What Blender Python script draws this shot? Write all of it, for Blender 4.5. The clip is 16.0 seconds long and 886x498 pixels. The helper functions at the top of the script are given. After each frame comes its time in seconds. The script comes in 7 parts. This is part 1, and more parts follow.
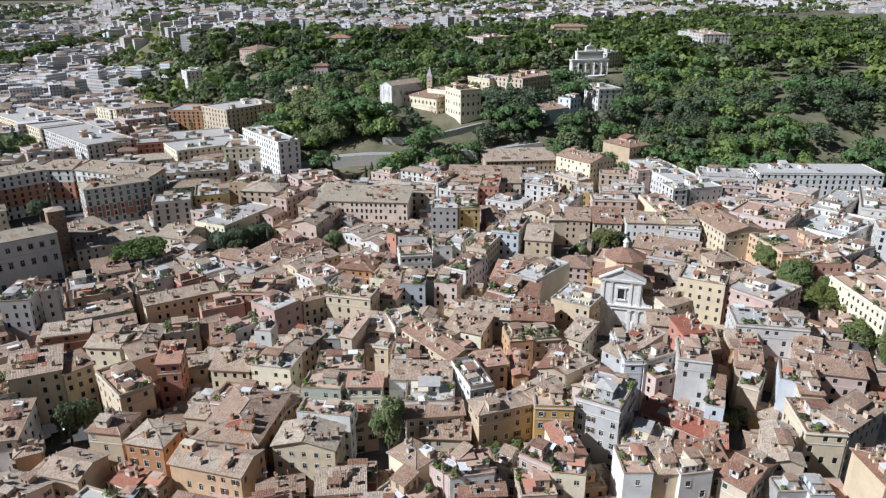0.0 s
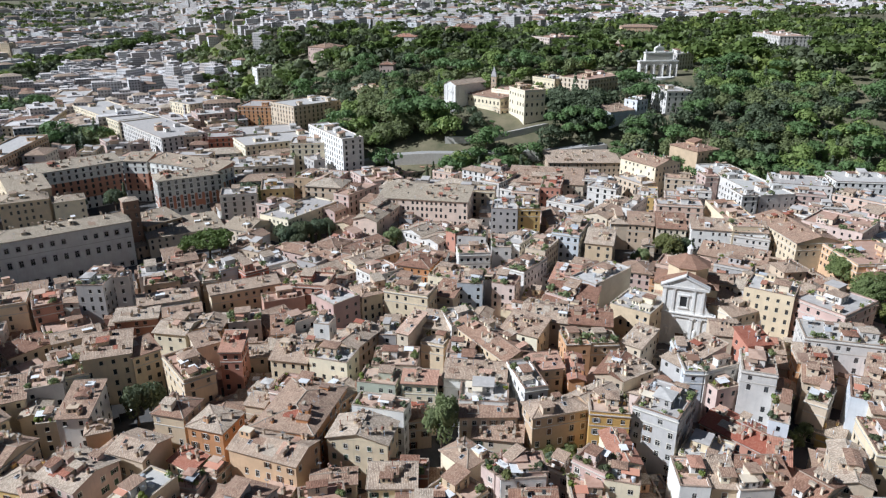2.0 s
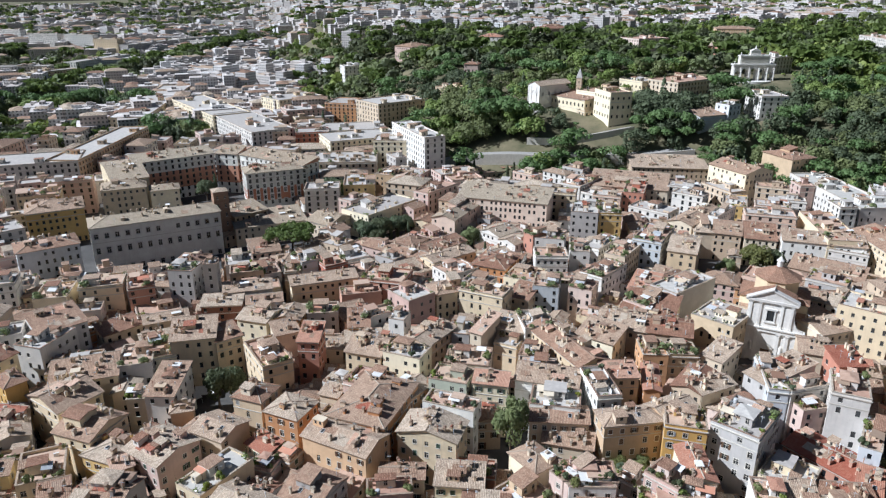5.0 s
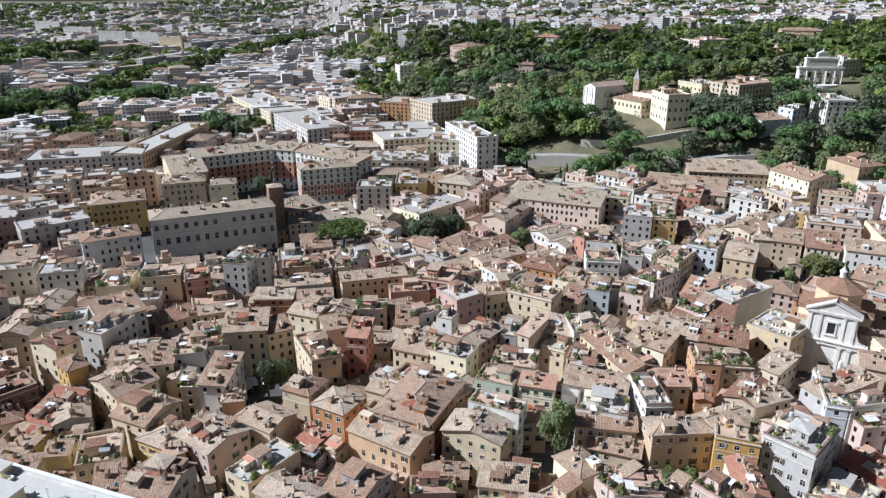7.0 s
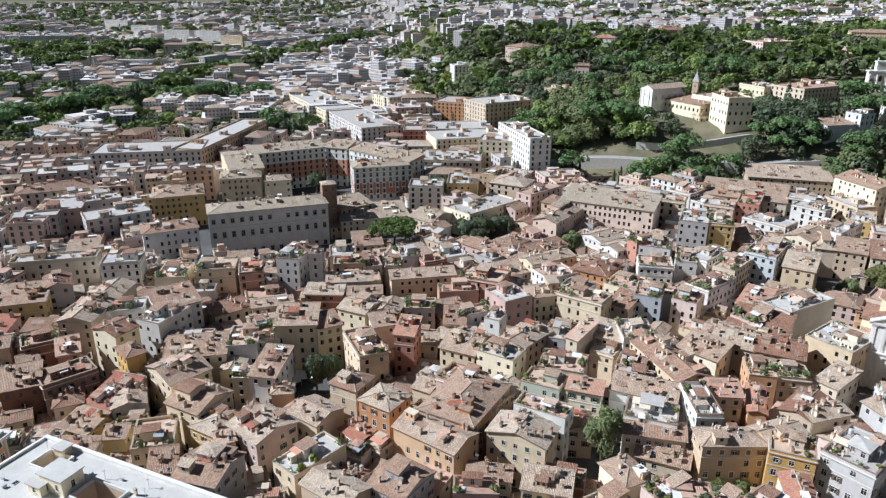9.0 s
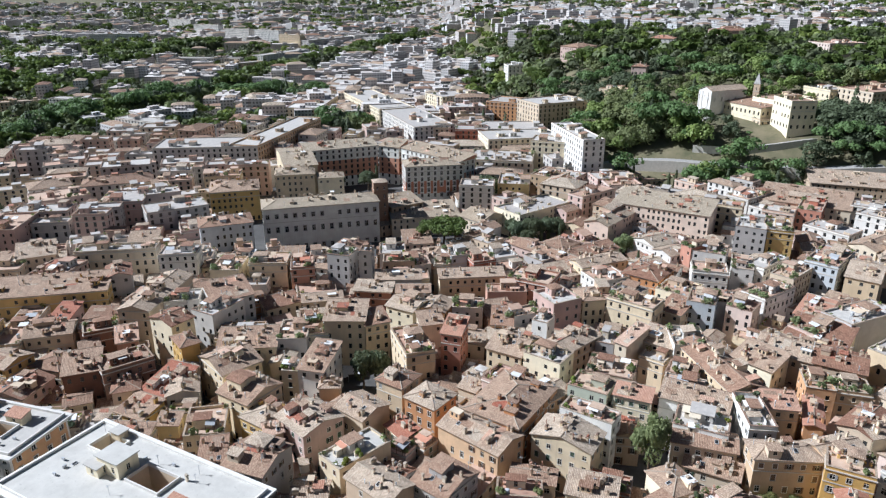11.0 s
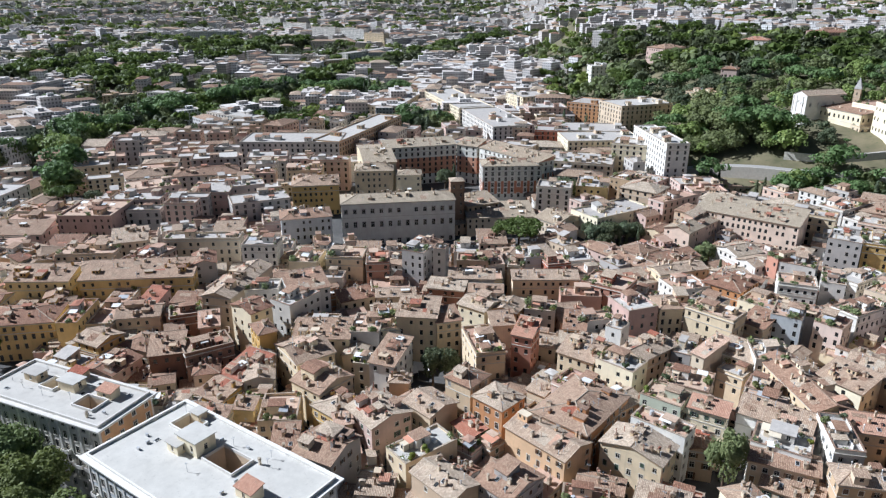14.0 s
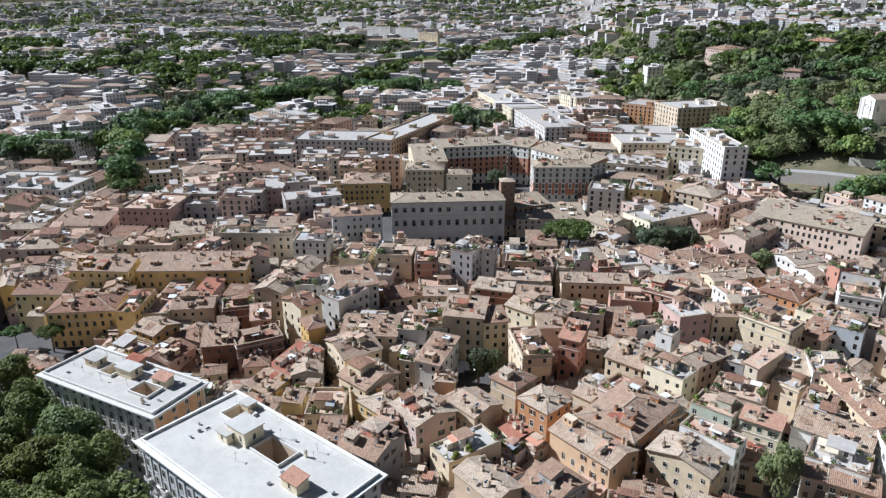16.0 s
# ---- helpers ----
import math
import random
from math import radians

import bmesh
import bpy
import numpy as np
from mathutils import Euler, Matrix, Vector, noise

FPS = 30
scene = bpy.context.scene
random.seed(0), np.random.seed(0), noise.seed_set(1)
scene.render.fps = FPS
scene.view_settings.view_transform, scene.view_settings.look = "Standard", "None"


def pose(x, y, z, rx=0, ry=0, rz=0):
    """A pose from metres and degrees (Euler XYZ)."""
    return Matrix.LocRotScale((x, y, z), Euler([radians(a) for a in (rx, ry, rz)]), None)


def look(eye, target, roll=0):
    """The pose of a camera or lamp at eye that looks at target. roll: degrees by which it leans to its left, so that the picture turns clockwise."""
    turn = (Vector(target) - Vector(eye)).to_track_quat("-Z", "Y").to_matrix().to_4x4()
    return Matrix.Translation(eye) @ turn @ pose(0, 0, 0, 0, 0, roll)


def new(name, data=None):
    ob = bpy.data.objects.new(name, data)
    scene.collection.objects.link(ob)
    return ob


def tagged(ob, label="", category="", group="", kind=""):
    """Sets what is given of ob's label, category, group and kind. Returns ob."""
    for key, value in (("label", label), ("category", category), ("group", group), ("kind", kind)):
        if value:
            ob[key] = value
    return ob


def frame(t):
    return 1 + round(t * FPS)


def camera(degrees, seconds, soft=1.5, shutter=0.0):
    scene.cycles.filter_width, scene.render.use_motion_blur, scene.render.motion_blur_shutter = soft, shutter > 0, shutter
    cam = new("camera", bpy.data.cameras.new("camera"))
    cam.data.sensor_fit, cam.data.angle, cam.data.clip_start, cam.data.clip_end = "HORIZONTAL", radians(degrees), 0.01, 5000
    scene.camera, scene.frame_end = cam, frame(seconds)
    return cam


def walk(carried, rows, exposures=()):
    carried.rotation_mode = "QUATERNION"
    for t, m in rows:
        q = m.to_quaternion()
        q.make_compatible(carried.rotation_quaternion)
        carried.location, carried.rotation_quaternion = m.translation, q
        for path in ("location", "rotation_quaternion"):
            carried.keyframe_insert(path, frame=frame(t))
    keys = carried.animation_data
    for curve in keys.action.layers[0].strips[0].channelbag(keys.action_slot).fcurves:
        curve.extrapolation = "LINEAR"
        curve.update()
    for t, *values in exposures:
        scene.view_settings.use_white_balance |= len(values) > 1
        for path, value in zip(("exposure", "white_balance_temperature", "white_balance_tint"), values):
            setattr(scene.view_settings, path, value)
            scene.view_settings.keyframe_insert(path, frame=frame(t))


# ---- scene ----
# ---- camera: a drone hovering 130 m over the roofs and turning slowly to its left ----
cam = camera(64.64, 16.0, soft=1.28)
walk(cam, [
    (0.0, pose(0, 0, 130, 69.30, 0.10, 0.00)),
    (0.5, pose(0, 0, 130, 69.29, 0.08, 1.31)),
    (1.0, pose(0, 0, 130, 69.29, 0.04, 2.60)),
    (1.5, pose(0, 0, 130, 69.28, 0.05, 3.90)),
    (2.0, pose(0, 0, 130, 69.27, 0.03, 5.16)),
    (2.5, pose(0, 0, 130, 69.26, 0.01, 6.32)),
    (3.0, pose(0, 0, 130, 69.26, 0.04, 7.44)),
    (3.5, pose(0, 0, 130, 69.26, 0.01, 8.56)),
    (4.0, pose(0, 0, 130, 69.27, 0.00, 9.68)),
    (6.5, pose(0, 0, 130, 69.24, -0.05, 15.17)),
    (7.0, pose(0, 0, 130, 69.25, -0.06, 16.26)),
    (7.5, pose(0, 0, 130, 69.26, -0.07, 17.36)),
    (8.0, pose(0, 0, 130, 69.26, -0.07, 18.43)),
    (8.5, pose(0, 0, 130, 69.27, -0.07, 19.50)),
    (9.0, pose(0, 0, 130, 69.25, -0.07, 20.61)),
    (11.5, pose(0, 0, 130, 69.21, -0.01, 25.97)),
    (12.0, pose(0, 0, 130, 69.19, -0.03, 27.07)),
    (12.5, pose(0, 0, 130, 69.19, -0.04, 28.15)),
    (13.0, pose(0, 0, 130, 69.19, -0.02, 29.24)),
    (13.5, pose(0, 0, 130, 69.20, -0.05, 30.32)),
    (14.0, pose(0, 0, 130, 69.18, 0.01, 31.37)),
    (14.5, pose(0, 0, 130, 69.18, -0.02, 32.45)),
    (15.0, pose(0, 0, 130, 69.18, 0.01, 33.51)),
    (15.5, pose(0, 0, 130, 69.17, 0.13, 34.52)),
    (16.0, pose(0, 0, 130, 69.17, 0.09, 35.60)),
], exposures=[(0, 0.10, 5370, 10), (4, 0.19, 5370, 10), (9, 0.31, 5370, 10), (16, 0.35, 5370, 10)])

# ---- light: an afternoon sun on the left, clear sky ----
SUN_AZ, SUN_EL = 252.0, 40.0          # compass degrees, clockwise from +y
sun = new("sun", bpy.data.lights.new("sun", "SUN"))
sun.data.energy, sun.data.angle, sun.data.color = 5.4, radians(0.55), (1.0, 0.955, 0.885)
sdir = Vector((math.sin(radians(SUN_AZ)) * math.cos(radians(SUN_EL)), math.cos(radians(SUN_AZ)) * math.cos(radians(SUN_EL)), math.sin(radians(SUN_EL))))
sun.matrix_world = look(sdir * 400, (0, 0, 0))
world = bpy.data.worlds.new("sky")
scene.world = world
world.use_nodes = True
wn = world.node_tree.nodes
sky = wn.new("ShaderNodeTexSky")
sky.sky_type, sky.sun_disc = "NISHITA", False
sky.sun_elevation, sky.sun_rotation = radians(SUN_EL), radians(SUN_AZ)
sky.air_density, sky.dust_density, sky.ozone_density = 1.0, 1.2, 1.0
world.node_tree.links.new(sky.outputs[0], wn["Background"].inputs[0])
wn["Background"].inputs[1].default_value = 0.024

# ---- materials ----
MATS = {}


class Nodes:
    """A small wrapper to wire up a node material."""
    def __init__(self, name, rough=0.85, metal=0.0):
        self.m = bpy.data.materials.new(name)
        self.m.use_nodes = True
        self.t = self.m.node_tree
        self.b = self.t.nodes["Principled BSDF"]
        self.b.inputs["Roughness"].default_value = rough
        self.b.inputs["Metallic"].default_value = metal
        MATS[name] = self.m

    def n(self, kind, **vals):
        nd = self.t.nodes.new("ShaderNode" + kind)
        for k, v in vals.items():
            nd.inputs[k.replace("_", " ")].default_value = v
        return nd

    def l(self, a, b):
        self.t.links.new(a, b)

    def coord(self, which="Object", scale=(1, 1, 1)):
        c, mp = self.n("TexCoord"), self.n("Mapping")
        mp.inputs["Scale"].default_value = scale
        self.l(c.outputs[which], mp.inputs[0])
        return mp.outputs[0]

    def noise(self, vec, scale, detail=4.0, rough=0.6):
        nd = self.n("TexNoise", Scale=scale, Detail=detail, Roughness=rough)
        self.l(vec, nd.inputs["Vector"])
        return nd.outputs["Fac"]

    def span(self, fac, a, b, lo=0.0, hi=1.0):
        nd = self.n("MapRange", From_Min=a, From_Max=b, To_Min=lo, To_Max=hi)
        self.l(fac, nd.inputs["Value"])
        return nd.outputs[0]

    def mix(self, fac, a, b, kind="MIX"):
        nd = self.t.nodes.new("ShaderNodeMix")
        nd.data_type, nd.blend_type = "RGBA", kind
        if isinstance(fac, float):
            nd.inputs[0].default_value = fac
        else:
            self.l(fac, nd.inputs[0])
        for s, v in ((6, a), (7, b)):
            if isinstance(v, tuple):
                nd.inputs[s].default_value = (*v, 1)
            else:
                self.l(v, nd.inputs[s])
        return nd.outputs[2]

    def vary(self, col, fac, hue, sat, val):
        """Shift hue, saturation and value by a 0..1 factor."""
        nd = self.t.nodes.new("ShaderNodeHueSaturation")
        self.l(self.span(fac, 0, 1, 0.5 - hue, 0.5 + hue), nd.inputs["Hue"])
        self.l(self.span(fac, 0, 1, 1 + sat, 1 - sat), nd.inputs["Saturation"])
        self.l(self.span(fac, 0, 1, 1 - val, 1 + val), nd.inputs["Value"])
        self.l(col, nd.inputs["Color"])
        return nd.outputs[0]

    def bump(self, h, strength, dist=0.05):
        nd = self.n("Bump", Strength=strength, Distance=dist)
        self.l(h, nd.inputs["Height"])
        self.l(nd.outputs[0], self.b.inputs["Normal"])

    def rand(self):
        return self.n("ObjectInfo").outputs["Random"]

    def island(self):
        return self.n("NewGeometry").outputs["Random Per Island"]

    def done(self, col):
        if isinstance(col, tuple):
            self.b.inputs["Base Color"].default_value = (*col, 1)
        else:
            self.l(col, self.b.inputs["Base Color"])
        return self.m


def stucco(name, col, per_island=False):
    """Old lime render: blotches, rain streaks and patches of lost paint."""
    k = Nodes(name, 0.9)
    o = k.coord()
    r = k.island() if per_island else k.rand()
    blot = k.span(k.noise(o, 0.22, 5), 0.35, 0.7)
    c = k.mix(blot, tuple(v * 0.88 for v in col), tuple(min(0.86, v * 1.08) for v in col))
    streak = k.span(k.noise(k.coord(scale=(1.6, 1.6, 0.12)), 1.0, 3), 0.55, 0.78, 0.0, 0.36)
    c = k.mix(streak, c, tuple(v * 0.62 for v in col))
    patch = k.span(k.noise(o, 0.7, 6), 0.64, 0.70, 0, 0.24)
    c = k.mix(patch, c, (0.42, 0.37, 0.31))
    c = k.vary(c, r, 0.012, 0.18, 0.16)
    k.bump(k.noise(o, 6, 5), 0.25, 0.03)
    return k.done(c)


STUCCO = dict(cream=(0.80, 0.67, 0.46), ochre=(0.60, 0.46, 0.30), yellow=(0.72, 0.52, 0.22), orange=(0.64, 0.38, 0.20), pink=(0.62, 0.46, 0.39),
              white=(0.76, 0.725, 0.665), grey=(0.50, 0.47, 0.44), red=(0.50, 0.20, 0.13), tan=(0.64, 0.515, 0.37), brown=(0.26, 0.15, 0.10),
              green=(0.50, 0.51, 0.38), paleblue=(0.60, 0.625, 0.64), palace=(0.83, 0.79, 0.71), straw=(0.82, 0.70, 0.49), palacered=(0.60, 0.30, 0.19), rose=(0.74, 0.55, 0.43), redwall=(0.50, 0.26, 0.18))
for nm, cl in STUCCO.items():
    stucco("stucco " + nm, cl)


def roof_tiles(name, dark, mid, light, island=False):
    """Curved clay tiles in rows down the slope; u runs along the eave, v up the slope, in metres."""
    k = Nodes(name, 0.92)
    uv = k.coord("UV")
    o = k.coord()
    r = k.island() if island else k.rand()
    cell = k.n("TexVoronoi", Scale=1.0)
    k.l(k.coord("UV", (4.5, 2.4, 1)), cell.inputs["Vector"])
    sep = k.n("SeparateColor")
    k.l(cell.outputs["Color"], sep.inputs[0])
    c = k.mix(k.span(k.noise(o, 0.35, 6, 0.65), 0.3, 0.7), dark, mid)
    c = k.mix(k.span(sep.outputs[0], 0.35, 1.0, 0, 0.75), c, light)
    lich = k.span(k.noise(o, 1.3, 6, 0.7), 0.57, 0.7, 0, 0.5)
    c = k.mix(lich, c, (0.20, 0.18, 0.145))
    soot = k.span(k.noise(k.coord("UV", (0.9, 0.10, 1)), 1.0, 3), 0.58, 0.78, 0, 0.45)
    c = k.mix(soot, c, tuple(v * 0.45 for v in dark))
    if name in ("tile", "far tile"):      # mortared rows that run up the slope
        row = k.n("TexWave", Scale=0.105, Distortion=0.15, Detail=1.0)
        row.wave_profile = "SAW"
        row.bands_direction = "X"
        k.l(uv, row.inputs["Vector"])
        some = k.span(r, 0.55, 0.70, 0.0, 0.22)
        line = k.n("Math")
        line.operation = "MULTIPLY"
        k.l(k.span(row.outputs["Fac"], 0.93, 0.96), line.inputs[0])
        k.l(some, line.inputs[1])
        c = k.mix(line.outputs[0], c, (0.60, 0.52, 0.43))
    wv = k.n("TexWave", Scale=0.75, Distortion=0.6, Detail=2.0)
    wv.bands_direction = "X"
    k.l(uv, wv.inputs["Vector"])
    # troughs of the tile rows are darkened in the colour, along with the bump
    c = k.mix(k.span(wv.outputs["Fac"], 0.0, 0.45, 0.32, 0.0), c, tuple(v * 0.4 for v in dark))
    c = k.vary(c, r, 0.004, 0.06, 0.05) if name == "pale tile" else k.vary(c, r, 0.018, 0.25, 0.30)
    k.bump(wv.outputs["Fac"], 0.7, 0.09)
    return k.done(c)


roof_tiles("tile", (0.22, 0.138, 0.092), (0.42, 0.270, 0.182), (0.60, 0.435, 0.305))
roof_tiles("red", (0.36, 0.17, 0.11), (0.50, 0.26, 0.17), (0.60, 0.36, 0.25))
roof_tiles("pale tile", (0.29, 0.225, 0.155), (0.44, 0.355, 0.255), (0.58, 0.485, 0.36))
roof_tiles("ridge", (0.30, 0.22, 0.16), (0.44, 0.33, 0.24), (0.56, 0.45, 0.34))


def rough_sheet(name, a, b, scale=0.5, rough=0.85, spots=(0.3, 0.28, 0.25), bump=0.2):
    k = Nodes(name, rough)
    o = k.coord()
    c = k.mix(k.span(k.noise(o, scale, 6, 0.65), 0.3, 0.7), a, b)
    c = k.mix(k.span(k.noise(o, scale * 5, 5), 0.6, 0.72, 0, 0.7), c, spots)
    c = k.vary(c, k.rand(), 0.01, 0.1, 0.12)
    k.bump(k.noise(o, scale * 12, 4), bump, 0.03)
    return k.done(c)


rough_sheet("flat", (0.40, 0.37, 0.34), (0.56, 0.52, 0.47))
rough_sheet("white roof", (0.45, 0.425, 0.385), (0.565, 0.535, 0.485), 0.25, 0.75, (0.38, 0.355, 0.32))
rough_sheet("terr", (0.42, 0.27, 0.19), (0.55, 0.39, 0.29), 0.6)
rough_sheet("stone", (0.52, 0.48, 0.41), (0.66, 0.62, 0.54), 0.8)
rough_sheet("white stone", (0.66, 0.63, 0.57), (0.78, 0.75, 0.70), 0.5, 0.8, (0.5, 0.47, 0.42))
rough_sheet("concrete", (0.33, 0.32, 0.30), (0.47, 0.45, 0.42), 0.9)
rough_sheet("asphalt", (0.055, 0.052, 0.05), (0.10, 0.095, 0.09), 0.15, 0.9, (0.13, 0.12, 0.11))
rough_sheet("paving", (0.30, 0.28, 0.25), (0.40, 0.37, 0.33), 0.2)
rough_sheet("earth", (0.085, 0.085, 0.04), (0.20, 0.165, 0.095), 0.07, 0.95, (0.06, 0.08, 0.03))
rough_sheet("grass", (0.07, 0.10, 0.03), (0.13, 0.15, 0.05), 0.08, 0.95, (0.18, 0.15, 0.09))
rough_sheet("brick", (0.24, 0.13, 0.085), (0.34, 0.20, 0.13), 1.2)
rough_sheet("metal", (0.42, 0.43, 0.44), (0.55, 0.56, 0.57), 0.7, 0.4)
rough_sheet("canvas white", (0.72, 0.71, 0.68), (0.82, 0.81, 0.78), 0.8, 0.8)
rough_sheet("canvas red", (0.50, 0.20, 0.12), (0.56, 0.25, 0.16), 0.8, 0.8)
rough_sheet("canvas green", (0.04, 0.22, 0.14), (0.06, 0.28, 0.18), 0.8, 0.8)
rough_sheet("bark", (0.10, 0.07, 0.045), (0.19, 0.14, 0.10), 2.0, 0.95)
rough_sheet("frame", (0.62, 0.58, 0.50), (0.72, 0.68, 0.60), 2.0, 0.7)
rough_sheet("shutter green", (0.045, 0.075, 0.05), (0.07, 0.11, 0.075), 3.0, 0.6)
rough_sheet("shutter brown", (0.10, 0.055, 0.03), (0.17, 0.10, 0.06), 3.0, 0.6)
rough_sheet("shutter grey", (0.26, 0.27, 0.27), (0.38, 0.39, 0.38), 3.0, 0.6)

k = Nodes("pane", 0.18)
k.b.inputs["IOR"].default_value = 1.5
k.done(k.mix(k.rand(), (0.015, 0.017, 0.02), (0.06, 0.06, 0.058)))


def leaves(name, a, b):
    k = Nodes(name, 0.55)
    o = k.coord()
    c = k.mix(k.island(), a, b)
    c = k.mix(k.span(k.noise(o, 0.12, 3), 0.35, 0.7), c, tuple(v * 0.75 for v in a))
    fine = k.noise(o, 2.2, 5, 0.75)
    # shade in the gaps between leaves is put into the colour, tips brightened
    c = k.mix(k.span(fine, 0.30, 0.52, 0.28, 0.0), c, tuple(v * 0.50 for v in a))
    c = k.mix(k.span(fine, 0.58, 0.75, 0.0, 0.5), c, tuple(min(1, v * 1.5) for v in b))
    c = k.vary(c, k.rand(), 0.02, 0.1, 0.2)
    k.bump(fine, 0.5, 0.3)
    k.b.inputs["Specular IOR Level"].default_value = 0.25
    thin, both = k.n("BsdfTranslucent"), k.n("MixShader", Fac=0.38)
    k.l(c, thin.inputs["Color"])
    k.l(k.b.outputs[0], both.inputs[1])
    k.l(thin.outputs[0], both.inputs[2])
    k.l(both.outputs[0], k.t.nodes["Material Output"].inputs["Surface"])
    return k.done(c)


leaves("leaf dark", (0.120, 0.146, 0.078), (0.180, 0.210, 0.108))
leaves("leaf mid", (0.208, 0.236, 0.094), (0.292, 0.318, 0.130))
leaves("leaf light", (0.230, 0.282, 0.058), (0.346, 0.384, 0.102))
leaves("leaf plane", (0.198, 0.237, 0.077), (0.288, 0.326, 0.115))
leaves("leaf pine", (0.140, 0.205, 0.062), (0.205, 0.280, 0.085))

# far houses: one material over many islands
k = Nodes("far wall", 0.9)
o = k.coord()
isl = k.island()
# distance haze is put into the wall colour: warm tones pulled to pale grey
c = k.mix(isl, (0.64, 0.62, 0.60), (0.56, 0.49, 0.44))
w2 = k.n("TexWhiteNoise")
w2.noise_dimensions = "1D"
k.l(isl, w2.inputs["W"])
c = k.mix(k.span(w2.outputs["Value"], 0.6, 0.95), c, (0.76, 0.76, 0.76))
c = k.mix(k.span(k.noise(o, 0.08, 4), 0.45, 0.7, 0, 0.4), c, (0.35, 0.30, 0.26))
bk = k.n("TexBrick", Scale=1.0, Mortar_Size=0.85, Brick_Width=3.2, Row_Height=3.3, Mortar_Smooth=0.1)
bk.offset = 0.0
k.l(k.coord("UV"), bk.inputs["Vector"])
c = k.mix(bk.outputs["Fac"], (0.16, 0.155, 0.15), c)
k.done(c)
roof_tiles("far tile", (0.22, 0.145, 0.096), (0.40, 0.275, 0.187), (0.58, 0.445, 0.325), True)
k = Nodes("far flat roof", 0.9)
isl = k.island()
c = k.mix(isl, (0.44, 0.40, 0.37), (0.74, 0.71, 0.67))
k.done(k.mix(k.span(k.noise(k.coord(), 0.15, 4), 0.4, 0.7, 0, 0.5), c, (0.45, 0.33, 0.26)))

# ---- shape helpers ----
rng = random.Random(7)


class Geo:
    """Collects faces with material slots and uv, and turns them into one mesh."""
    def __init__(self, *mats):
        self.v, self.f, self.i, self.uv, self.mats = [], [], [], [], mats

    def face(self, pts, mat=0, uv=None):
        n = len(self.v)
        self.v.extend(pts)
        self.f.append(tuple(range(n, n + len(pts))))
        self.i.append(mat)
        self.uv.extend(uv or [(0.0, 0.0)] * len(pts))

    def box(self, x0, y0, z0, x1, y1, z1, mat=0, bottom=True):
        n = len(self.v)
        self.v.extend([(x0, y0, z0), (x1, y0, z0), (x1, y1, z0), (x0, y1, z0), (x0, y0, z1), (x1, y0, z1), (x1, y1, z1), (x0, y1, z1)])
        fs = [(0, 1, 5, 4), (1, 2, 6, 5), (2, 3, 7, 6), (3, 0, 4, 7), (4, 5, 6, 7)] + ([(3, 2, 1, 0)] if bottom else [])
        for q in fs:
            self.f.append(tuple(n + j for j in q))
            self.i.append(mat)
            self.uv.extend([(self.v[n + j][0] + self.v[n + j][1], self.v[n + j][2] + self.v[n + j][1] * (j > 3)) for j in q])

    def slab(self, pts, thick, mat=0, uv=None):
        """A roof plane with thickness below it."""
        self.face(pts, mat, uv)
        low = [(p[0], p[1], p[2] - thick) for p in pts]
        self.face(low[::-1], mat)
        for a in range(len(pts)):
            b = (a + 1) % len(pts)
            self.face([low[a], low[b], pts[b], pts[a]], mat)

    def beam(self, p, q, wd, ht, mat=0):
        p, q = Vector(p), Vector(q)
        d = (q - p).normalized()
        s = d.cross(Vector((0, 0, 1)))
        s = s.normalized() * wd / 2 if s.length > 1e-4 else Vector((wd / 2, 0, 0))
        u = s.cross(d).normalized() * ht
        ring = [[c - s, c - s * 0.5 + u, c + s * 0.5 + u, c + s] for c in (p, q)]
        for a in range(3):
            self.face([tuple(ring[0][a]), tuple(ring[1][a]), tuple(ring[1][a + 1]), tuple(ring[0][a + 1])], mat)
        self.face([tuple(v) for v in ring[0]], mat)
        self.face([tuple(v) for v in ring[1][::-1]], mat)

    def prism(self, ring, z0, z1, mat=0, top=True):
        n = len(ring)
        for a in range(n):
            b = (a + 1) % n
            self.face([(*ring[a], z0), (*ring[b], z0), (*ring[b], z1), (*ring[a], z1)], mat)
        if top:
            self.face([(*p, z1) for p in ring], mat)

    def lathe(self, prof, n, cx=0.0, cy=0.0, mat=0, a0=0.0):
        """Rings of (radius, z) turned round a vertical axis."""
        for (r0, z0), (r1, z1) in zip(prof, prof[1:]):
            for a in range(n):
                p, q = a0 + 2 * math.pi * a / n, a0 + 2 * math.pi * (a + 1) / n
                self.face([(cx + r0 * math.cos(p), cy + r0 * math.sin(p), z0), (cx + r0 * math.cos(q), cy + r0 * math.sin(q), z0),
                           (cx + r1 * math.cos(q), cy + r1 * math.sin(q), z1), (cx + r1 * math.cos(p), cy + r1 * math.sin(p), z1)], mat)

    def absorb(self, other, m, slots):
        """Take in another's faces, moved by m; slots names this one's slot of each material."""
        n = len(self.v)
        self.v.extend(tuple(m @ Vector(p)) for p in other.v)
        self.f.extend(tuple(n + j for j in q) for q in other.f)
        self.i.extend(slots[other.mats[j]] for j in other.i)
        self.uv.extend(other.uv)

    def mesh(self, name):
        me = bpy.data.meshes.new(name)
        at, verts, faces = {}, [], []
        for q in self.f:        # weld corners that meet
            ring = []
            for j in q:
                p = self.v[j]
                key = (round(p[0], 3), round(p[1], 3), round(p[2], 3))
                if key not in at:
                    at[key] = len(verts)
                    verts.append(p)
                ring.append(at[key])
            faces.append(tuple(ring))
        me.from_pydata(verts, [], faces)
        for m in self.mats:
            me.materials.append(MATS[m])
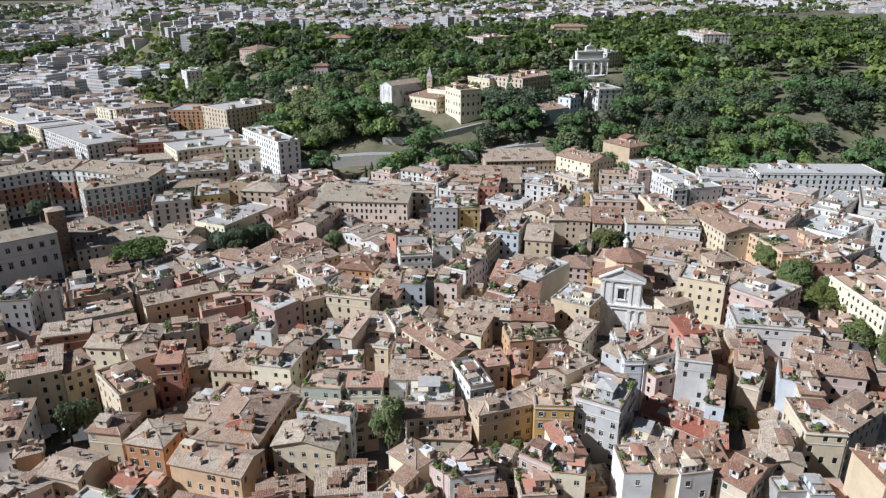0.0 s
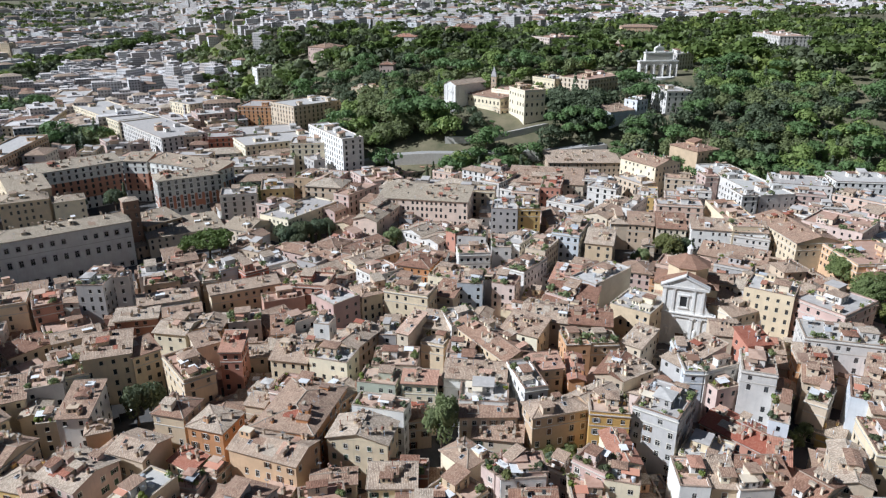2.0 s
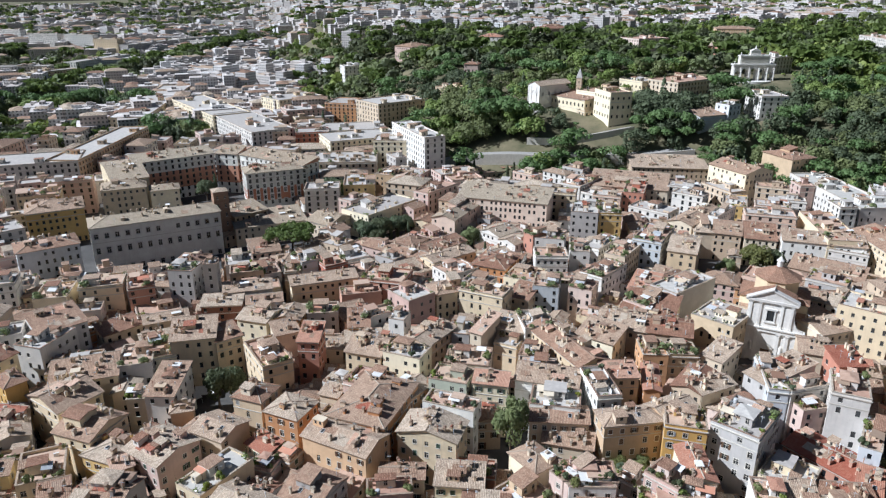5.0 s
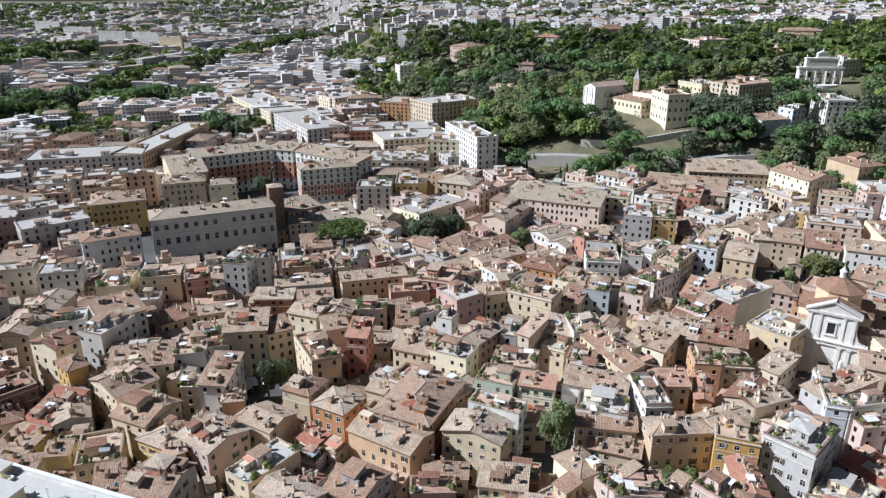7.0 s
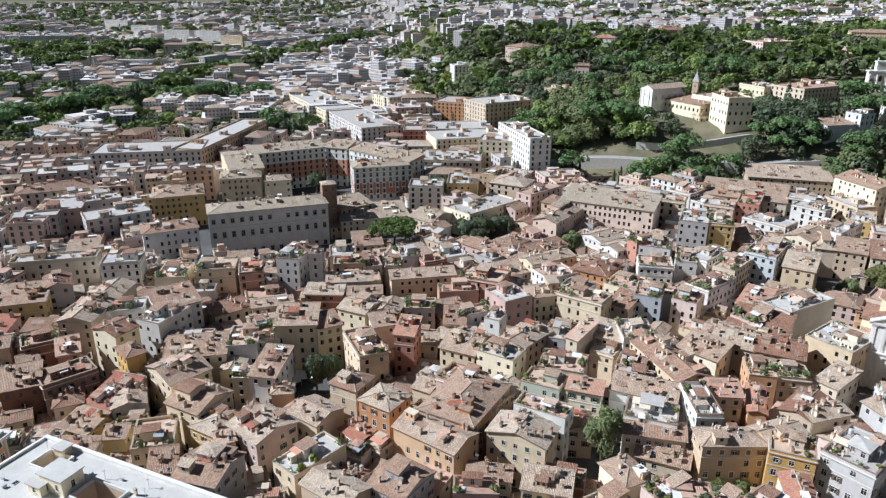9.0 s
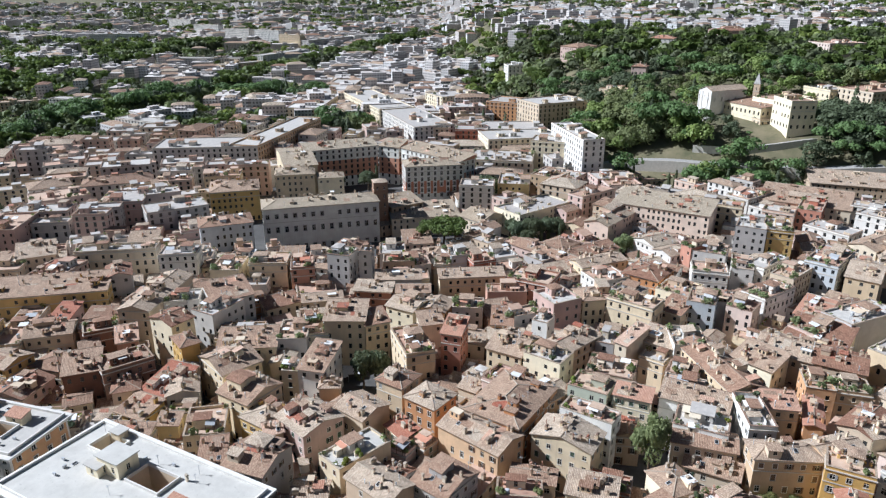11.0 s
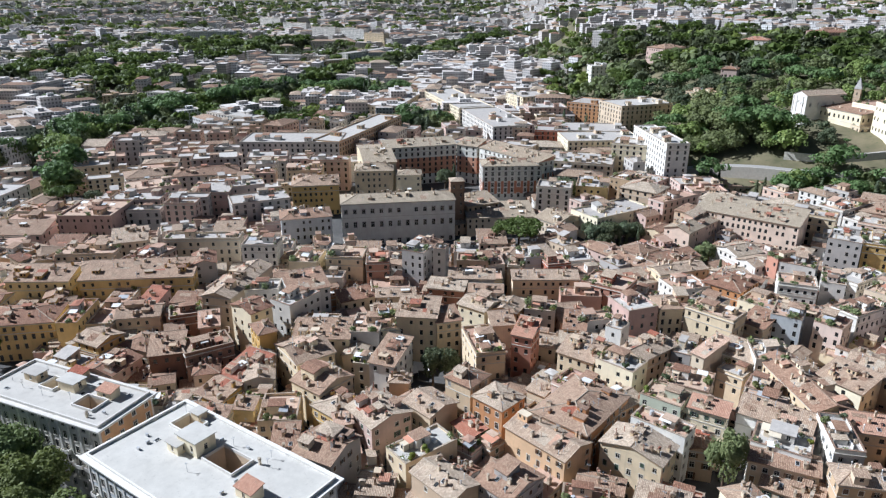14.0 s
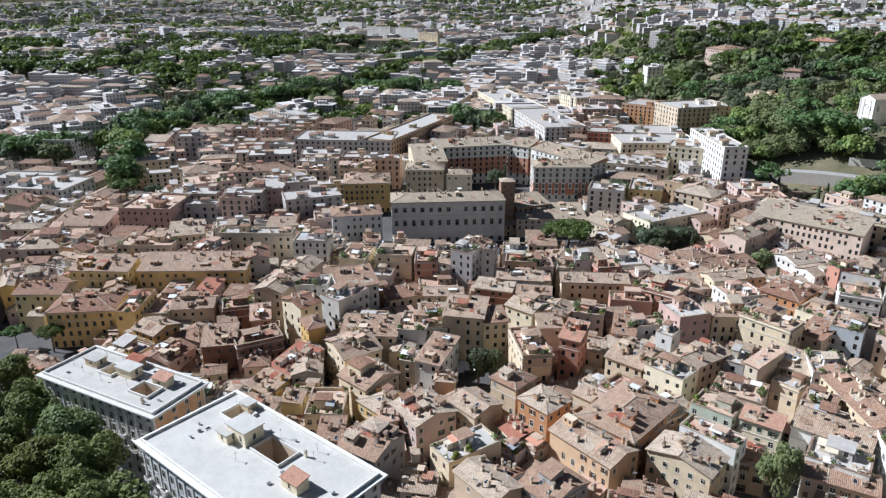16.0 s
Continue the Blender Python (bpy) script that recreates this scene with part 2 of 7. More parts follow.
        me.polygons.foreach_set("material_index", self.i)
        lay = me.uv_layers.new(name="uv")
        lay.data.foreach_set("uv", np.array(self.uv, dtype=np.float32).ravel())
        me.update()
        return me


def thing(name, m, label, category, group="", kind=""):
    """An empty at a thing's base."""
    e = new(name)
    e.empty_display_size = 0.5
    e.matrix_world = m
    return tagged(e, label, category, group, kind)


def put(name, mesh, parent, m=None, label=""):
    ob = new(name, mesh)
    if parent:
        ob.parent = parent
    if m is not None:
        ob.matrix_basis = m
    return tagged(ob, label) if label else ob


# ---- the lie of the land: a flat quarter at the foot of a wooded hill ----
def ease(a):
    a = min(max(a, 0.0), 1.0)
    return a * a * (3 - 2 * a)


def land(x, y):
    m = ease((x + 124 + (y - 496) * 0.5) / 150 + 0.5)
    far = 34 * ease((math.hypot(x, y) - 2300) / 2000) * (0.6 + 0.4 * math.sin(x * 0.0021 + 1) * math.sin(y * 0.0017))
    return far + m * (37 * ease((y - 446) / 100) + 18 * ease((y - 546) / 140))


def spread(n, reach):
    return [reach * math.sinh(3.2 * (2 * i / n - 1)) / math.sinh(3.2) for i in range(n + 1)]


g = Geo("asphalt", "earth")
xs, ys = spread(150, 4600), [v + 400 for v in spread(150, 4600)]
pts = [(x, y, land(x, y)) for y in ys for x in xs]
fs = [(j * 151 + i, j * 151 + i + 1, (j + 1) * 151 + i + 1, (j + 1) * 151 + i) for j in range(150) for i in range(150)]
me = bpy.data.meshes.new("ground")
me.from_pydata(pts, [], fs)
for mt in ("asphalt", "earth"):
    me.materials.append(MATS[mt])
me.polygons.foreach_set("material_index", [1 if pts[f[0]][2] > 1.5 or math.hypot(pts[f[0]][0], pts[f[0]][1]) > 620 else 0 for f in fs])
me.polygons.foreach_set("use_smooth", [True] * len(fs))
tagged(new("ground", me), "dark asphalt streets rising to an earthy green hillside", "ground", kind="structure")

# ---- houses ----
WINDOWS = {}


def window_mesh(ww, hh, kind, shut):
    """Stone surround, recessed pane with a mullion, sill and two shutter leaves (open flat on the wall, or closed)."""
    key = (ww, hh, kind, shut)
    if key not in WINDOWS:
        g = Geo("frame", "pane", "shutter " + shut, "white stone")
        a = ww / 2
        g.face([(-a, 0.16, 0), (a, 0.16, 0), (a, 0.16, hh), (-a, 0.16, hh)], 1)
        g.box(-a - 0.1, -0.14, -0.12, a + 0.1, 0.1, 0.0, 0)
        if kind != "bare":
            g.box(-a - 0.16, -0.05, 0, -a, 0.1, hh + 0.16, 0)
            g.box(a, -0.05, 0, a + 0.16, 0.1, hh + 0.16, 0)
            g.box(-a, -0.05, hh, a, 0.1, hh + 0.16, 0)
        if kind == "noble":           # wide surround with a cornice on brackets
            g.box(-a - 0.45, -0.10, -0.3, -a - 0.16, 0.05, hh + 0.3, 3)
            g.box(a + 0.16, -0.10, -0.3, a + 0.45, 0.05, hh + 0.3, 3)
            g.box(-a - 0.6, -0.32, hh + 0.3, a + 0.6, 0.05, hh + 0.62, 3)
            g.box(-a - 0.55, -0.25, -0.45, a + 0.55, 0.05, -0.16, 3)
        if kind == "closed":
            g.box(-a, 0.02, 0, -0.01, 0.07, hh, 2)
            g.box(0.01, 0.02, 0, a, 0.07, hh, 2)
        else:
            g.box(-0.035, 0.1, 0, 0.035, 0.155, hh, 0)
            g.box(-a, 0.1, hh * 0.62, a, 0.155, hh * 0.62 + 0.06, 0)
        if kind == "open":
            g.box(-a - 0.02 - a * 0.95, -0.10, 0.02, -a - 0.02, -0.055, hh, 2)
            g.box(a + 0.02, -0.10, 0.02, a + 0.02 + a * 0.95, -0.055, hh, 2)
        WINDOWS[key] = g.mesh("window")
    return WINDOWS[key]


def facades(g, w, d, z0, h, floors, bay, ww, hh, keep, rnd, sides=(0, 1, 2, 3), mat=0, bands=()):
    """Walls of a box with real openings and reveals. Returns (side, along, sill height, width, height) of each window."""
    spots = []
    ends = [((-w / 2, -d / 2), (1, 0), w), ((w / 2, -d / 2), (0, 1), d), ((w / 2, d / 2), (-1, 0), w), ((-w / 2, d / 2), (0, -1), d)]
    fh = (h - z0) / floors
    for s, ((ox, oy), (ux, uy), ln) in enumerate(ends):
        nx, ny = uy, -ux
        n = int((ln - 0.9) / bay) if s in sides else 0
        cols = [ln * (i + 0.5) / n for i in range(n)] if n else []
        us = [0.0]
        for c in cols:
            us += [c - ww / 2, c + ww / 2]
        us.append(ln)
        zs, rows = [z0], []
        for f in range(floors):
            big = f == 0 and z0 < 0.1
            hw = min(2.5 if big else hh, fh * 0.72)
            b = z0 + f * fh + (0.25 if big else fh * 0.28)
            if f == floors - 1 and floors > 2:
                hw *= 0.78
            rows.append((b, hw))
            zs += [b, b + hw]
        zs.append(h)

        def at(u, z, deep=0.0):
            return (ox + ux * u - nx * deep, oy + uy * u - ny * deep, z)
        for j in range(len(zs) - 1):
            run = None
            for b0, b1, sl in bands:
                if b0 <= (zs[j] + zs[j + 1]) / 2 < b1:
                    mat = sl
            for i in range(len(us) - 1):
                hole = i % 2 == 1 and j % 2 == 1 and rnd.random() < keep
                if hole:
                    if run is not None:
                        g.face([at(run, zs[j]), at(us[i], zs[j]), at(us[i], zs[j + 1]), at(run, zs[j + 1])], mat)
                        run = None
                    a, b, z1, z2 = us[i], us[i + 1], zs[j], zs[j + 1]
                    for p, q in (((a, z1), (b, z1)), ((b, z1), (b, z2)), ((b, z2), (a, z2)), ((a, z2), (a, z1))):
                        g.face([at(*p), at(*q), at(*q, 0.18), at(*p, 0.18)], mat)
                    spots.append((s, (a + b) / 2, z1, round(ww, 2), round(z2 - z1, 2)))
                elif run is None:
                    run = us[i]
            if run is not None:
                g.face([at(run, zs[j]), at(ln, zs[j]), at(ln, zs[j + 1]), at(run, zs[j + 1])], mat)
    return spots


def spot_pose(w, d, s, u, z):
    return (pose(-w / 2 + u, -d / 2, z), pose(w / 2, -d / 2 + u, z, 0, 0, 90), pose(w / 2 - u, d / 2, z, 0, 0, 180), pose(-w / 2, d / 2 - u, z, 0, 0, 270))[s]


def pitched(g, r, w, d, z, kind, rise, over=0.55, wallmat=None):
    """Tiled roof planes in g, caps in r; gable ends go into wallmat=(geo, slot). Returns a function that gives the roof's height."""
    W, D = w / 2 + over, d / 2 + over
    t = 0.2
    if kind == "shed":
        pts = [(-W, -D, z), (W, -D, z), (W, D, z + rise * 2 * D), (-W, D, z + rise * 2 * D)]
        g.slab(pts, t, 0, [(-W, 0), (W, 0), (W, 2 * D), (-W, 2 * D)])
        if wallmat:
            wg, ms = wallmat
            zz = z + rise * (2 * D) - 0.2
            zl = z - 0.2
            wg.face([(w / 2, -d / 2, z - 0.3), (w / 2, d / 2, z - 0.3), (w / 2, d / 2, zz - rise * over), (w / 2, -d / 2, zl + rise * over)], ms)
            wg.face([(-w / 2, d / 2, z - 0.3), (-w / 2, -d / 2, z - 0.3), (-w / 2, -d / 2, zl + rise * over), (-w / 2, d / 2, zz - rise * over)], ms)
            wg.face([(w / 2, d / 2, z - 0.3), (-w / 2, d / 2, z - 0.3), (-w / 2, d / 2, zz - rise * over), (w / 2, d / 2, zz - rise * over)], ms)
        r.beam(pts[3], pts[2], 0.35, 0.12)
        return lambda x, y: z + rise * (y + D)
    along = {"gablex": True, "gabley": False}.get(kind, w >= d)
    if not along:    # ridge along y: swap the axes
        def sw(p):
            return (-p[1], p[0], p[2])
        A, B = D, W
    else:
        def sw(p):
            return p
        A, B = W, D
    zr = z + rise * B
    k = A - B if kind == "hip" else A
    k = max(k, 0.0)
    quads = [[(-A, -B, z), (A, -B, z), (k, 0, zr), (-k, 0, zr)], [(A, B, z), (-A, B, z), (-k, 0, zr), (k, 0, zr)]]
    sl = math.hypot(B, rise * B)
    for q in quads:
        u = [(q[0][0], 0), (q[1][0], 0), (q[2][0], sl), (q[3][0], sl)]
        if kind == "hip" and k < 0.01:
            q, u = q[:3], u[:3]
        g.slab([sw(p) for p in q], t, 0, u)
    r.beam(sw((-k, 0, zr)), sw((k, 0, zr)), 0.35, 0.14)
    if kind == "hip":
        for q in ([(A, -B, z), (A, B, z), (k, 0, zr)], [(-A, B, z), (-A, -B, z), (-k, 0, zr)]):
            g.slab([sw(p) for p in q], t, 0, [(-B, 0), (B, 0), (0, sl)])
            for p in q[:2]:
                r.beam(sw(p), sw(q[2]), 0.35, 0.14)
    elif wallmat:
        wg, ms = wallmat
        e, b = A - over, B - over
        zt = z + rise * over - 0.2
        for s in (1, -1):
            wg.face([sw(p) for p in ((s * e, -s * b, z - 0.3), (s * e, s * b, z - 0.3), (s * e, s * b, zt), (s * e, 0, zr - 0.2), (s * e, -s * b, zt))], ms)

    def top(x, y):
        a, b = (abs(x), abs(y)) if along else (abs(y), abs(x))
        hz = z + rise * (B - b)
        return min(hz, z + rise * (A - a)) if kind == "hip" else hz
    return top


def chimney_mesh(a, b, h):
    g = Geo("stucco tan", "ridge")
    g.box(-a / 2, -b / 2, -0.8, a / 2, b / 2, h, 0)
    g.box(-a / 2 - 0.08, -b / 2 - 0.08, h, a / 2 + 0.08, b / 2 + 0.08, h + 0.1, 1)
    g.box(-a / 2 + 0.08, -b / 2 + 0.08, h + 0.1, a / 2 - 0.08, b / 2 - 0.08, h + 0.3, 0)
    g.slab([(-a / 2 - 0.1, -b / 2 - 0.1, h + 0.36), (a / 2 + 0.1, -b / 2 - 0.1, h + 0.36), (a / 2 + 0.1, 0, h + 0.55), (-a / 2 - 0.1, 0, h + 0.55)], 0.06, 1)
    g.slab([(a / 2 + 0.1, b / 2 + 0.1, h + 0.36), (-a / 2 - 0.1, b / 2 + 0.1, h + 0.36), (-a / 2 - 0.1, 0, h + 0.55), (a / 2 + 0.1, 0, h + 0.55)], 0.06, 1)
    return g.mesh("chimney")


CHIMNEYS = [chimney_mesh(0.6, 0.9, 1.1), chimney_mesh(0.5, 0.5, 1.4), chimney_mesh(0.7, 1.5, 1.0)]


def skylight_mesh():
    g = Geo("metal", "pane")
    g.box(-0.5, -0.7, -0.2, 0.5, 0.7, 0.14, 0)
    g.box(-0.4, -0.6, 0.14, 0.4, 0.6, 0.16, 1)
    return g.mesh("skylight")


def ac_mesh():
    g = Geo("metal", "pane")
    g.box(-0.45, -0.2, 0.08, 0.45, 0.2, 0.75, 0)
    g.box(-0.4, -0.15, 0, -0.3, 0.15, 0.08, 0)
    g.box(0.3, -0.15, 0, 0.4, 0.15, 0.08, 0)
    g.lathe([(0.0, 0), (0.26, 0)], 10)
    n = len(g.v) - 40
    g.v[n:] = [(-0.1 + p[0], -0.205, 0.41 + p[1]) for p in g.v[n:]]
    return g.mesh("air_conditioner")


def tank_mesh():
    g = Geo("metal")
    g.lathe([(0.0, 0.25), (0.6, 0.25), (0.62, 0.35), (0.62, 1.5), (0.5, 1.65), (0.15, 1.7), (0.0, 1.7)], 14)
    for x, y in ((-0.4, -0.4), (0.4, -0.4), (0.4, 0.4), (-0.4, 0.4)):
        g.box(x - 0.05, y - 0.05, 0, x + 0.05, y + 0.05, 0.28)
    return g.mesh("water_tank")


def antenna_mesh():
    g = Geo("metal")
    g.box(-0.035, -0.035, -0.5, 0.035, 0.035, 2.6)
    for i in range(5):
        g.box(-0.5 + i * 0.05, -0.3 + i * 0.14, 2.3, 0.5 - i * 0.05, -0.27 + i * 0.14, 2.33)
    g.box(-0.02, -0.4, 2.3, 0.02, 0.4, 2.34)
    return g.mesh("antenna")


def dish_mesh():
    g = Geo("canvas white", "metal")
    g.lathe([(0.0, 0.0), (0.2, 0.04), (0.38, 0.14), (0.45, 0.22), (0.44, 0.24), (0.36, 0.17), (0.0, 0.03)], 14)
    g.v[:] = [(x, -z - 0.1, y + 1.0) for x, y, z in g.v]
    g.box(-0.03, -0.03, -0.3, 0.03, 0.03, 1.1, 1)
    g.beam((0, -0.1, 0.7), (0, -0.55, 1.0), 0.04, 0.03, 1)
    return g.mesh("satellite_dish")


def dormer_mesh(a, b, h, wall):
    """A small roof room with a window to the front and its own single-pitch tiled roof."""
    g = Geo("stucco " + wall, "pane", "tile", "frame")
    g.box(-a / 2, -b / 2, -1.0, a / 2, b / 2, h, 0)
    g.box(-0.45, -b / 2 - 0.03, h - 1.25, 0.45, -b / 2 + 0.02, h - 0.25, 1)
    g.box(-0.55, -b / 2 - 0.08, h - 1.35, 0.55, -b / 2 - 0.004, h - 1.25, 3)
    g.slab([(-a / 2 - 0.25, -b / 2 - 0.35, h + 0.12), (a / 2 + 0.25, -b / 2 - 0.35, h + 0.12), (a / 2 + 0.25, b / 2 + 0.2, h + 0.55), (-a / 2 - 0.25, b / 2 + 0.2, h + 0.55)], 0.14, 2, [(0, 0), (a, 0), (a, b), (0, b)])
    return g.mesh("dormer")


DORMERS = [dormer_mesh(2.0, 2.2, 1.5, "cream"), dormer_mesh(3.2, 2.6, 1.8, "tan"), dormer_mesh(2.4, 3.0, 1.6, "white"), dormer_mesh(1.6, 1.8, 1.4, "ochre")]
SKYLIGHT, AC_UNIT, TANK, ANTENNA, DISH = skylight_mesh(), ac_mesh(), tank_mesh(), antenna_mesh(), dish_mesh()


def leaf_cloud(n, size, shape, rnd, stray=0.4):
    """n small bent leaf clumps; shape(rnd) gives a point and its outward direction."""
    P = np.empty((n, 6, 3))
    for i in range(n):
        p, out = shape(rnd)
        out = Vector(out) + Vector((rnd.gauss(0, stray), rnd.gauss(0, stray), rnd.gauss(0.2, stray)))
        out.normalize()
        a = out.orthogonal().normalized()
        a.rotate(Matrix.Rotation(rnd.uniform(0, 6.28), 3, out))
        b = out.cross(a)
        s = size * rnd.uniform(0.6, 1.35)
        c = Vector(p)
        dn = out * (-0.35 * s)
        P[i] = [c - a * s + dn, c - b * s * 0.7, c + b * s * 0.7, c + a * s + dn, c - a * s * 0.2 - b * s * 1.1 + dn, c + a * s * 0.25 + b * s * 1.15 + dn]
    V = P.reshape(-1, 3)
    F = []
    for i in range(n):
        k = i * 6
        F += [(k, k + 1, k + 2), (k + 1, k + 3, k + 2), (k, k + 4, k + 1), (k + 2, k + 3, k + 5)]
    return V, F


def lobes(rnd, n, rx, ry, rz, zc, lobe):
    """A lumpy crown: points on the outside of several overlapping balls."""
    balls = []
    for i in range(n):
        a, e = rnd.uniform(0, 6.28), rnd.uniform(-0.5, 1.2)
        q = rnd.uniform(0.45, 0.8)
        balls.append((rx * q * math.cos(a) * math.cos(e), ry * q * math.sin(a) * math.cos(e), zc + rz * q * math.sin(e), lobe * rnd.uniform(0.7, 1.25)))

    def shape(r):
        bx, by, bz, br = r.choice(balls)
        v = Vector((r.gauss(0, 1), r.gauss(0, 1), r.gauss(0.25, 0.8))).normalized()
        k = br * r.uniform(0.75, 1.05)
        return (bx + v.x * k, by + v.y * k, bz + v.z * k * 0.85), v
    return shape


def cloud_mesh(name, V, F, mat):
    me = bpy.data.meshes.new(name)
    me.from_pydata([tuple(p) for p in V], [], F)
    me.materials.append(MATS[mat])
    return me


SHRUBS = []
for i in range(4):
    rr = random.Random(50 + i)
    V, F = leaf_cloud(130, 0.22, lobes(rr, 5, 0.7, 0.5, 0.5, 0.75, 0.42), rr)
    me = cloud_mesh("shrub", V, F, ("leaf mid", "leaf dark", "leaf light", "leaf mid")[i])
    SHRUBS.append(me)
g = Geo("terr")
g.lathe([(0.0, 0), (0.24, 0), (0.36, 0.42), (0.40, 0.44), (0.40, 0.5), (0.33, 0.5), (0.31, 0.42), (0.0, 0.42)], 10)
POT = g.mesh("pot")
GREENERY = []          # terrace plants too far off to tell apart


def fittings(rnd, w, d, top, wall, sloped, n):
    """Chimneys, roof windows, roof huts, mended tiles, flues and plants that crowd an old roof; top gives its height."""
    g = Geo("stucco " + wall, "far tile", "ridge", "pane", "metal", "terr", "leaf mid", "canvas white", "stucco tan", "red", "leaf light")

    def sheet(px, py, a, b, up, thick, mat):
        c = [(px - a, py - b), (px + a, py - b), (px + a, py + b), (px - a, py + b)]
        zs = [top(*p) for p in c]
        if abs(top(px, py) - sum(zs) / 4) > 0.06:
            return
        uv = [(-a, 0), (a, 0), (a, 2 * b), (-a, 2 * b)] if abs(zs[3] - zs[0]) >= abs(zs[1] - zs[0]) else [(0, -b), (2 * a, -b), (2 * a, b), (0, b)]
        if abs(zs[3] - zs[0]) < abs(zs[1] - zs[0]):
            uv = [(v, u) for u, v in uv]
        g.slab([(p[0], p[1], z + up) for p, z in zip(c, zs)], thick, mat, uv)

    def hut(px, py, a, b, up):
        c = [(px - a, py - b), (px + a, py - b), (px + a, py + b), (px - a, py + b)]
        zs = [top(*p) for p in c]
        z0, z1 = min(zs) - 0.4, max(zs) + up
        g.box(px - a, py - b, z0, px + a, py + b, z1, rnd.choice((0, 0, 8)))
        if rnd.random() < 0.6:
            e, k = 0.25, rnd.choice((0.12, 0.2)) * 2 * b
            g.slab([(px - a - e, py - b - e, z1 + 0.16), (px + a + e, py - b - e, z1 + 0.16), (px + a + e, py + b + e, z1 + 0.2 + k), (px - a - e, py + b + e, z1 + 0.2 + k)], 0.14, rnd.choice((1, 1, 9)), [(0, 0), (2 * a, 0), (2 * a, 2 * b), (0, 2 * b)])
        else:
            g.box(px - a - 0.1, py - b - 0.1, z1 + 0.003, px + a + 0.1, py + b + 0.1, z1 + 0.22, rnd.choice((2, 8, 7)))
        if up > 0.8:
            for u in ((-0.45, 0.45) if a > 1.4 else (0.0,)):
                g.box(px + u * a - 0.35, py - b - 0.02, z1 - 1.15, px + u * a + 0.35, py - b + 0.05, z1 - 0.2, 3)
            g.box(px - a - 0.02, py - 0.35, z1 - 1.15, px - a + 0.05, py + 0.35, z1 - 0.2, 3)

    def stack(px, py):
        a, b, z, h = rnd.uniform(0.22, 0.4), rnd.uniform(0.25, 0.7), top(px, py), rnd.uniform(0.8, 1.7)
        g.box(px - a, py - b, z - 0.7, px + a, py + b, z + h, rnd.choice((0, 8)))
        g.box(px - a - 0.1, py - b - 0.1, z + h + 0.003, px + a + 0.1, py + b + 0.1, z + h + 0.12, 2)
        g.box(px - a * 0.6, py - b * 0.7, z + h + 0.12, px + a * 0.6, py + b * 0.7, z + h + 0.4, rnd.choice((2, 9)))

    def flue(px, py):
        z, r, h = top(px, py), rnd.uniform(0.07, 0.14), rnd.uniform(0.8, 2.0)
        g.lathe([(r, z - 0.3), (r, z + h), (r * 2, z + h + 0.05), (0, z + h + 0.3)], 6, px, py, rnd.choice((4, 7, 9)))

    def aerial(px, py):
        z, h = top(px, py), rnd.uniform(2.0, 3.4)
        g.box(px - 0.035, py - 0.035, z - 0.2, px + 0.035, py + 0.035, z + h, 4)
        for i in range(3):
            g.box(px - 0.5, py - 0.03 + i * 0.16, z + h - 0.5 - i * 0.25, px + 0.5, py + 0.02 + i * 0.16, z + h - 0.45 - i * 0.25, 4)

    def bush(px, py):
        z, r, mt = top(px, py), rnd.uniform(0.5, 1.0), rnd.choice((6, 6, 10))
        g.box(px - r * 0.5, py - 0.25, z - 0.02, px + r * 0.5, py + 0.25, z + 0.4, rnd.choice((5, 9, 7)))
        for i in range(22):
            o = Vector((rnd.gauss(0, 0.5), rnd.gauss(0, 0.5), rnd.uniform(-0.3, 0.9))) * r
            u = Vector((rnd.gauss(0, 1), rnd.gauss(0, 1), rnd.gauss(0, 1))).normalized() * r * 0.36
            v = u.orthogonal().normalized() * r * 0.27
            c = Vector((px, py, z + 0.45 + r * 0.4)) + o
            g.face([tuple(c - u), tuple(c - v), tuple(c + u), tuple(c + v)], mt)

    def canopy(px, py):
        a, b, z = rnd.uniform(1.0, 2.0), rnd.uniform(0.9, 1.6), top(px, py)
        g.slab([(px - a, py - b, z + 2.1), (px + a, py - b, z + 2.1), (px + a, py + b, z + 2.5), (px - a, py + b, z + 2.5)], 0.06, rnd.choice((7, 7, 1, 8, 4)), [(0, 0), (2 * a, 0), (2 * a, 2 * b), (0, 2 * b)])
        for sx in (-1, 1):
            for sy in (-1, 1):
                g.box(px + sx * (a - 0.1) - 0.04, py + sy * (b - 0.1) - 0.04, z, px + sx * (a - 0.1) + 0.04, py + sy * (b - 0.1) + 0.04, z + 2.1, 8)

    for i in range(n):
        px, py = rnd.uniform(-0.46, 0.46) * w, rnd.uniform(-0.46, 0.46) * d
        q = rnd.random()
        inner = abs(px) < w / 2 - 2.2 and abs(py) < d / 2 - 2.2
        if sloped:
            if q < 0.27:
                sheet(px * 0.8, py * 0.8, rnd.uniform(0.5, min(2.4, w * 0.2)), rnd.uniform(0.5, min(2.0, d * 0.2)), rnd.uniform(0.02, 0.05), 0.04, rnd.choice((1, 1, 1, 2, 9)))
            elif q < 0.33:
                sheet(px * 0.9, py * 0.9, 0.45, 0.6, 0.10, 0.2, 3)
            elif q < 0.58:
                stack(px, py)
            elif q < 0.78 and inner:
                hut(px, py, rnd.uniform(0.8, 1.8), rnd.uniform(0.7, 1.5), rnd.uniform(0.3, 1.5))
            elif q < 0.9:
                flue(px, py)
            else:
                aerial(px, py)
        elif q < 0.22:
            sd = rnd.choice((-1, 1))
            bush(*((sd * (w / 2 - 0.8), py) if rnd.random() < 0.5 else (px, sd * (d / 2 - 0.8))))
        elif q < 0.46 and inner:
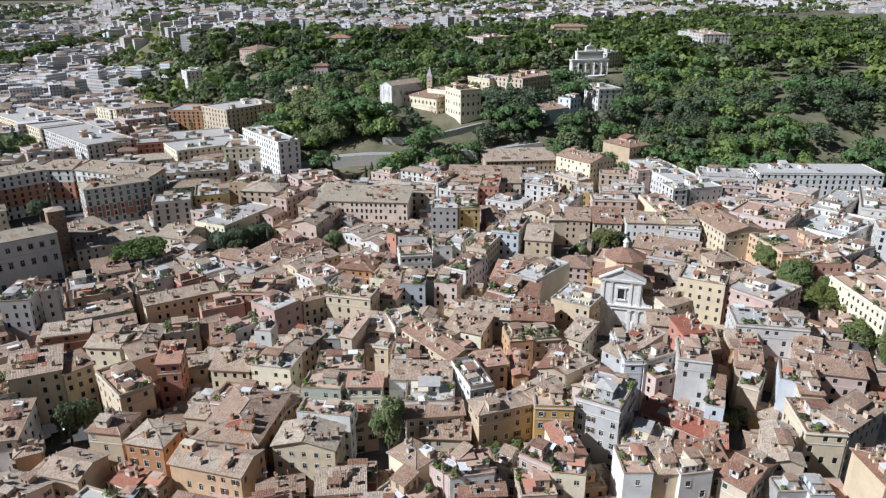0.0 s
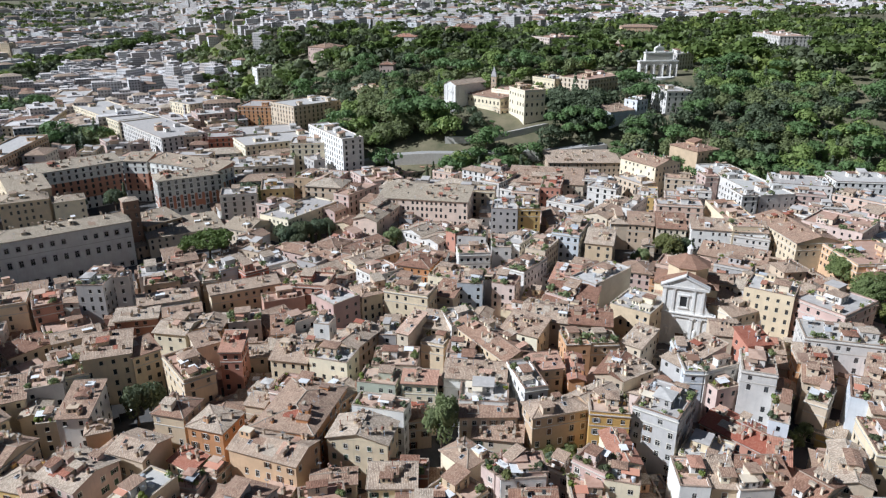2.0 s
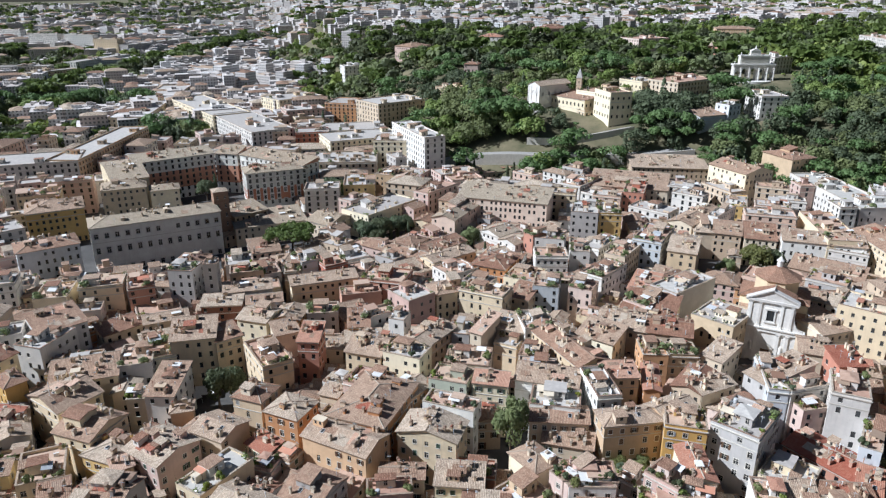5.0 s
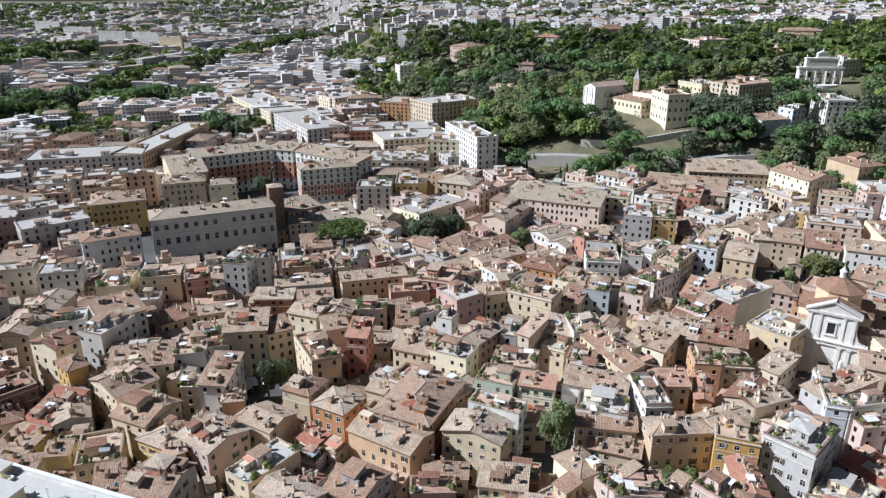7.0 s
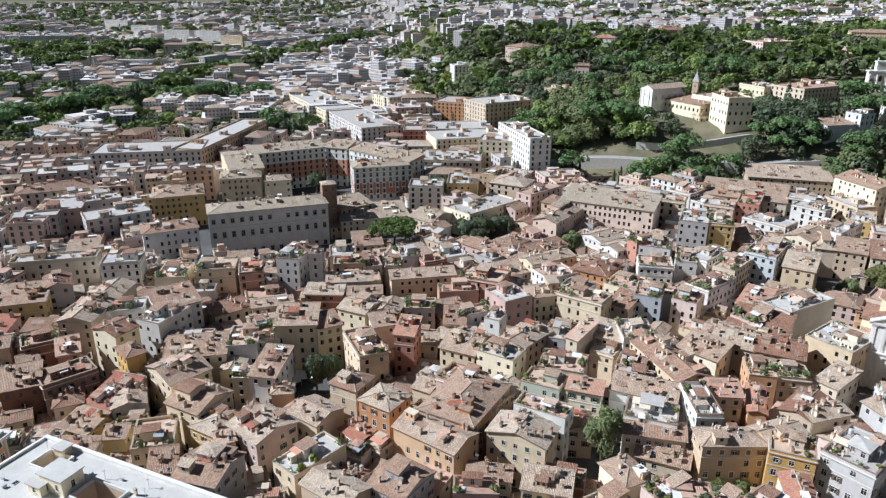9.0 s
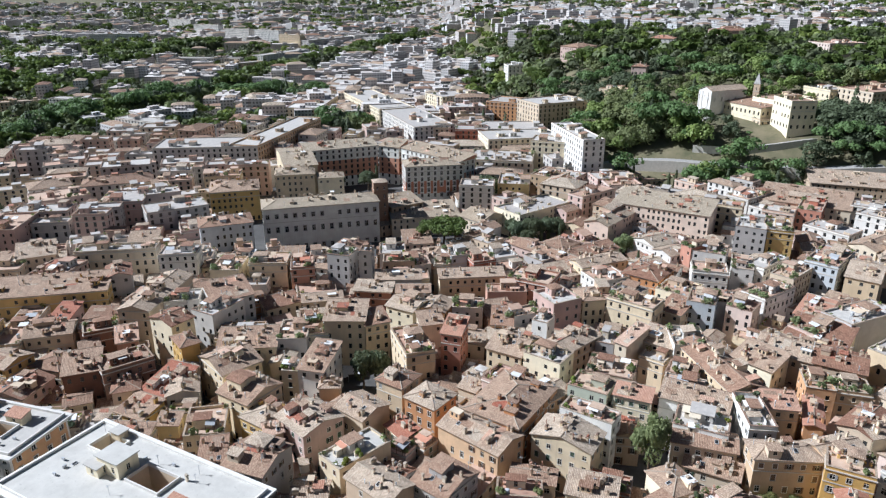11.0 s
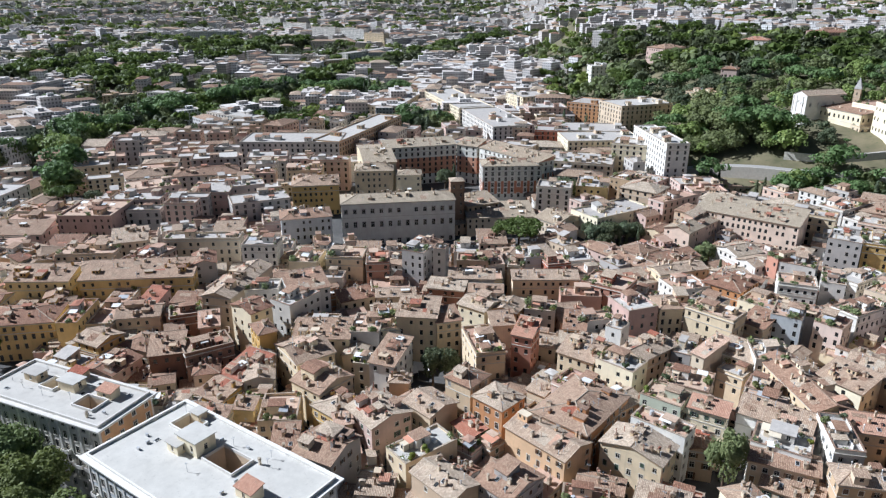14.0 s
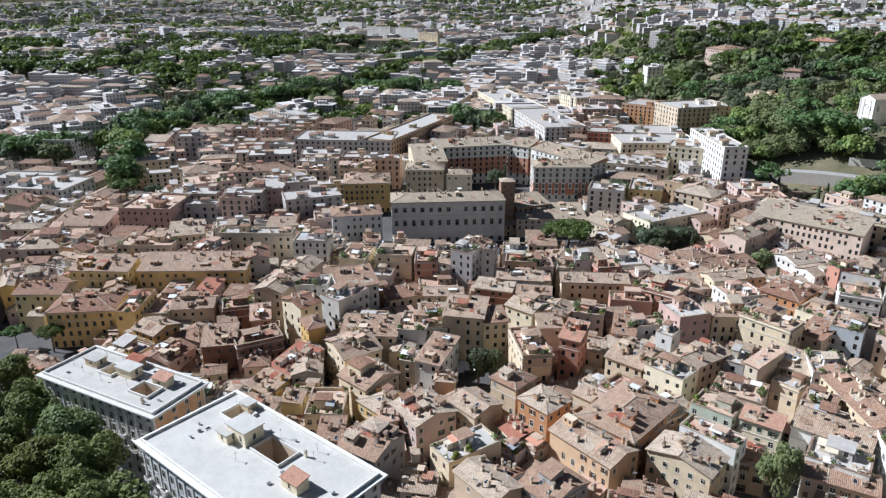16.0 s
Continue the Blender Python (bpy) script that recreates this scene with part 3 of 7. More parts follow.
            hut(px, py, rnd.uniform(0.8, 1.9), rnd.uniform(0.7, 1.6), rnd.uniform(0.9, 2.2))
        elif q < 0.56 and inner:
            canopy(px, py)
        elif q < 0.70:
            stack(px * 0.95, py * 0.95)
        elif q < 0.78:
            aerial(px * 0.95, py * 0.95)
        elif q < 0.90:
            a, b, z = rnd.uniform(0.2, 0.7), rnd.uniform(0.2, 0.5), top(px, py)
            g.box(px * 0.92 - a, py * 0.92 - b, z - 0.02, px * 0.92 + a, py * 0.92 + b, z + rnd.uniform(0.4, 1.0), rnd.choice((4, 7, 8, 9)))
        elif inner:
            a, z = rnd.uniform(1.0, 2.2), top(px, py)
            g.box(px - a, py - 0.1, z - 0.02, px + a, py + 0.1, z + rnd.uniform(0.7, 1.3), rnd.choice((0, 8)))
    return g


def potted_shrub(m, s=1.0, kind=0):
    e = thing("potted_shrub", m, "bushy green shrub in a clay pot on a roof terrace", "plant", "roof terrace plants")
    put("pot", POT, e)
    put("foliage", SHRUBS[kind], e, pose(0, 0, 0.1) @ Matrix.Scale(s, 4))
    return e


COLOUR = dict(cream="cream", ochre="ochre", yellow="yellow", orange="orange", pink="faded pink", white="off-white", grey="grey", red="brick red", tan="tan", brown="brown brick",
              green="pale green", paleblue="pale blue", palace="pale grey", palacered="salmon red", straw="straw yellow", rose="dusty rose", redwall="dull red")
ROOFING = dict(gable="gabled clay tile roof", gablex="gabled clay tile roof", gabley="gabled clay tile roof", hip="hipped clay tile roof", shed="single-pitch clay tile roof", flat="flat grey roof terrace", terr="terracotta-paved roof terrace", white="flat white membrane roof")


def house(x, y, turn, w, d, h, roof, wall, tile, z=0.0, plain=False, name="house", near=True, bulk=False, group="houses of the old quarter"):
    """One house: wall with cut openings, roof, ridge tiles, windows, chimneys and roof clutter."""
    rnd = random.Random(int(x * 31 + y * 17 + w * 7))
    h += 0.021 * (int(abs(x) * 7 + abs(y) * 3) % 23)
    here = pose(x, y, z, 0, 0, turn)
    e = None if bulk else thing(name, here, f"{COLOUR[wall]} stucco {'apartment block' if name != 'house' else 'town house'} with a {ROOFING[roof]}", "house" if name == "house" else "building", group)
    far = math.hypot(x, y)
    near = near and not bulk
    grand = wall in ("palace", "palacered") or name != "house"
    floors = max(2, round(h / (7.5 if wall == "palace" else 6.2 if wall == "straw" else 3.7)))
    bay, ww, hh = (4.4, 1.7, 3.0) if wall == "palace" else (3.9, 1.45, 2.4) if grand else (rnd.uniform(2.5, 3.3), rnd.uniform(1.0, 1.3), rnd.uniform(1.7, 2.1))
    g = Geo("stucco " + wall, "stone", "stucco palace")
    bands = ((0, h * 0.27, 2), (h * 0.27, h * 0.66, 0), (h * 0.66, h + 1, 2)) if wall == "palacered" else ()
    keep = 0.97 if grand else rnd.uniform(0.6, 0.92)
    blank = () if grand else tuple(s for s in range(4) if rnd.random() < 0.13)
    base = -6.0 if z else 0.0
    if base:
        g.prism([(-w / 2, -d / 2), (w / 2, -d / 2), (w / 2, d / 2), (-w / 2, d / 2)], base, 0.0, 0, False)
    spots = facades(g, w, d, 0.0, h, floors, bay, ww, hh, keep, rnd, [s for s in range(4) if s not in blank], bands=bands)
    if grand or rnd.random() < 0.4:       # string course and cornice
        for zz, pr in ((h - 0.45, 0.28), (h * (1 - 1 / floors) - 0.1, 0.1)):
            g.box(-w / 2 - pr, -d / 2 - pr, zz, w / 2 + pr, -d / 2 - 0.003, zz + 0.3, 1)
            g.box(-w / 2 - pr, d / 2 + 0.003, zz, w / 2 + pr, d / 2 + pr, zz + 0.3, 1)
            g.box(-w / 2 - pr, -d / 2 - 0.003, zz, -w / 2 - 0.003, d / 2 + 0.003, zz + 0.3, 1)
            g.box(w / 2 + 0.003, -d / 2 - 0.003, zz, w / 2 + pr, d / 2 + 0.003, zz + 0.3, 1)
    # roof
    cover = {"tile": "tile", "pale": "pale tile", "red": "red", "terr": "terr", "flat": "flat", "white": "white roof"}[tile]
    rg, cg = Geo(cover, "stucco " + wall), Geo("ridge")
    clutter = []
    if roof in ("gable", "gablex", "gabley", "hip", "shed"):
        span = {"gablex": d, "gabley": w}.get(roof, min(w, d))
        rise = min(rnd.uniform(0.26, 0.34), 3.2 / (span / 2 + 0.5)) if roof != "shed" else min(rnd.uniform(0.16, 0.24), 2.6 / d)
        top = pitched(rg, cg, w, d, h + 0.2, roof, rise, wallmat=(g, 0))
        if near:
            for i in range(rnd.choice((2, 2, 3, 4)) + int(w * d / 160)):
                px, py = rnd.uniform(-0.4, 0.4) * w, rnd.uniform(-0.4, 0.4) * d
                put("chimney", rnd.choice(CHIMNEYS), e, pose(px, py, top(px, py), 0, 0, rnd.choice((0, 90))))
            if rnd.random() < 0.5:
                px, py = rnd.uniform(-0.3, 0.3) * w, -d * rnd.uniform(0.15, 0.35)
                tilt = math.degrees(math.atan(rise)) if (roof in ("shed", "gablex") or (w >= d and roof != "gabley")) else 0
                put("skylight", SKYLIGHT, e, pose(px, py, top(px, py) + 0.02, tilt, 0, 0))
            slope = math.degrees(math.atan(rise))
            faces_front = roof in ("shed", "gablex") or (w >= d and roof != "gabley")
            for i in range(rnd.choice((0, 0, 0, 1)) if far < 240 and min(w, d) > 6 and not grand else 0):
                if faces_front:
                    px, py, ang = rnd.uniform(-0.36, 0.36) * w, -d * rnd.uniform(0.2, 0.34), 0
                else:
                    sd = rnd.choice((-1, 1))
                    px, py, ang = sd * w * rnd.uniform(0.2, 0.34), rnd.uniform(-0.36, 0.36) * d, 90 * sd
                put("dormer", rnd.choice(DORMERS), e, pose(px, py, top(px, py), 0, 0, ang))
            if rnd.random() < 0.35:
                px, py = rnd.uniform(-0.3, 0.3) * w, rnd.uniform(-0.3, 0.3) * d
                put("antenna", ANTENNA, e, pose(px, py, top(px, py), 0, 0, rnd.uniform(0, 360)))
            if w * d > 130 and rnd.random() < 0.3 and not grand:
                aw, ad = w * rnd.uniform(0.3, 0.5), d * rnd.uniform(0.3, 0.45)
                px, py = rnd.uniform(-0.2, 0.2) * w, rnd.uniform(-0.15, 0.2) * d
                ag, ar, ac = Geo("stucco " + wall, "stone"), Geo("tile"), Geo("ridge")
                zt = top(0, 0) + rnd.uniform(0.2, 1.2)
                sp = facades(ag, aw, ad, h, zt + 0.3, 1, 2.2, 0.9, 1.2, 0.8, rnd, (0, 1, 3))
                pitched(ar, ac, aw, ad, zt + 0.4, rnd.choice(("shed", "gable", "hip")), 0.22, 0.35, (ag, 0))
                at = put("attic", ag.mesh("attic"), e, pose(px, py, 0))
                put("attic_roof", ar.mesh("attic_roof"), at)
                for s, u, zz, a, b in sp:
                    put("window", window_mesh(0.9, round(b, 1), "bare", "brown"), at, spot_pose(aw, ad, s, u, zz))
    else:
        t, ph = 0.3, rnd.uniform(0.5, 1.0)
        g.face([(-w / 2 + t, -d / 2 + t, h), (w / 2 - t, -d / 2 + t, h), (w / 2 - t, d / 2 - t, h), (-w / 2 + t, d / 2 - t, h)], 0)
        g.box(-w / 2, -d / 2, h, w / 2, -d / 2 + t, h + ph, 0, False)
        g.box(-w / 2, d / 2 - t, h, w / 2, d / 2, h + ph, 0, False)
        g.box(-w / 2, -d / 2 + t, h, -w / 2 + t, d / 2 - t, h + ph, 0, False)
        g.box(w / 2 - t, -d / 2 + t, h, w / 2, d / 2 - t, h + ph, 0, False)
        rg.box(-w / 2 + t + 0.02, -d / 2 + t + 0.02, h + 0.005, w / 2 - t - 0.02, d / 2 - t - 0.02, h + 0.12, 0)
        m = 0.12
        for a, b, c2, d2 in ((-w / 2 - m, -d / 2 - m, w / 2 + m, -d / 2 + t + m), (-w / 2 - m, d / 2 - t - m, w / 2 + m, d / 2 + m), (-w / 2 - m, -d / 2 + t + m, -w / 2 + t + m, d / 2 - t - m), (w / 2 - t - m, -d / 2 + t + m, w / 2 + m, d / 2 - t - m)):
            cg.box(a, b, h + ph + 0.003, c2, d2, h + ph + 0.1)
        zt = h + 0.12
        if roof == "white":
            zt = h + 0.12
        # roof rooms
        rooms = [] if plain else [(rnd.uniform(-0.22, 0.22) * w, rnd.uniform(-0.1, 0.25) * d, min(w, 12) * rnd.uniform(0.3, 0.5), min(d, 12) * rnd.uniform(0.3, 0.5), rnd.uniform(2.3, 3.0)) for i in range(1 + (w * d > 350) + (w * d > 900) * 2)]
        for j, (px, py, aw, ad, ah) in enumerate(rooms):
            if w * d > 350:
                px, py = rnd.uniform(-0.38, 0.38) * w, rnd.uniform(-0.35, 0.35) * d
            ag, ac = Geo("stucco " + rnd.choice((wall, "white", "tan", wall)), "stone"), Geo("ridge")
            sp = facades(ag, aw, ad, zt, zt + ah, 1, 2.0, 0.9, 1.5, 0.8, rnd)
            at = None if bulk else put("roof_room", ag.mesh("roof_room"), e, pose(px, py, 0))
            ar = Geo(rnd.choice(("tile", "tile", cover)))
            if rnd.random() < 0.6 and roof != "white":
                pitched(ar, ac, aw, ad, zt + ah + 0.15, rnd.choice(("shed", "hip")), 0.2, 0.3, (ag, 0))
                if not bulk:
                    at.data = ag.mesh("roof_room")
            else:
                ar.box(-aw / 2 - 0.2, -ad / 2 - 0.2, zt + ah + 0.003, aw / 2 + 0.2, ad / 2 + 0.2, zt + ah + 0.2)
            if bulk:
                BULK.absorb(ag, here @ pose(px, py, 0), SLOTS)
                BULK.absorb(ar, here @ pose(px, py, 0), SLOTS)
                continue
            put("room_roof", ar.mesh("room_roof"), at)
            if near:
                for s, u, zz, a, b in sp:
                    put("window", window_mesh(0.9, round(b, 1), "bare", "brown"), at, spot_pose(aw, ad, s, u, zz))
        if near and not plain:
            for i in range(rnd.randint(1, 3)):
                px, py = rnd.uniform(-0.38, 0.38) * w, rnd.uniform(-0.38, 0.38) * d
                nm, ms = rnd.choice((("air_conditioner", AC_UNIT), ("chimney", CHIMNEYS[1]), ("water_tank", TANK), ("antenna", ANTENNA), ("satellite_dish", DISH), ("chimney", CHIMNEYS[2])))
                put(nm, ms, e, pose(px, py, zt, 0, 0, rnd.choice((0, 90, 180, 270))))
            if roof == "terr" or rnd.random() < 0.35:
                if rnd.random() < 0.45:      # pergola or awning
                    pg = Geo(rnd.choice(("canvas white", "tile", "metal", "canvas white", "canvas red")), "shutter brown")
                    aw, ad = rnd.uniform(2.5, 4.5), rnd.uniform(2.2, 3.5)
                    pg.slab([(-aw / 2, -ad / 2, 2.2), (aw / 2, -ad / 2, 2.2), (aw / 2, ad / 2, 2.6), (-aw / 2, ad / 2, 2.6)], 0.06, 0)
                    for sx in (-1, 1):
                        for sy in (-1, 1):
                            pg.box(sx * (aw / 2 - 0.12) - 0.05, sy * (ad / 2 - 0.12) - 0.05, 0, sx * (aw / 2 - 0.12) + 0.05, sy * (ad / 2 - 0.12) + 0.05, 2.15 + 0.2 * (sy + 1), 1)
                    put("pergola", pg.mesh("pergola"), e, pose(rnd.uniform(-0.25, 0.25) * w, -d * rnd.uniform(0.15, 0.3), zt, 0, 0, rnd.choice((0, 90))))
                mw = pose(x, y, z, 0, 0, turn)
                for i in range(rnd.randint(1, 4)):
                    sd = rnd.choice((-1, 1))
                    px, py = (sd * (w / 2 - 0.9), rnd.uniform(-0.4, 0.4) * d) if rnd.random() < 0.5 else (rnd.uniform(-0.42, 0.42) * w, -(d / 2 - 0.9))
                    if far < 215:
                        potted_shrub(mw @ pose(px, py, zt, 0, 0, rnd.uniform(0, 360)), rnd.uniform(0.9, 1.9), rnd.randrange(4))
                    else:
                        GREENERY.append((*(mw @ Vector((px, py, zt - 0.6))), rnd.uniform(0.22, 0.36)))
    BUILT.append((x, y, turn, w, d))
    crowd = None
    if far < 480 and not plain:
        sloped = roof in ("gable", "gablex", "gabley", "hip", "shed")
        surface = top if sloped else (lambda px, py: h + 0.12)
        crowd = fittings(rnd, w, d, surface, "tan" if grand else wall, sloped, min(24, int(w * d / (30 if grand else 10 if far < 240 else 15 if far < 360 else 26))))
    if bulk:
        for q in (g, rg, cg) + ((crowd,) if crowd else ()):
            BULK.absorb(q, here, SLOTS)
        q = Geo("pane")
        for s, u, zz, a, b in spots:
            m = spot_pose(w, d, s, u, zz)
            q.face([tuple(m @ Vector(p)) for p in ((-a / 2, 0.15, 0), (a / 2, 0.15, 0), (a / 2, 0.15, b), (-a / 2, 0.15, b))], 0)
        BULK.absorb(q, here, SLOTS)
        return None
    put("wall", g.mesh("wall"), e)
    put("roof", rg.mesh("roof"), e)
    if crowd and crowd.v:
        tagged(put("roof_clutter", crowd.mesh("roof_clutter"), e, None, "chimneys, flues, huts and plants crowding the roof"), kind="stuff")
    if cg.v:
        put("ridge_cap" if roof in ("gable", "gablex", "gabley", "hip", "shed") else "coping", cg.mesh("ridge_cap"), e)
    # windows: single ones on the sides that look to the river, the rest joined
    shut = rnd.choice(("green", "brown", "brown", "grey"))
    rest = []
    to = Vector((-x, -y)).normalized()
    for s, u, zz, a, b in spots:
        aa = radians(turn) + (-1.5708, 0.0, 1.5708, 3.1416)[s]
        kind = "bare" if grand else rnd.choice(("open", "closed", "plain", "plain", "bare"))
        if grand:
            kind = "noble" if wall[:6] == "palace" else "plain"
        a2, b2 = round(a, 1) + (0.05 if a - round(a, 1) > 0 else 0), b
        if near and (far < SINGLE or (wall[:6] == "palace" and far < 470)) and math.cos(aa) * to.x + math.sin(aa) * to.y > 0.12:
            put("window", window_mesh(a, b, kind, shut), e, spot_pose(w, d, s, u, zz))
        else:
            rest.append((s, u, zz, a, b))
    if rest:
        q = Geo("pane", "frame")
        for s, u, zz, a, b in rest:
            m = spot_pose(w, d, s, u, zz)
            q.face([tuple(m @ Vector(p)) for p in ((-a / 2, 0.15, 0), (a / 2, 0.15, 0), (a / 2, 0.15, b), (-a / 2, 0.15, b))], 0)
            q.face([tuple(m @ Vector(p)) for p in ((-a / 2 - 0.1, -0.12, 0), (a / 2 + 0.1, -0.12, 0), (a / 2 + 0.1, 0.0, 0.02), (-a / 2 - 0.1, 0.0, 0.02))], 1)
        tagged(put("rear_glazing", q.mesh("rear_glazing"), e), kind="stuff")
    return e


BULK_MATS = ["stucco " + nm for nm in STUCCO] + ["stone", "far tile", "red", "ridge", "flat", "white roof", "terr", "pane", "frame", "canvas white", "metal", "leaf mid", "far tile", "leaf light"]
BULK = Geo(*BULK_MATS)
SLOTS = {nm: i for i, nm in enumerate(BULK_MATS)}
SLOTS["tile"] = BULK_MATS.index("far tile")
SINGLE = 192.0        # metres: nearer houses get windows as single parts
BUILT = []

# streets and squares that stay free of houses: points along the middle, width
STREETS = [([(-44.6, 208), (-43.5, 181), (-46.4, 155), (-46.8, 138)], 6.0), ([(-20.4, 229), (-9.4, 213), (-1.5, 200), (3.1, 186), (7.5, 172.5), (9.7, 161)], 5.5),
           ([(-20.1, 200), (-16.7, 160)], 6.0), ([(-205, 175), (-168.6, 144), (-150, 138)], 5.5), ([(40.6, 248), (50.7, 301), (59.5, 331), (70, 369)], 6.0), ([(68, 221), (59, 186)], 4.5), ([(89, 195), (82, 176)], 4.0),
           ([(-215, 95), (-151, 104.5), (-120, 106), (-87, 99.7)], 7.0), ([(160, 215), (157, 262), (152, 300), (148, 335), (135, 380)], 16.0)]
# belts of trees across the plain: points along the middle, half width, number of trees
BELTS = [([(-533, 291), (-564, 343), (-577, 399), (-589, 447), (-589, 480)], 15, 110), ([(-574, 227), (-559, 245), (-534, 260)], 17, 46), ([(-593, 499), (-622, 589), (-588, 630), (-531, 636)], 15, 90),
         ([(-535, 650), (-502, 673), (-460, 665)], 18, 70), ([(-1002, 497), (-1047, 598), (-1047, 696), (-955, 759), (-943, 845)], 42, 330), ([(-954, 577), (-861, 595), (-781, 637)], 26, 120),
         ([(-1223, 513), (-1081, 505)], 50, 130), ([(-1584, 672), (-1473, 702)], 70, 130), ([(-1063, 926), (-1125, 1107), (-1065, 1184)], 60, 210), ([(-672, 859), (-702, 1096), (-757, 1359), (-794, 1574)], 18, 170),
         ([(-610, 674), (-657, 800)], 14, 55), ([(-365, 524), (-326, 539)], 13, 26), ([(-470, 262), (-455, 272)], 7, 6), ([(-426, 232), (-418, 240)], 7, 6), ([(-740, 420), (-730, 426)], 8, 6)]


def in_belt(x, y, grow=8.0):
    for pts, hw, n in BELTS:
        for (x0, y0), (x1, y1) in zip(pts, pts[1:]):
            dx, dy = x1 - x0, y1 - y0
            t = min(1.0, max(0.0, ((x - x0) * dx + (y - y0) * dy) / (dx * dx + dy * dy)))
            if math.hypot(x - x0 - t * dx, y - y0 - t * dy) < hw + grow:
                return True
    return False


# places kept free: x, y, turn, width, depth (squares, gardens, courts, churches)
KEEP_CLEAR = [(-222, 274, 39, 34, 26), (-245, 396, 39, 70, 62), (-228, 352, 39, 118, 80), (-252, 286, 39, 22, 70), (-196, 276, 39, 66, 16), (-163, 308, 39, 64, 34), (68, 262, -16, 30, 52), (57, 246, -16, 24, 18),
              (-113, 177, 10, 24, 22), (-105, 338, 30, 40, 34), (-15.6, 168, 0, 9, 10), (15, 166, 0, 9, 9), (75, 325, 0, 30, 22), (-45, 466, 0, 90, 30), (-152, 389, 0, 22, 20), (-143, 308, 0, 18, 18), (-345, 508, 20, 60, 30),
              (110, 160, 0, 14, 16), (-265, 100, 10, 60, 16), (-180, 62, 8, 110, 44), (-62, 233, 0, 6, 10), (-56, 330, 0, 14, 14), (86, 182, -30, 10, 14), (-538, 262, 20, 60, 30)]

# ---- the old quarter, house by house ----
house(-74.2, 122.4, -16.0, 14.8, 9.2, 14, "gablex", "tan", "tile")
house(-60.2, 130.8, -14.6, 10.8, 13.3, 14, "gablex", "grey", "tile")
house(-87.1, 131.9, -20.5, 9.1, 17.2, 13, "white", "cream", "white")
house(-107.2, 116.6, 4.5, 11.9, 13.7, 15, "gablex", "grey", "tile")
house(-106.3, 138.4, -20.7, 13.7, 13.6, 14, "gablex", "pink", "tile")
house(-96.0, 150.4, -15.1, 11.4, 11.0, 13, "gablex", "tan", "tile")
house(-91.1, 163.8, -8.9, 9.7, 9.4, 17, "hip", "ochre", "tile")
house(-78.5, 160.3, -12.5, 11.2, 10.4, 15.5, "hip", "orange", "tile")
house(-82.2, 149.2, -25.5, 8.8, 5.7, 10, "shed", "cream", "red")
house(-74.7, 147.5, -16.2, 6.1, 5.7, 9, "terr", "tan", "terr")
house(-122.0, 166.8, 10.8, 8.8, 15.6, 14, "shed", "white", "tile")
house(-113.7, 159.9, 27.1, 6.3, 5.9, 11, "hip", "tan", "tile")
house(-128.6, 161.0, 18.1, 5.4, 7.6, 13, "terr", "cream", "terr")
house(-78.8, 142.4, -6.8, 6.3, 5.1, 9, "terr", "pink", "terr")
house(16.5, 172.0, 20.5, 17.1, 7.8, 18.00, "hip", "ochre", "tile")
house(28.3, 178.6, 39.8, 12.3, 8.3, 18.13, "gablex", "ochre", "tile")
house(31.1, 171.3, -3.1, 10.8, 9.1, 19.26, "flat", "yellow", "terr")
house(47.0, 173.7, -29.8, 12.5, 17.3, 20.39, "flat", "grey", "flat")
house(32.5, 157.6, 9.3, 6.7, 14.1, 15.52, "gabley", "cream", "red")
house(31.9, 148.1, -9.8, 8.7, 7.9, 14.65, "terr", "cream", "terr")
house(25.7, 151.2, -35.1, 9.3, 8.4, 15.78, "terr", "pink", "terr")
house(23.1, 145.0, 4.2, 9.0, 10.6, 11.00, "terr", "tan", "terr")
house(5.9, 150.2, 9.2, 13.8, 8.4, 14.13, "terr", "pink", "terr")
house(9.6, 144.1, 3.4, 11.5, 5.1, 10.26, "gablex", "tan", "tile")
house(14.1, 196.3, 15.0, 10.7, 7.3, 17.39, "shed", "cream", "red")
house(24.2, 198.7, -0.2, 4.8, 15.8, 15.52, "gabley", "orange", "red")
house(37.5, 199.8, -26.1, 9.0, 15.6, 15.65, "gabley", "tan", "tile")
house(41.3, 198.1, 37.4, 13.5, 8.0, 15.78, "gablex", "cream", "tile")
house(63.3, 207.8, -52.2, 8.9, 20.6, 17.00, "shed", "grey", "tile")
house(53.1, 249.3, -32.7, 15.8, 19.0, 16.13, "flat", "cream", "flat")
house(101.7, 251.4, -28.0, 17.2, 15.8, 23.26, "flat", "cream", "flat")
house(121.0, 242.5, -50.9, 18.4, 22.2, 22.39, "flat", "pink", "flat")
house(114.1, 222.0, -10.5, 23.9, 14.8, 19.52, "flat", "white", "white")
house(81.2, 208.7, 13.1, 8.1, 8.8, 22.65, "shed", "red", "red")
house(79.7, 197.5, -13.9, 9.9, 14.4, 20.78, "terr", "white", "terr")
house(82.2, 182.3, -22.3, 5.2, 16.9, 14.00, "terr", "paleblue", "terr")
house(79.6, 231.5, -8.9, 9.9, 12.8, 15.13, "gablex", "tan", "tile")
house(68.2, 200.1, 27.3, 13.2, 5.8, 17.26, "terr", "white", "terr")
house(69.2, 195.2, 24.1, 8.4, 5.9, 13.39, "terr", "pink", "terr")
house(60.2, 204.9, -0.2, 5.7, 20.7, 17.52, "flat", "paleblue", "flat")
house(71.5, 178.7, -44.2, 20.4, 12.2, 8.65, "gablex", "redwall", "red")
house(77.3, 167.1, -18.3, 5.5, 8.6, 9.28, "shed", "redwall", "red")
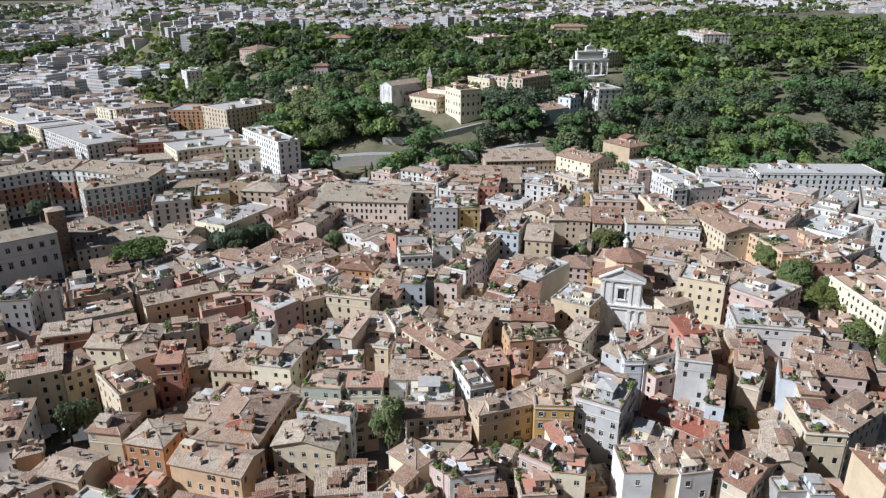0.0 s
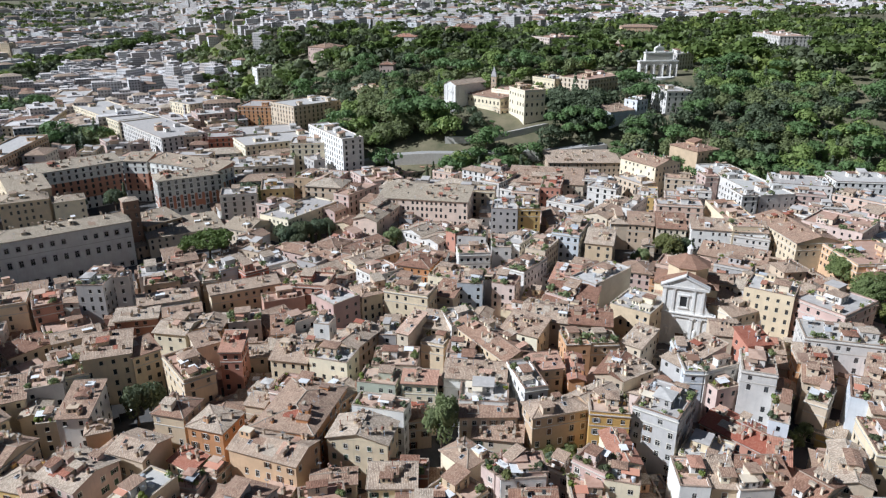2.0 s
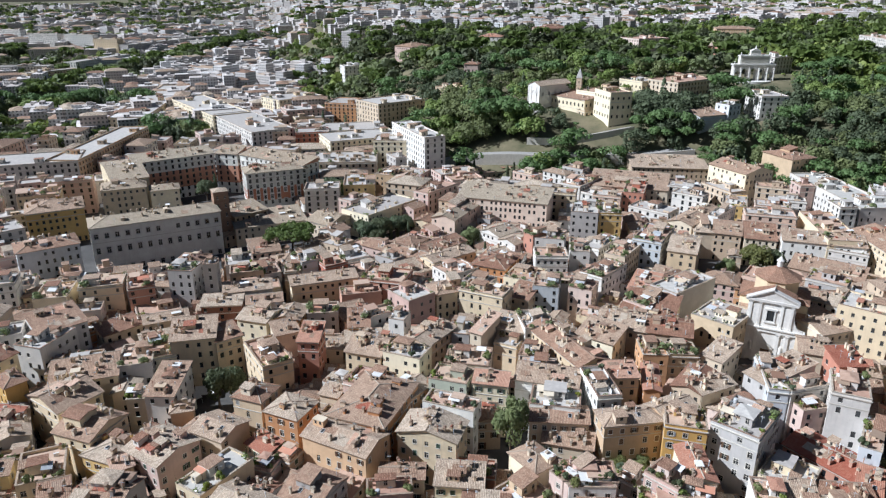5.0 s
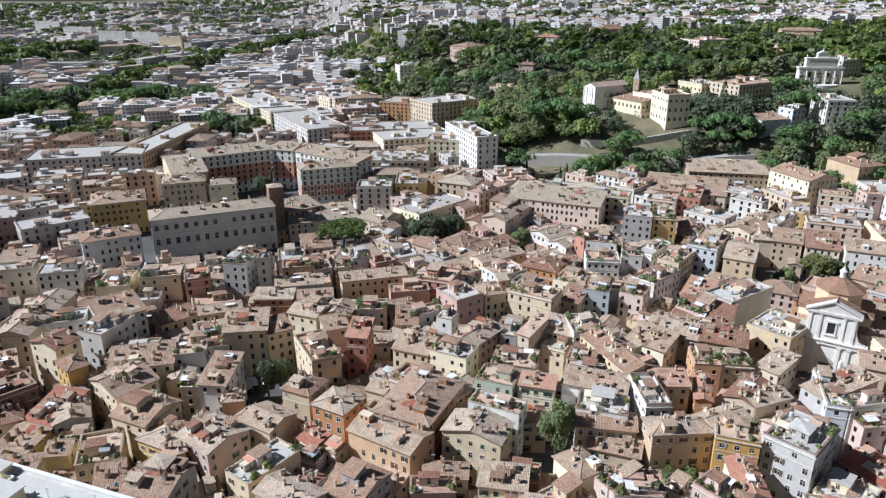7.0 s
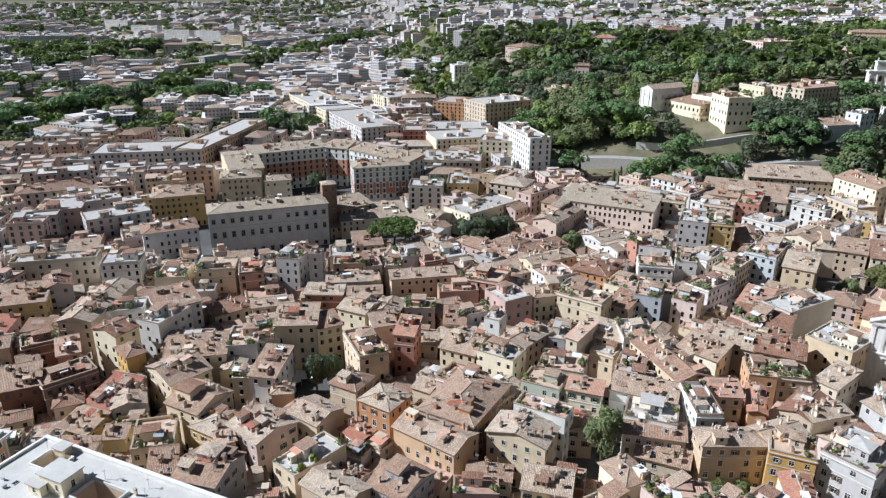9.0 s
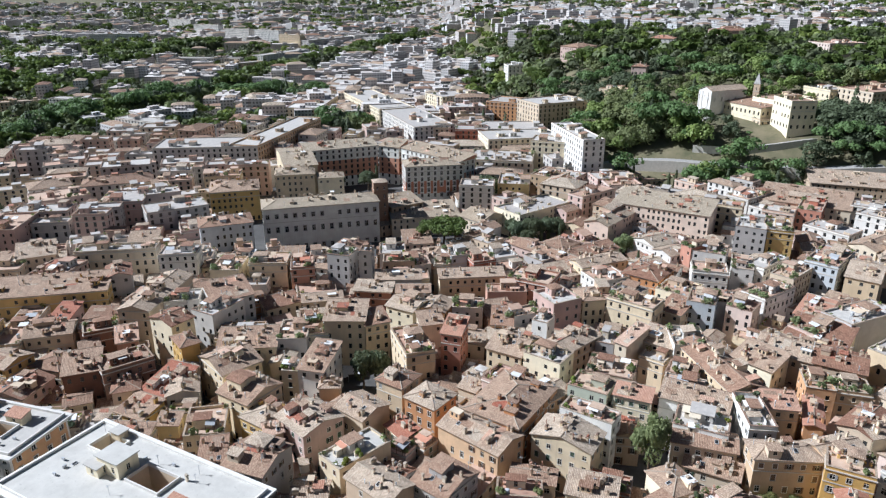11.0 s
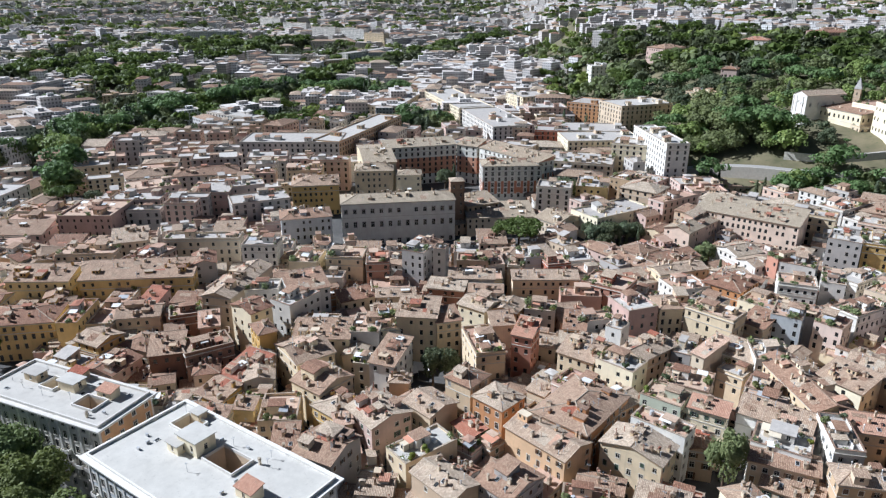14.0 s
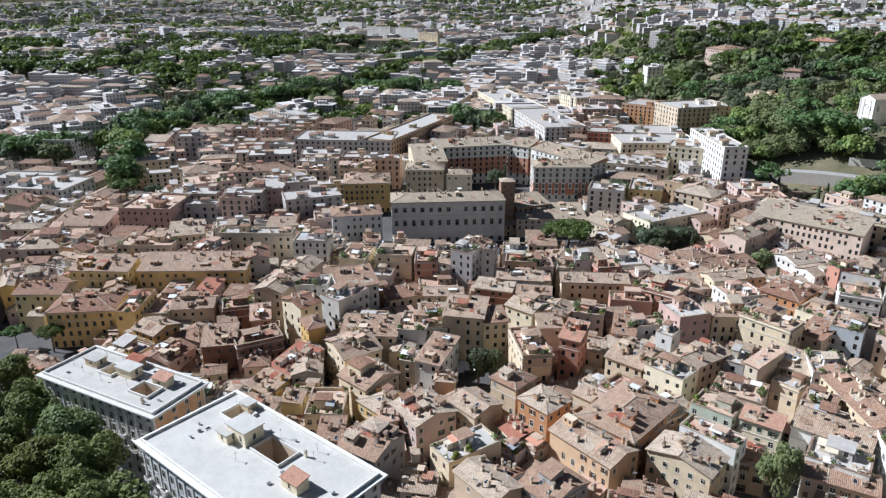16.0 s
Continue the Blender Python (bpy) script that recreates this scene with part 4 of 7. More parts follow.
house(99.7, 202.4, -17.6, 7.9, 14.9, 15.00, "gablex", "tan", "tile")
house(97.4, 192.2, -32.7, 6.1, 12.7, 13.13, "terr", "tan", "terr")
house(102.0, 212.3, -9.5, 9.7, 9.5, 15.26, "shed", "orange", "tile")
house(108.0, 191.2, -22.3, 5.8, 14.0, 16.39, "terr", "paleblue", "terr")
house(110.6, 185.5, -9.5, 6.4, 12.6, 15.52, "shed", "tan", "tile")
house(126.2, 197.5, -14.2, 14.0, 15.4, 15.65, "gablex", "pink", "tile")
house(120.2, 204.9, -27.8, 7.7, 16.8, 14.78, "shed", "pink", "tile")
house(103.6, 166.1, -6.6, 10.6, 16.4, 17.00, "terr", "cream", "terr")
house(113.9, 166.1, 34.7, 18.8, 8.0, 18.13, "shed", "tan", "tile")
house(90.8, 157.6, -13.9, 7.7, 17.6, 14.26, "gabley", "tan", "tile")
house(78.3, 147.9, -49.2, 7.5, 16.6, 13.39, "gablex", "tan", "tile")
house(62.3, 146.7, 9.5, 8.6, 7.8, 15.52, "terr", "white", "terr")
house(55.7, 148.5, -0.1, 6.4, 9.9, 15.65, "shed", "cream", "tile")
house(48.2, 147.9, -0.1, 7.3, 11.4, 15.78, "terr", "white", "red")
house(85.3, 141.8, -0.1, 7.4, 5.6, 13.00, "white", "grey", "white")
house(91.8, 141.4, -0.1, 6.0, 7.7, 13.13, "white", "paleblue", "flat")
house(111.6, 341.0, -7.1, 35.4, 10.1, 16.26, "shed", "white", "tile")
house(110.0, 322.7, -25.6, 30.1, 12.4, 8.39, "shed", "tan", "tile")
house(93.9, 251.7, -60.6, 11.9, 27.9, 15.52, "gabley", "tan", "tile")
house(162.8, 237.6, -86.9, 34.0, 18.9, 21.65, "terr", "cream", "terr")
house(157.3, 283.5, 28.3, 22.9, 4.8, 14.78, "terr", "cream", "terr")
house(46.8, 318.5, -12.3, 12.3, 25.5, 18.00, "gablex", "cream", "tile")
house(10.2, 282.1, -30.3, 10.1, 20.8, 17.13, "terr", "white", "terr")
house(40.9, 270.7, -40.7, 12.1, 26.0, 18.26, "flat", "grey", "flat")
house(26.3, 257.4, -30.4, 10.7, 18.2, 16.39, "terr", "pink", "terr")
house(27.5, 251.9, -15.7, 19.3, 16.3, 15.52, "shed", "cream", "tile")
house(17.5, 238.3, -10.6, 17.2, 16.3, 15.65, "gablex", "tan", "tile")
house(33.0, 235.1, -6.1, 14.9, 14.4, 15.78, "gablex", "tan", "tile")
house(9.2, 226.6, -24.8, 13.9, 11.6, 15.00, "shed", "cream", "tile")
house(35.3, 219.3, 8.2, 9.5, 8.4, 15.13, "terr", "ochre", "terr")
house(25.8, 217.9, 9.1, 8.4, 11.0, 15.26, "terr", "orange", "terr")
house(48.1, 220.0, -35.5, 7.2, 12.7, 15.39, "shed", "tan", "tile")
house(-13.8, 224.4, -69.3, 14.1, 11.3, 18.52, "flat", "white", "flat")
house(-2.5, 210.3, -53.1, 30.4, 11.6, 18.65, "gablex", "cream", "tile")
house(8.5, 185.7, -71.2, 16.7, 7.2, 19.08, "flat", "white", "flat")
house(-11.0, 197.2, -0.2, 12.0, 7.3, 17.00, "terr", "paleblue", "terr")
house(-12.1, 204.7, -4.6, 9.7, 8.4, 17.13, "terr", "pink", "terr")
house(-7.0, 189.0, -3.5, 18.8, 8.2, 17.26, "shed", "white", "tile")
house(-4.0, 178.8, -0.2, 14.3, 10.3, 16.39, "terr", "white", "flat")
house(-2.8, 174.1, 6.4, 16.4, 8.6, 14.52, "gablex", "tan", "tile")
house(0.5, 168.6, -3.8, 13.9, 7.2, 10.65, "shed", "tan", "tile")
house(2.3, 150.2, -42.5, 6.6, 10.5, 13.78, "terr", "pink", "terr")
house(6.5, 148.1, 10.7, 11.6, 6.9, 13.40, "terr", "white", "terr")
house(-23.6, 183.1, -0.2, 10.2, 5.8, 18.13, "shed", "cream", "red")
house(-36.1, 184.6, -5.2, 11.9, 9.6, 17.26, "terr", "green", "terr")
house(-32.9, 196.5, 1.7, 14.2, 12.2, 17.39, "terr", "tan", "terr")
house(-30.5, 216.7, -22.0, 4.4, 13.3, 18.52, "shed", "tan", "red")
house(-38.5, 217.3, -0.2, 6.2, 10.8, 16.65, "flat", "grey", "flat")
house(-21.9, 223.1, -14.4, 11.7, 9.5, 16.78, "shed", "tan", "tile")
house(-22.1, 215.0, -15.3, 8.3, 6.6, 14.00, "flat", "cream", "flat")
house(-36.5, 159.6, -6.7, 16.9, 10.5, 15.13, "gabley", "cream", "tile")
house(-33.6, 172.5, -9.1, 15.7, 7.4, 15.26, "terr", "white", "terr")
house(-24.2, 178.6, 14.9, 7.3, 10.9, 9.39, "gabley", "tan", "tile")
house(-55.8, 167.7, -8.7, 17.5, 24.7, 16.52, "hip", "orange", "tile")
house(-59.0, 151.7, -15.9, 20.6, 11.8, 14.65, "gablex", "orange", "tile")
house(-41.2, 144.5, 11.0, 11.3, 6.3, 11.26, "gable", "tan", "tile")
house(-42.5, 136.9, 18.5, 11.3, 6.7, 11.39, "terr", "pink", "terr")
house(-24.1, 152.9, 4.6, 12.4, 6.9, 8.52, "terr", "redwall", "terr")
house(-65.8, 197.9, -5.6, 12.3, 15.5, 17.52, "gablex", "cream", "tile")
house(-52.3, 192.8, -11.8, 13.0, 9.3, 19.65, "flat", "cream", "flat")
house(-48.8, 209.2, -21.4, 10.3, 17.0, 17.78, "gabley", "tan", "tile")
house(-60.8, 214.6, -5.8, 5.7, 7.0, 20.00, "flat", "white", "flat")
house(-62.0, 182.9, -11.1, 13.4, 10.5, 13.13, "terr", "pink", "red")
house(-48.9, 178.8, -24.3, 9.1, 12.9, 14.26, "gable", "orange", "tile")
house(-87.4, 198.1, 7.2, 6.9, 9.9, 18.39, "shed", "red", "red")
house(-97.9, 186.5, -46.4, 19.6, 9.9, 17, "terr", "cream", "terr")
house(-126.2, 190.2, 24.2, 14.3, 12.1, 19.65, "shed", "cream", "tile")
house(-117.0, 193.6, 47.2, 8.9, 8.9, 17.78, "shed", "cream", "tile")
house(-139.5, 187.0, 40.9, 7.4, 10.2, 16.00, "terr", "tan", "terr")
house(-134.4, 182.7, 26.8, 9.5, 5.7, 14.13, "terr", "cream", "terr")
house(-85.5, 244.7, 26.6, 15.8, 8.4, 14.52, "flat", "redwall", "terr")
house(-78.2, 257.6, -2.8, 18.2, 14.2, 16.65, "terr", "redwall", "terr")
house(-61.9, 235.3, 51.4, 12.4, 13.4, 19.78, "flat", "pink", "flat")
house(-52.5, 246.6, 35.1, 8.7, 11.2, 18.00, "hip", "cream", "tile")
house(-34.9, 246.5, -14.0, 17.8, 10.8, 19.13, "terr", "cream", "terr")
house(-103.7, 251.8, 31.4, 27.3, 6.7, 15.26, "shed", "cream", "tile")
house(-114.4, 214.6, -5.2, 11.9, 11.9, 15.39, "gable", "cream", "tile")
house(-118.1, 226.5, 26.3, 13.3, 5.7, 15.52, "shed", "white", "tile")
house(-104.6, 219.3, 4.5, 10.5, 10.9, 14.65, "gable", "orange", "tile")
house(-93.5, 224.4, 18.6, 11.4, 9.4, 14.78, "terr", "grey", "terr")
house(-130.4, 237.0, 26.9, 18.8, 6.7, 15.00, "shed", "grey", "tile")
house(-136.3, 226.9, 18.6, 15.2, 7.5, 13.13, "shed", "brown", "tile")
house(-77.8, 219.7, 18.6, 7.6, 10.4, 14.26, "shed", "orange", "tile")
house(-101.3, 207.1, 39.2, 8.4, 8.0, 14.39, "shed", "tan", "tile")
house(-73.5, 226.3, 43.8, 15.0, 7.5, 14.52, "terr", "grey", "terr")
house(-157.0, 236.9, 6.6, 10.2, 11.1, 21.65, "flat", "grey", "flat")
house(-145.1, 236.2, 18.6, 5.3, 6.5, 24.78, "flat", "grey", "flat")
house(-138.8, 252.9, 27.7, 13.7, 9.2, 16.00, "terr", "tan", "terr")
house(-152.2, 212.6, 37.5, 15.9, 5.1, 11.13, "shed", "tan", "tile")
house(-83.9, 299.1, -24.1, 36.4, 12.5, 12.26, "gablex", "pink", "tile")
house(-66.5, 309.7, 56.7, 28.9, 7.5, 11.39, "shed", "tan", "tile")
house(-59.5, 292.6, 48.5, 23.2, 10.3, 14.52, "gable", "cream", "tile")
house(-36.8, 288.3, -13.9, 15.8, 17.9, 14.65, "hip", "orange", "tile")
house(-14.7, 319.3, -2.0, 14.2, 14.4, 17.78, "terr", "white", "terr")
house(-20.6, 319.2, -38.9, 6.1, 13.5, 18.00, "flat", "red", "tile")
house(-13.2, 297.9, 9.8, 14.4, 11.5, 16.13, "terr", "white", "terr")
house(-0.8, 309.5, 3.8, 8.8, 17.0, 16.26, "terr", "white", "terr")
house(-22.0, 273.5, -14.9, 13.8, 15.7, 15.39, "terr", "cream", "terr")
house(-12.3, 262.3, -1.4, 10.3, 13.9, 17.52, "terr", "paleblue", "terr")
house(2.1, 262.7, -14.4, 9.5, 10.6, 16.65, "terr", "pink", "terr")
house(-20.9, 255.5, -17.4, 8.7, 11.6, 14.78, "shed", "tan", "tile")
house(-171.0, 131.6, 44.3, 7.9, 10.0, 12.00, "hip", "pink", "tile")
house(-160.0, 138.4, 3.1, 10.3, 14.8, 11.13, "shed", "pink", "red")
house(-156.3, 140.7, 42.7, 9.3, 18.1, 11.76, "gable", "grey", "tile")
house(-187.3, 129.7, 45.2, 10.9, 11.5, 15.39, "shed", "brown", "tile")
house(-177.6, 137.4, 62.6, 15.8, 10.5, 15.52, "flat", "brown", "tile")
house(-201.6, 117.8, 11.9, 12.7, 13.4, 10.65, "gable", "pink", "tile")
house(-218.2, 124.8, 4.9, 11.4, 11.1, 12.78, "gablex", "yellow", "tile")
house(-194.3, 122.6, 27.4, 9.0, 6.8, 6.00, "shed", "tan", "tile")
house(-249.9, 166.0, 37.0, 45.2, 14.6, 16.13, "shed", "yellow", "tile")
house(-280.9, 142.3, 32.5, 25.3, 11.9, 16.26, "shed", "yellow", "tile")
house(-282.4, 117.4, 35.4, 18.9, 13.2, 14.39, "gablex", "yellow", "tile")
house(-255.0, 119.8, 41.5, 24.4, 17.0, 14.52, "hip", "yellow", "tile")
house(-239.1, 130.4, 35.4, 7.5, 20.6, 14.65, "terr", "yellow", "red")
house(-301.5, 111.8, 59.1, 4.7, 14.3, 14.78, "gable", "yellow", "tile")
house(-271.7, 142.2, 49.3, 8.1, 15.9, 12.00, "gabley", "yellow", "tile")
house(-239.1, 144.9, 35.4, 9.5, 32.1, 11.13, "flat", "tan", "terr")
house(-232.2, 157.6, 21.8, 7.7, 13.3, 11.26, "shed", "pink", "red")
house(-224.7, 146.3, 41.6, 15.7, 11.3, 12.39, "gable", "tan", "tile")
house(-208.0, 153.8, 52.1, 11.6, 9.1, 13.52, "terr", "brown", "terr")
house(-192.1, 151.4, 48.6, 6.8, 9.4, 14.65, "shed", "redwall", "red")
house(-205.4, 178.6, 18.2, 12.0, 34.9, 17.78, "gabley", "tan", "tile")
house(-235.8, 187.5, 48.9, 9.6, 14.1, 18.00, "gabley", "grey", "tile")
house(-181.6, 191.7, 55.9, 15.9, 15.2, 17.13, "shed", "white", "tile")
house(-177.0, 180.8, -4.1, 10.8, 16.1, 16.26, "flat", "white", "flat")
house(-195.6, 181.8, 35.4, 13.7, 10.5, 16.39, "flat", "white", "flat")
house(-182.1, 163.0, 80.1, 9.2, 12.5, 18.52, "gablex", "cream", "tile")
house(-165.5, 152.3, 63.0, 6.1, 9.7, 18.65, "hip", "yellow", "tile")
house(-148.5, 153.9, -21.9, 17.0, 13.7, 14.78, "gabley", "cream", "tile")
house(-151.5, 167.0, 31.3, 19.5, 11.0, 14.00, "shed", "cream", "tile")
house(-140.6, 178.6, 27.4, 10.3, 14.8, 15.13, "terr", "grey", "terr")
house(-254.0, 203.5, 33.6, 34.2, 9.2, 19.26, "flat", "tan", "flat")
house(-224.6, 211.1, 31.7, 15.7, 11.6, 20.39, "flat", "white", "flat")
house(-201.2, 215.1, 24.7, 12.1, 16.1, 16.52, "terr", "cream", "terr")
house(-187.5, 225.5, 27.3, 16.2, 13.1, 17.65, "terr", "cream", "terr")
house(-171.8, 227.4, 35.4, 9.8, 13.6, 17.78, "terr", "redwall", "terr")
house(-308.3, 149.2, 95.3, 15.4, 17.1, 14.00, "gable", "tan", "tile")
house(-262.6, 179.6, 17.3, 15.0, 19.0, 17.13, "terr", "pink", "terr")
house(-300.3, 175.8, 35.4, 26.2, 15.0, 13.26, "terr", "tan", "terr")
house(-131.1, 142.6, -7.8, 12.8, 13.9, 14.39, "gablex", "cream", "tile")
house(-119.8, 136.5, -9.5, 10.6, 11.5, 12.52, "hip", "yellow", "tile")
house(-133.7, 126.5, 35.5, 11.1, 14.3, 11.65, "terr", "cream", "terr")
house(-144.9, 123.4, 25.7, 6.1, 4.8, 10.78, "shed", "yellow", "tile")
house(-122.0, 116.1, 35.5, 6.8, 11.0, 11.26, "shed", "tan", "tile")
house(-113.1, 130.4, 46.3, 4.9, 4.7, 12.65, "shed", "cream", "red")
house(-91.5, 117.1, 26.3, 8.9, 8.2, 8.78, "gable", "grey", "tile")
house(-168.3, 206.3, 58.1, 14.3, 8.1, 9, "shed", "tan", "tile")
house(-133.1, 258.9, 35.4, 11.0, 13.4, 14, "terr", "grey", "terr")
house(-121.3, 261.8, 20.1, 7.2, 11.7, 15, "terr", "tan", "terr")
house(-117.8, 268.4, 46.9, 9.9, 11.2, 17, "flat", "paleblue", "flat")
house(-106.6, 268.9, 45.6, 10.7, 10.7, 16, "terr", "redwall", "terr")
house(109.5, 140.7, -86.8, 13.2, 12.7, 20, "hip", "cream", "tile")
house(163.0, 308.6, -80.8, 29.3, 27.9, 17, "terr", "orange", "terr")
house(166.6, 291.3, -93.9, 17.3, 22.7, 15, "terr", "redwall", "terr")
house(165.2, 342.7, -41.3, 27.5, 25.9, 20, "terr", "pink", "terr")
house(142.3, 337.9, -79.9, 41.2, 21.9, 18, "gablex", "ochre", "tile")
house(133.9, 302.0, -74.7, 27.0, 5.5, 9, "shed", "cream", "tile")
house(199.8, 316.8, -20.1, 20.5, 31.5, 6, "flat", "paleblue", "flat")
house(142.1, 423.0, -76.0, 73.3, 21.0, 19, "white", "white", "white", z=1.1)
house(218.9, 373.6, -43.9, 14.7, 46.2, 17, "white", "white", "white")
house(203.1, 342.1, -50.9, 26.0, 41.8, 14, "white", "white", "white")
house(239.6, 373.5, -27.5, 14.6, 48.7, 18, "white", "white", "white")
house(187.8, 306.7, -57.9, 14.4, 26.1, 14, "flat", "white", "flat")
house(238.4, 441.2, -2.5, 76.8, 26.9, 18, "flat", "white", "flat", name="apartment_block")
house(177.5, 428.6, -12.1, 32.7, 24.5, 18, "flat", "white", "flat")
house(115.3, 346.8, -21.4, 36.7, 22.8, 14, "flat", "white", "flat")
house(118.9, 358.4, -87.7, 45.5, 15.4, 18, "terr", "cream", "terr")
house(101.5, 447.8, 12.2, 26.2, 18.4, 15, "flat", "red", "tile")
house(51.4, 473.6, 5.3, 48.4, 26.8, 17, "shed", "tan", "tile", z=2.0)
house(25.9, 428.4, -5.3, 45.4, 30.2, 17, "shed", "tan", "tile")
house(91.9, 446.6, -52.9, 29.3, 22.0, 25, "gable", "cream", "tile")
house(83.7, 408.2, -10.7, 13.0, 25.2, 14, "flat", "yellow", "flat")
house(-0.4, 425.0, -28.3, 13.7, 37.2, 18, "terr", "white", "terr")
house(58.3, 373.5, -31.8, 13.2, 37.3, 15, "gabley", "tan", "tile")
house(71.4, 378.0, -29.2, 6.5, 26.4, 17, "flat", "white", "flat")
house(59.5, 359.5, -0.3, 8.9, 19.8, 14, "hip", "tan", "tile")
house(71.4, 355.4, -8.5, 13.1, 13.7, 14, "shed", "tan", "tile")
house(86.2, 353.0, -7.6, 14.3, 18.5, 14, "shed", "tan", "tile")
house(33.1, 324.6, -18.1, 13.1, 25.3, 20, "terr", "paleblue", "terr")
house(26.4, 271.6, -17.3, 10.0, 15.0, 16, "shed", "pink", "red")
house(18.9, 307.8, -22.5, 9.6, 21.5, 17, "terr", "tan", "terr")
house(8.7, 315.0, -26.0, 8.7, 21.5, 17, "flat", "white", "flat")
house(-42.8, 370.8, -5.6, 49.4, 22.4, 21, "shed", "rose", "pale")
house(-64.8, 354.4, 75.7, 43.4, 13.2, 17, "gable", "rose", "pale")
house(12.3, 355.1, 5.3, 11.2, 21.7, 22, "flat", "yellow", "flat")
house(1.2, 352.5, -4.1, 13.6, 20.5, 22, "flat", "grey", "flat")
house(28.3, 405.6, -8.4, 11.6, 28.8, 20, "terr", "red", "terr")
house(-208.3, 294.6, 39.7, 59.8, 17.8, 22.25, "hip", "palace", "pale")
house(-257.9, 340.7, 35.3, 23.2, 17.4, 22, "hip", "cream", "pale")
house(-238.3, 349.6, 35.3, 15.6, 13.0, 20, "hip", "cream", "pale")
house(-275.9, 366.5, -47.0, 53.2, 20.2, 24, "gabley", "cream", "pale")
house(-261.8, 397.0, 47.4, 49.7, 14.0, 26, "shed", "palacered", "pale")
house(-231.6, 418.0, 0.4, 15.3, 14.0, 26, "shed", "palacered", "pale")
house(-193.3, 407.8, -20.2, 54.9, 14.0, 26, "shed", "palacered", "pale")
house(-187.6, 389.1, 35.3, 36.9, 17.0, 24, "hip", "palacered", "pale")
house(-167.9, 335.0, 36.1, 37.7, 21.2, 10, "shed", "tan", "pale")
house(-135.1, 342.6, -22.1, 16.5, 20.0, 10, "gablex", "tan", "pale")
house(-181.6, 334.9, 57.9, 20.2, 15.3, 14, "shed", "ochre", "pale")
house(-237.0, 253.9, 45.9, 25.0, 16.6, 20, "hip", "paleblue", "tile")
house(-340.3, 206.4, 31.3, 27.7, 28.0, 18, "terr", "pink", "terr")
house(-316.4, 264.5, 35.3, 22.7, 24.7, 19, "flat", "pink", "flat")
house(-304.8, 279.6, 50.7, 18.6, 14.8, 20, "flat", "pink", "flat")
house(-279.6, 310.6, 40.5, 27.4, 23.9, 18, "hip", "yellow", "tile")
house(-368.9, 312.9, 44.9, 29.2, 17.7, 22, "flat", "grey", "flat", name="apartment_block")
house(-359.1, 378.8, 30.6, 71.3, 34.0, 23, "flat", "white", "flat", name="apartment_block")
house(-341.8, 435.9, 101.8, 113.9, 21.3, 23, "flat", "orange", "flat", name="apartment_block")
house(-305.5, 330.6, 35.3, 21.8, 16.3, 18, "terr", "cream", "terr")
house(-294.0, 192.7, 50.4, 15.7, 14.2, 15, "shed", "tan", "tile")
house(-337.0, 144.4, 42.2, 18.7, 16.7, 14, "hip", "grey", "tile")
house(-315.5, 149.6, 14.7, 10.3, 12.9, 16, "flat", "orange", "flat")
house(-357.8, 254.5, 60.7, 29.3, 22.0, 18, "terr", "pink", "terr")
house(-443.2, 198.9, 26.8, 41.2, 30.9, 14, "flat", "white", "flat", name="apartment_block")
house(-430.8, 182.1, 126.6, 32.4, 13.4, 10, "shed", "tan", "tile")
house(-438.4, 213.6, 118.0, 62.0, 15.4, 10, "gablex", "tan", "tile")
house(-445.4, 271.0, 53.9, 25.3, 19.0, 15, "flat", "tan", "flat", name="apartment_block")
house(-557.9, 257.0, 35.2, 52.9, 34.0, 20, "flat", "white", "white", name="apartment_block")
house(-461.5, 286.0, 54.8, 26.4, 19.8, 16, "terr", "grey", "terr", name="apartment_block")
house(-487.9, 352.8, 35.2, 22.9, 17.2, 17, "hip", "pink", "tile")
house(-117.2, 470.0, -54.1, 61.5, 14.8, 30, "flat", "white", "flat", z=5.2, name="apartment_block")
house(-136.1, 475.3, 8.5, 26.3, 19.7, 27, "flat", "cream", "flat", name="apartment_block")
house(-132.2, 386.0, 17.0, 18.1, 24.1, 20, "flat", "yellow", "flat")
house(-119.5, 414.0, -7.9, 18.1, 13.6, 18, "terr", "ochre", "terr")
house(-112.7, 363.1, 63.3, 40.4, 20.5, 13, "flat", "cream", "flat")
house(-93.5, 450.6, 35.3, 21.5, 16.1, 5, "white", "white", "white")
house(-61.7, 479.9, 41.7, 44.7, 15.8, 5, "terr", "tan", "terr", z=1.9, name="apartment_block")
house(-161.7, 445.0, 14.9, 42.7, 32.0, 19, "flat", "tan", "flat", name="apartment_block")
house(-171.0, 506.7, 35.2, 56.4, 34.0, 22, "flat", "cream", "flat", name="apartment_block")
house(-350.7, 599.0, -41.8, 125.8, 34.0, 24, "flat", "cream", "flat", name="apartment_block")
house(-273.3, 531.4, -43.8, 95.9, 34.0, 24, "flat", "white", "flat", name="apartment_block")
house(-244.3, 507.1, 21.3, 28.4, 21.3, 22.2, "flat", "tan", "flat", name="apartment_block")
house(-257.0, 601.4, 35.1, 35.1, 26.3, 24, "flat", "pink", "flat", name="apartment_block")
house(-217.1, 635.0, -2.3, 50.0, 34.0, 24, "flat", "orange", "flat", z=1.9, name="apartment_block")
house(-167.3, 582.9, 50.2, 50.6, 34.0, 25, "flat", "tan", "flat", z=12.0, name="apartment_block")
house(-295.8, 667.8, 55.8, 51.5, 34.0, 24, "flat", "cream", "flat", name="apartment_block")
house(-212.7, 513.3, 20.5, 25.4, 19.0, 22, "flat", "red", "flat", name="apartment_block")
